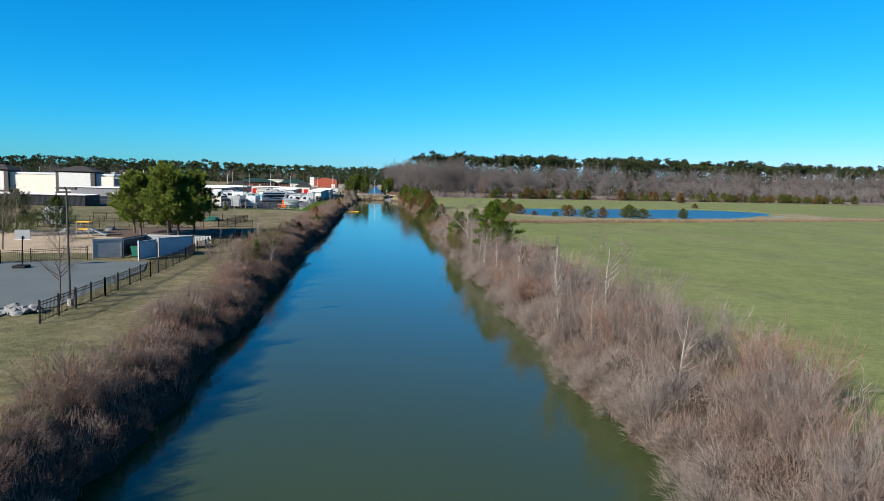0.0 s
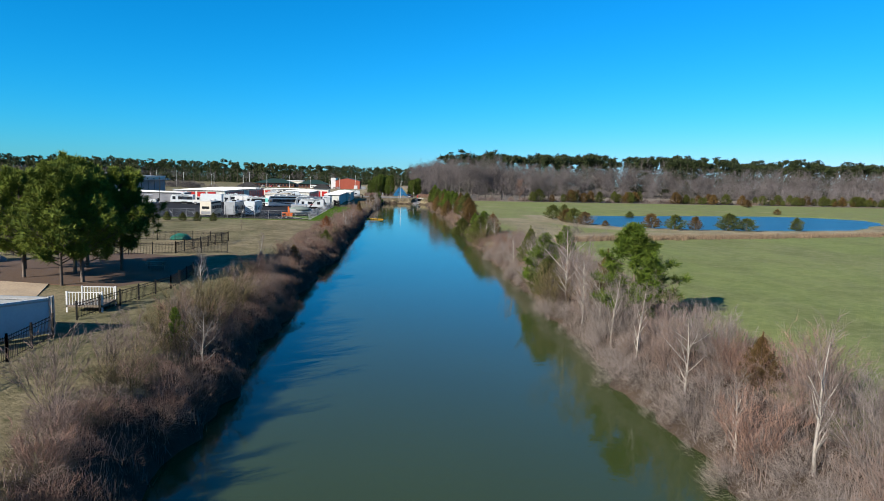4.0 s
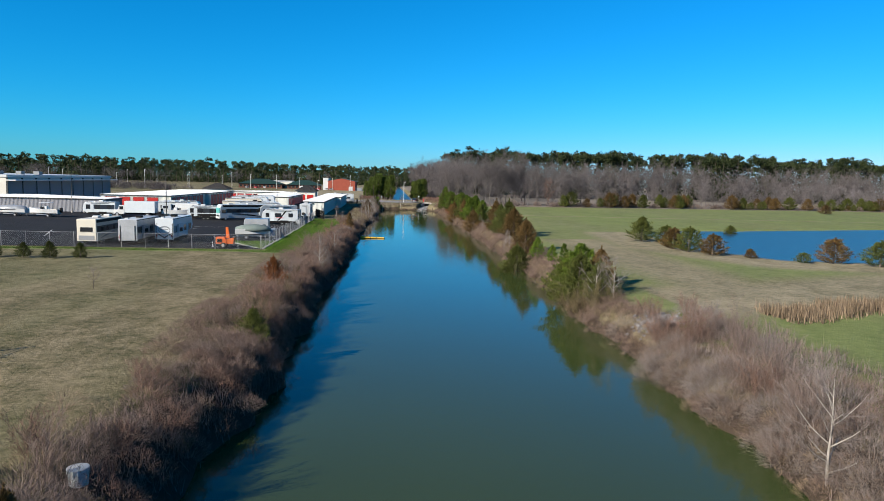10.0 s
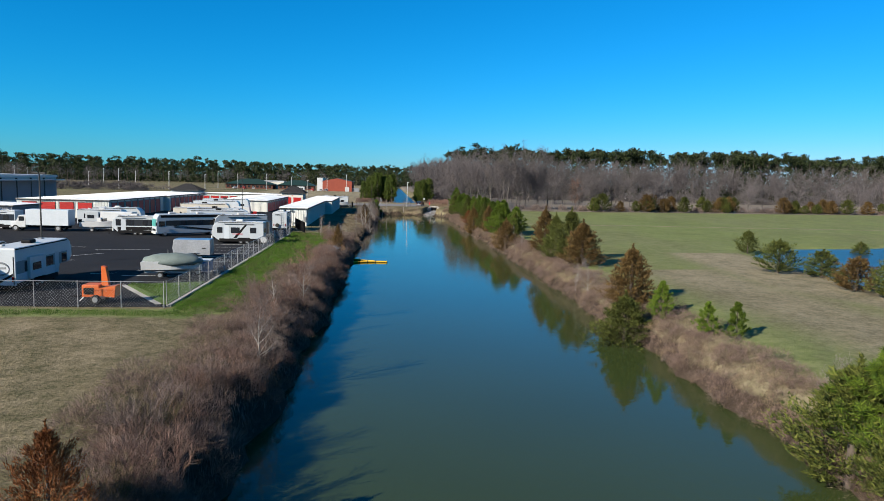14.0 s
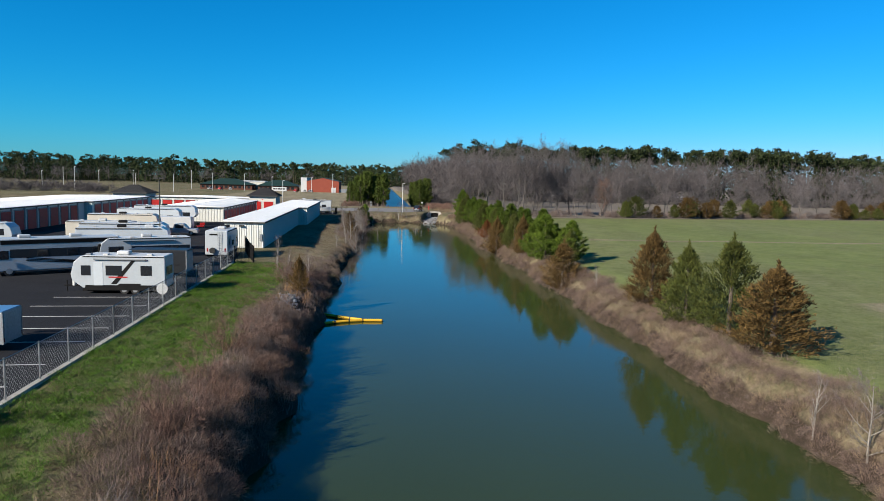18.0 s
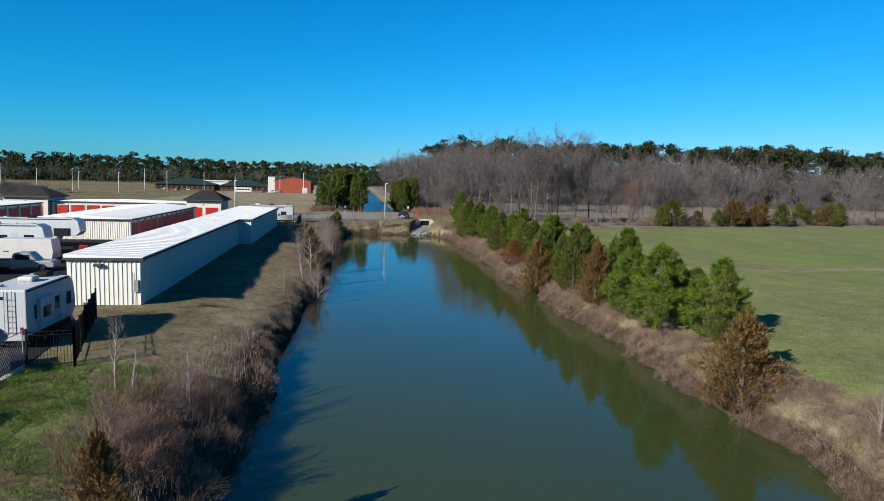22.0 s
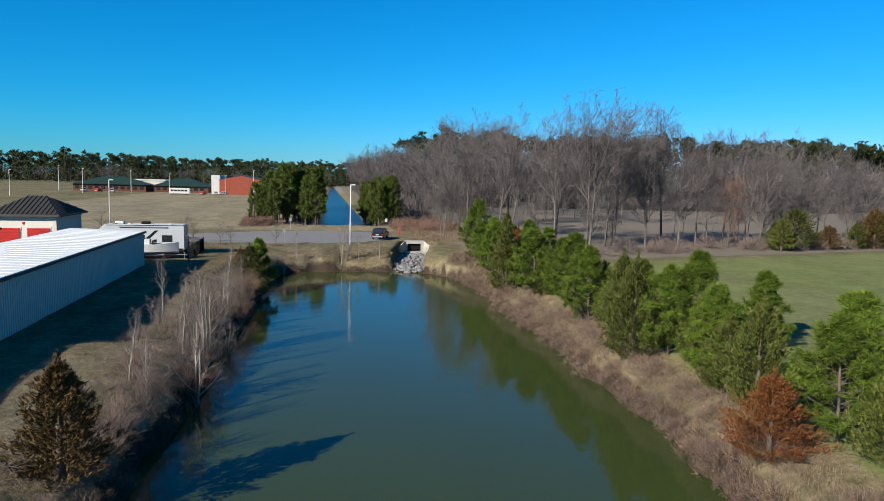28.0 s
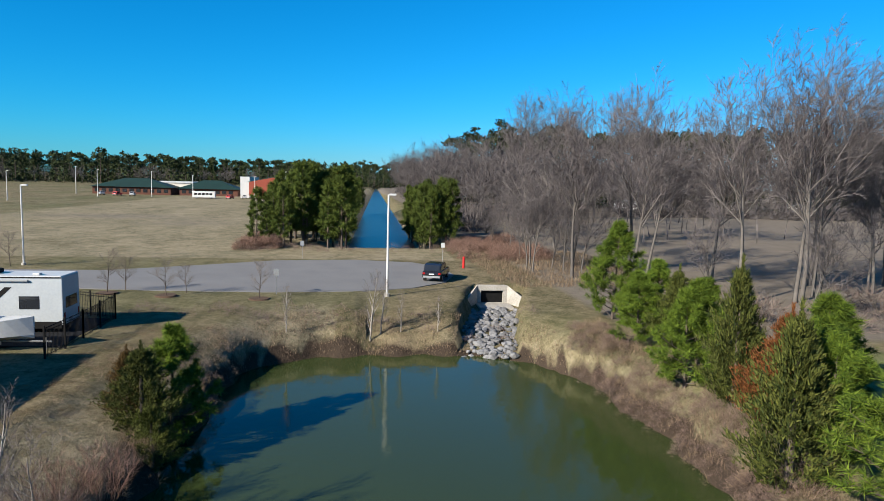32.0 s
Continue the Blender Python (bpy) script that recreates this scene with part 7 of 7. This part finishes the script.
def car(x, y, rz, label, paint, kind="suv", z=YZ):
    """A car: local x runs to its front."""
    ob = thing("parked_car" if kind == "suv" else "pickup_truck", label, "car", (x, y, z), rz)
    L_, W = (4.8, 1.9) if kind == "suv" else (5.7, 1.95)
    part("body", rounded(L_, W, 0.35, 1.0, [(0, 0.4), (L_, 0.4), (L_ + 0.05, 0.8), (L_ - 0.2, 1.02), (0.1, 1.05), (-0.05, 0.8)], 0.08), paint, ob)
    if kind == "suv":
        pr = [(0.08, 1.0), (0.35, 1.62), (0.9, 1.74), (2.9, 1.72), (3.7, 1.02)]
    else:
        pr = [(2.0, 1.0), (2.15, 1.7), (2.5, 1.82), (3.6, 1.8), (4.3, 1.02)]
    bm = bmesh.new()
    prism_y(bm, pr, -W / 2 + 0.1, W / 2 - 0.1)
    bmesh.ops.bevel(bm, geom=bm.edges[:], offset=0.07, segments=2, affect="EDGES")
    part("cabin", bm, paint, ob)
    x0, x1 = (0.5, 2.9) if kind == "suv" else (2.35, 3.6)
    for s in (-1, 1):
        part("side_window", B(x0, x1, s * (W / 2 - 0.1) - 0.012, s * (W / 2 - 0.1) + 0.012, 1.14, 1.6, 0.01), M_GLASS, ob)
        part("tail_lamp", B(-0.07, 0.05, s * (W / 2 - 0.17) - 0.13, s * (W / 2 - 0.17) + 0.13, 0.75, 0.95, 0.02), M_LENS, ob)
        part("headlamp", B(L_ - 0.1, L_ + 0.05, s * (W / 2 - 0.3) - 0.2, s * (W / 2 - 0.3) + 0.2, 0.72, 0.88, 0.02), M_STEEL, ob)
        part("mirror", B(x1 + 0.1, x1 + 0.25, s * (W / 2 + 0.05) - 0.08, s * (W / 2 + 0.05) + 0.08, 1.05, 1.2, 0.03), paint, ob)
        for xx in (0.85, L_ - 0.95):
            wheel(ob, xx, s * (W / 2 - 0.12), 0.37, 0.24)
    if kind == "suv":
        bm = bmesh.new()
        prism_y(bm, [(0.10, 1.12), (0.13, 1.10), (0.36, 1.56), (0.32, 1.58)], -0.72, 0.72)
        part("rear_window", bm, M_GLASS, ob)
    else:
        part("bed", B(0.12, 1.95, -W / 2 + 0.12, W / 2 - 0.12, 1.04, 1.07), M_BLACK, ob)
    part("rear_bumper", B(-0.1, 0.06, -W / 2 + 0.1, W / 2 - 0.1, 0.42, 0.62, 0.03), M_GREYP, ob)
    part("plate_bar", B(-0.075, -0.045, -0.25, 0.25, 0.74, 0.86), M_WHITE, ob)
    return ob


def box_truck(x, y, rz):
    ob = thing("box_truck", "white box truck with a silver cargo body", "truck", (x, y, YZ), rz)
    part("cargo_body", B(0, 6.4, -1.2, 1.2, 0.95, 3.45, 0.04), M_RV, ob)
    part("side_door", B(4.2, 5.2, -1.23, -1.195, 1.0, 3.2, 0.01), M_SILVER, ob)
    part("bonnet", B(7.6, 8.8, -1.0, 1.0, 0.6, 1.55, 0.15), M_WHITE, ob)
    part("cab", rounded(2, 2.1, 0, 0, [(6.5, 0.6), (7.9, 0.6), (7.9, 1.55), (7.5, 2.5), (6.5, 2.5)], 0.06), M_WHITE, ob)
    for s in (-1, 1):
        part("side_window", B(6.7, 7.5, s * 1.05 - 0.015, s * 1.05 + 0.015, 1.6, 2.3, 0.01), M_GLASS, ob)
        wheel(ob, 1.6, s * 1.0, 0.48, 0.4)
        wheel(ob, 8.0, s * 0.95, 0.48, 0.28)
    part("windscreen", prism_y(bmesh.new(), [(7.93, 1.6), (7.97, 1.6), (7.57, 2.45), (7.53, 2.45)], -0.9, 0.9), M_GLASS, ob)
    part("chassis", B(0.2, 8.2, -0.45, 0.45, 0.55, 0.94), M_BLACK, ob)
    part("bumper", B(8.75, 8.95, -1.0, 1.0, 0.45, 0.75, 0.04), M_STEEL, ob)


trailer(-17.0, 237.6, 180, 7.2, "white travel trailer with a slanting black stripe", stripe_=M_BLACK, H=3.05, slide=False, rear="cap")
wd = thing("white_dish", "round white dish leaning on the fence", "dish", (-16.7, 234.6, YZ), 0)
bm = R((0, -0.03, 0.75), (0, 0.03, 0.75), 0.42, n=28)
part("dish", bm, M_WHITE, wd)
part("stand", R((0, 0, -0.1), (0, 0.0, 0.6), 0.05), M_STEEL, wd)
cargo(-17.6, 246.2, 180, 5.2, "dark grey enclosed cargo trailer", M_SLATE, 2.6, 2.3)
trailer(-19.6, 253.6, 206, 8.6, "white and blue travel trailer with a dark front cap", band=M_BLUE, H=3.2, rear="cap", cap=M_BLACK, panel=M_NAVY)
motorhome(-26.0, 251.2, 212, 10.6, "white motorhome with black swooshes and a teal-covered windscreen", screen=M_TEAL)
trailer(-35.6, 248.4, 182, 6.2, "white travel trailer with dark lower panels", band=M_BLACK, H=2.9, panel=M_SLATE)
cargo(-41.5, 256.0, 180, 5.0, "white high box trailer", M_WHITE, 3.0, 2.3)
boat(-48.5, 252.6, 0, 6.2, "white fishing boat on a trailer", frame_=False)
box_truck(-49.6, 251.6, 180)
for i, x in enumerate((-67.5, -74.5, -81.5)):
    boat(x, 246.2 + i, 180, 6.0, "white covered boat on a trailer" if i else "white centre-console boat on a trailer", cover=M_SILVER if i else None, frame_=i == 0)
trailer(-59.0, 254.5, 178, 7.0, "white travel trailer beside the box truck", H=3.0, panel=M_NAVY)
motorhome(-39.4, 192.2, 90, 9.4, "cream and brown motorhome seen from behind", body=M_CREAM, swoosh=M_GREYP)
# On these two the dark side panels also carry the shade of their sides.
trailer(-34.2, 192.4, 90, 9.6, "grey toy-hauler trailer with a rear ramp door", body=M_SILVER, fifth=True, rear="ramp", H=3.4, panel=M_SLATE)
trailer(-30.4, 195.4, 90, 9.6, "white fifth-wheel trailer with an oval rear emblem", fifth=True, rear="oval", H=3.45, panel=M_GREYP)
cargo(-20.0, 219.3, 181, 4.0, "light grey enclosed cargo trailer", M_SILVER, 2.2, 2.0, M_BLUE)
boat(-22.6, 204.4, 6, 5.2, "small boat under a wrinkled grey-green cover", cover=M_TARP)
ub = thing("utility_box", "white-topped blue utility trailer", "trailer", (-19.2, 206.6, YZ), 4)
part("box_body", B(0, 2.2, -0.8, 0.8, 0.35, 1.3, 0.04), M_BLUE, ub)
part("lid", B(-0.05, 2.25, -0.85, 0.85, 1.305, 1.42, 0.03), M_WHITE, ub)
for s in (-1, 1):
    wheel(ub, 1.1, s * 0.9, 0.3, 0.18)
trailer(-18.15, 259.9, 90, 6.6, "white travel trailer with a rear ladder", rear="ladder", H=3.25, ac=2, W=2.5)
trailer(-33.4, 260.0, 12, 9.8, "white and brown fifth-wheel trailer with dark swooshes", fifth=True, band=M_GREYP, H=3.4, ac=2, panel=M_NAVY)
trailer(-36.0, 267.5, 8, 10.2, "white fifth-wheel trailer with black trim", fifth=True, band=M_NAVY, H=3.4, panel=M_SLATE)
trailer(-40.5, 274.5, 6, 9.0, "cream travel trailer with a grey band", body=M_CREAM, band=M_GREYP, H=3.1)
trailer(-42.5, 286.5, 4, 10.0, "cream fifth-wheel trailer with brown trim", body=M_CREAM, fifth=True, H=3.4, band=M_SLATE)
car(-33.4, 290.4, 4, "grey pickup truck among the trailers", M_SILVER, "pickup")
cargo(-35.4, 296.6, 2, 5.2, "white cargo trailer with a mountain emblem", M_WHITE, 2.5, 2.2)
trailer(-44.5, 304.0, 2, 10.6, "white fifth-wheel trailer with dark panels", fifth=True, band=M_BLUE, H=3.4)
trailer(-44.5, 312.6, 2, 11.2, "white fifth-wheel trailer with a black nose", fifth=True, band=M_BLACK, H=3.6, panel=M_NAVY)
trailer(-53.0, 262.5, 2, 8.0, "white travel trailer in the far rows", H=3.0)
trailer(-53.5, 270.0, 2, 8.6, "white travel trailer with a black band", H=3.0, band=M_BLACK)
tr = thing("garden_tractor", "red garden tractor between the trailers", "tractor", (-31.6, 305.2, YZ), 20)
part("bonnet", B(0.6, 1.5, -0.3, 0.3, 0.5, 0.95, 0.1), M_RPAINT, tr)
part("mower_deck", B(0, 1.3, -0.6, 0.6, 0.2, 0.45, 0.06), M_RPAINT, tr)
part("seat", B(0.0, 0.4, -0.25, 0.25, 0.6, 1.0, 0.08), M_BLACK, tr)
part("steering_column", R((0.65, 0, 0.8), (0.5, 0, 1.15), 0.03), M_BLACK, tr)
for s in (-1, 1):
    wheel(tr, 0.2, s * 0.45, 0.28, 0.2)
    wheel(tr, 1.3, s * 0.4, 0.2, 0.14)
ch = thing("wood_chipper", "orange wood chipper with its chute raised", "machine", (-22.4, 191.6, YZ))
part("engine_box", B(0, 1.2, -0.6, 0.6, 0.5, 1.4, 0.06), M_ORANGE, ch)
part("feed_hopper", prism_y(bmesh.new(), [(1.2, 0.6), (2.3, 0.5), (2.4, 1.35), (1.2, 1.15)], -0.65, 0.65), M_ORANGE, ch)
part("chute", prism_y(bmesh.new(), [(1.25, 1.3), (1.75, 1.3), (1.55, 2.7), (1.25, 2.75)], -0.2, 0.2), M_ORANGE, ch)
part("panel", B(0.15, 0.85, -0.63, -0.595, 0.7, 1.2), M_BLACK, ch)
part("drawbar", R((-0.9, 0, 0.45), (0.1, 0, 0.5), 0.05), M_BLACK, ch)
for s in (-1, 1):
    wheel(ch, 1.0, s * 0.72, 0.34, 0.2)
trailer(-10.6, 366.4, 180, 9.6, "white travel trailer with dark windows and grey swooshes beside the fence", H=3.5, rear="cap", stripe_=M_BLACK, ac=2)
boat(-16.5, 361.3, 0, 6.0, "white speedboat on a trailer beside the fence")
car(14.6, 386.4, 72, "black sport utility car parked at the road's end", M_SUV, "suv", GZ + 0.05)
bus = thing("white_bus", "white shuttle bus before the school", "bus", (-60, 606, GZ))
part("body", rounded(9, 2.5, 0.5, 3.0, None, 0.1), M_WHITE, bus)
for k in range(5):
    part("window", B(0.8 + 1.5 * k, 2.0 + 1.5 * k, -1.27, -1.24, 1.5, 2.3), M_GLASS, bus)
for k in (1.5, 7.2):
    wheel(bus, k, -1.1, 0.45)
    wheel(bus, k, 1.1, 0.45)
for i, (x, y) in enumerate(((-46, 606), (-40, 610), (-36, 612), (-95, 618), (-88, 618), (-101, 622))):
    car(x, y, 80 + 20 * (i % 3), "parked car before the school", (M_RPAINT, M_WHITE, M_SILVER)[i % 3], "suv", GZ)["group"] = "cars before the school"

# ---- canal works ----
bo = thing("floating_boom", "yellow floating debris boom on the canal", "boom", (-5.7, 242.2, 0.0))


def boom_arm(pts, r):
    for a, b in zip(pts, pts[1:]):
        a, b = Vector(a), Vector(b)
        d = (b - a).normalized()
        seg = part("float", R(a + d * 0.05, b - d * 0.05, r, n=14), M_YELLOW, bo)
        part("coupling", R(b - d * 0.06, b + d * 0.06, r * 1.12, n=14), M_TRIM, bo)


boom_arm([(0, 0, 0.15), (1.1, -1.3, 0.12), (2.3, -2.2, 0.12), (3.5, -3.0, 0.12), (4.6, -3.6, 0.12)], 0.12)
boom_arm([(-0.2, -6.0, 0.12), (1.0, -5.2, 0.12), (2.2, -4.6, 0.12), (3.4, -4.1, 0.12), (4.6, -3.75, 0.12), (6.3, -3.8, 0.12)], 0.12)
part("mooring_line", R((-1.2, 0.8, 1.0), (0, 0, 0.2), 0.02, n=5), M_STEEL, bo)


def stones(n, fx, size, seed, parent, name="stone"):
    """Angular blocks, each an object of its own on a few shared meshes."""
    r_ = random.Random(seed)
    ms = []
    for k in range(5):
        bm = bmesh.new()
        bmesh.ops.create_icosphere(bm, subdivisions=1, radius=1.0)
        for v in bm.verts:
            v.co *= 0.75 + 0.5 * r_.random()
            v.co.z *= 0.7
        me = bpy.data.meshes.new(name)
        bm.to_mesh(me)
        bm.free()
        me.materials.append(M_STONE)
        ms.append(me)
    for i in range(n):
        x, y, z = fx(r_)
        o = new(name, ms[i % 5])
        o.parent = parent
        s = size * (0.6 + 0.8 * r_.random())
        o.matrix_basis = pose(x, y, z + s * 0.25, r_.uniform(-25, 25), r_.uniform(-25, 25), r_.uniform(0, 360)) @ Matrix.Scale(s, 4)


rr = thing("rip_rap", "pile of pale rip-rap stones on the bank", "stones", (0, 0, 0))


def bank_spot(r_):
    x, y = r_.gauss(-7.2, 0.45), r_.gauss(237.0, 0.9)
    return x, y, gz(x, y)


stones(110, bank_spot, 0.15, 3, rr)
rq = thing("rip_rap", "patch of grey rip-rap stones on the field's bank", "stones", (0, 0, 0))


def field_spot(r_):
    x, y = r_.gauss(20.6, 0.75), r_.gauss(148.3, 1.05)
    return x, y, gz(x, y)


stones(290, field_spot, 0.16, 6, rq)
hw = thing("culvert_headwall", "white concrete culvert headwall with flared wings", "culvert", (20.1, 383.5, 1.15))
part("lintel", B(-1.45, 1.45, -0.1, 0.35, 1.2, 1.7, 0.02), M_CONC, hw)
for s in (-1, 1):
    part("jamb", B(min(s * 1.08, s * 1.45), max(s * 1.08, s * 1.45), -0.1, 0.35, -0.6, 1.195), M_CONC, hw)
    bm = bmesh.new()
    v = []
    for x, y, zt in ((s * 1.46, -0.08, 1.69), (s * 1.46, 0.25, 1.69), (s * 3.1, -2.6, 0.35), (s * 3.3, -2.35, 0.35)):
        v.append((bm.verts.new((x, y, -0.8)), bm.verts.new((x, y, zt))))
    a, b, c, d = v
    for f in ((a[0], c[0], c[1], a[1]), (b[0], d[0], d[1], b[1]), (a[1], c[1], d[1], b[1]), (c[0], d[0], d[1], c[1]), (a[0], b[0], b[1], a[1])):
        bm.faces.new(f)
    bmesh.ops.recalc_face_normals(bm, faces=bm.faces)
    part("wing_wall", bm, M_CONC, hw)
# Black sheet replaces the unbuilt barrel's dark inside.
part("barrel_mouth", B(-1.07, 1.07, 0.3, 0.42, -0.3, 1.19), M_BLACK, hw, "black panel for the shade inside the culvert")
part("apron", B(-1.6, 1.6, -2.4, 0.5, -0.45, 0.02), M_CONC, hw)
rs = thing("rip_rap", "grey rip-rap chute below the culvert", "stones", (0, 0, 0))


def chute_spot(r_):
    y = r_.uniform(366.6, 380.9)
    x = 16.2 + 0.26 * (y - 367) + r_.uniform(-2.25, 2.25)
    return x, y, gz(x, y)


stones(298, chute_spot, 0.30, 4, rs)
ru = thing("rubble_heap", "small heap of broken concrete beside the court", "rubble", (0, 0, 0))


def rubble_spot(r_):
    x, y = r_.gauss(-21.9, 0.7), r_.gauss(45.9, 0.35)
    return x, y, gz(x, y) + r_.uniform(0, 0.25)


stones(40, rubble_spot, 0.3, 5, ru)
for x, y in ((-13.2, 379.6), (-8.2, 378.4), (-0.6, 377.2)):
    mu = thing("mulch_ring", "round mulch bed at a young tree's foot", "mulch", (x, y, gz(x, y)))
    part("mulch_bed", R((0, 0, -0.1), (0, 0, 0.1), 1.0, 0.8, 20), M_MULCH, mu)
# Drum shape added in place of an unidentified white object.
pb = thing("pale_box", "small white drum standing in for a pale object at the lawn edge", "bucket", (-10.6, 123, gz(-10.6, 123)))
part("bucket_body", R((0, 0, 0), (0, 0, 0.6), 0.3, 0.35, 16), M_WHITE, pb)
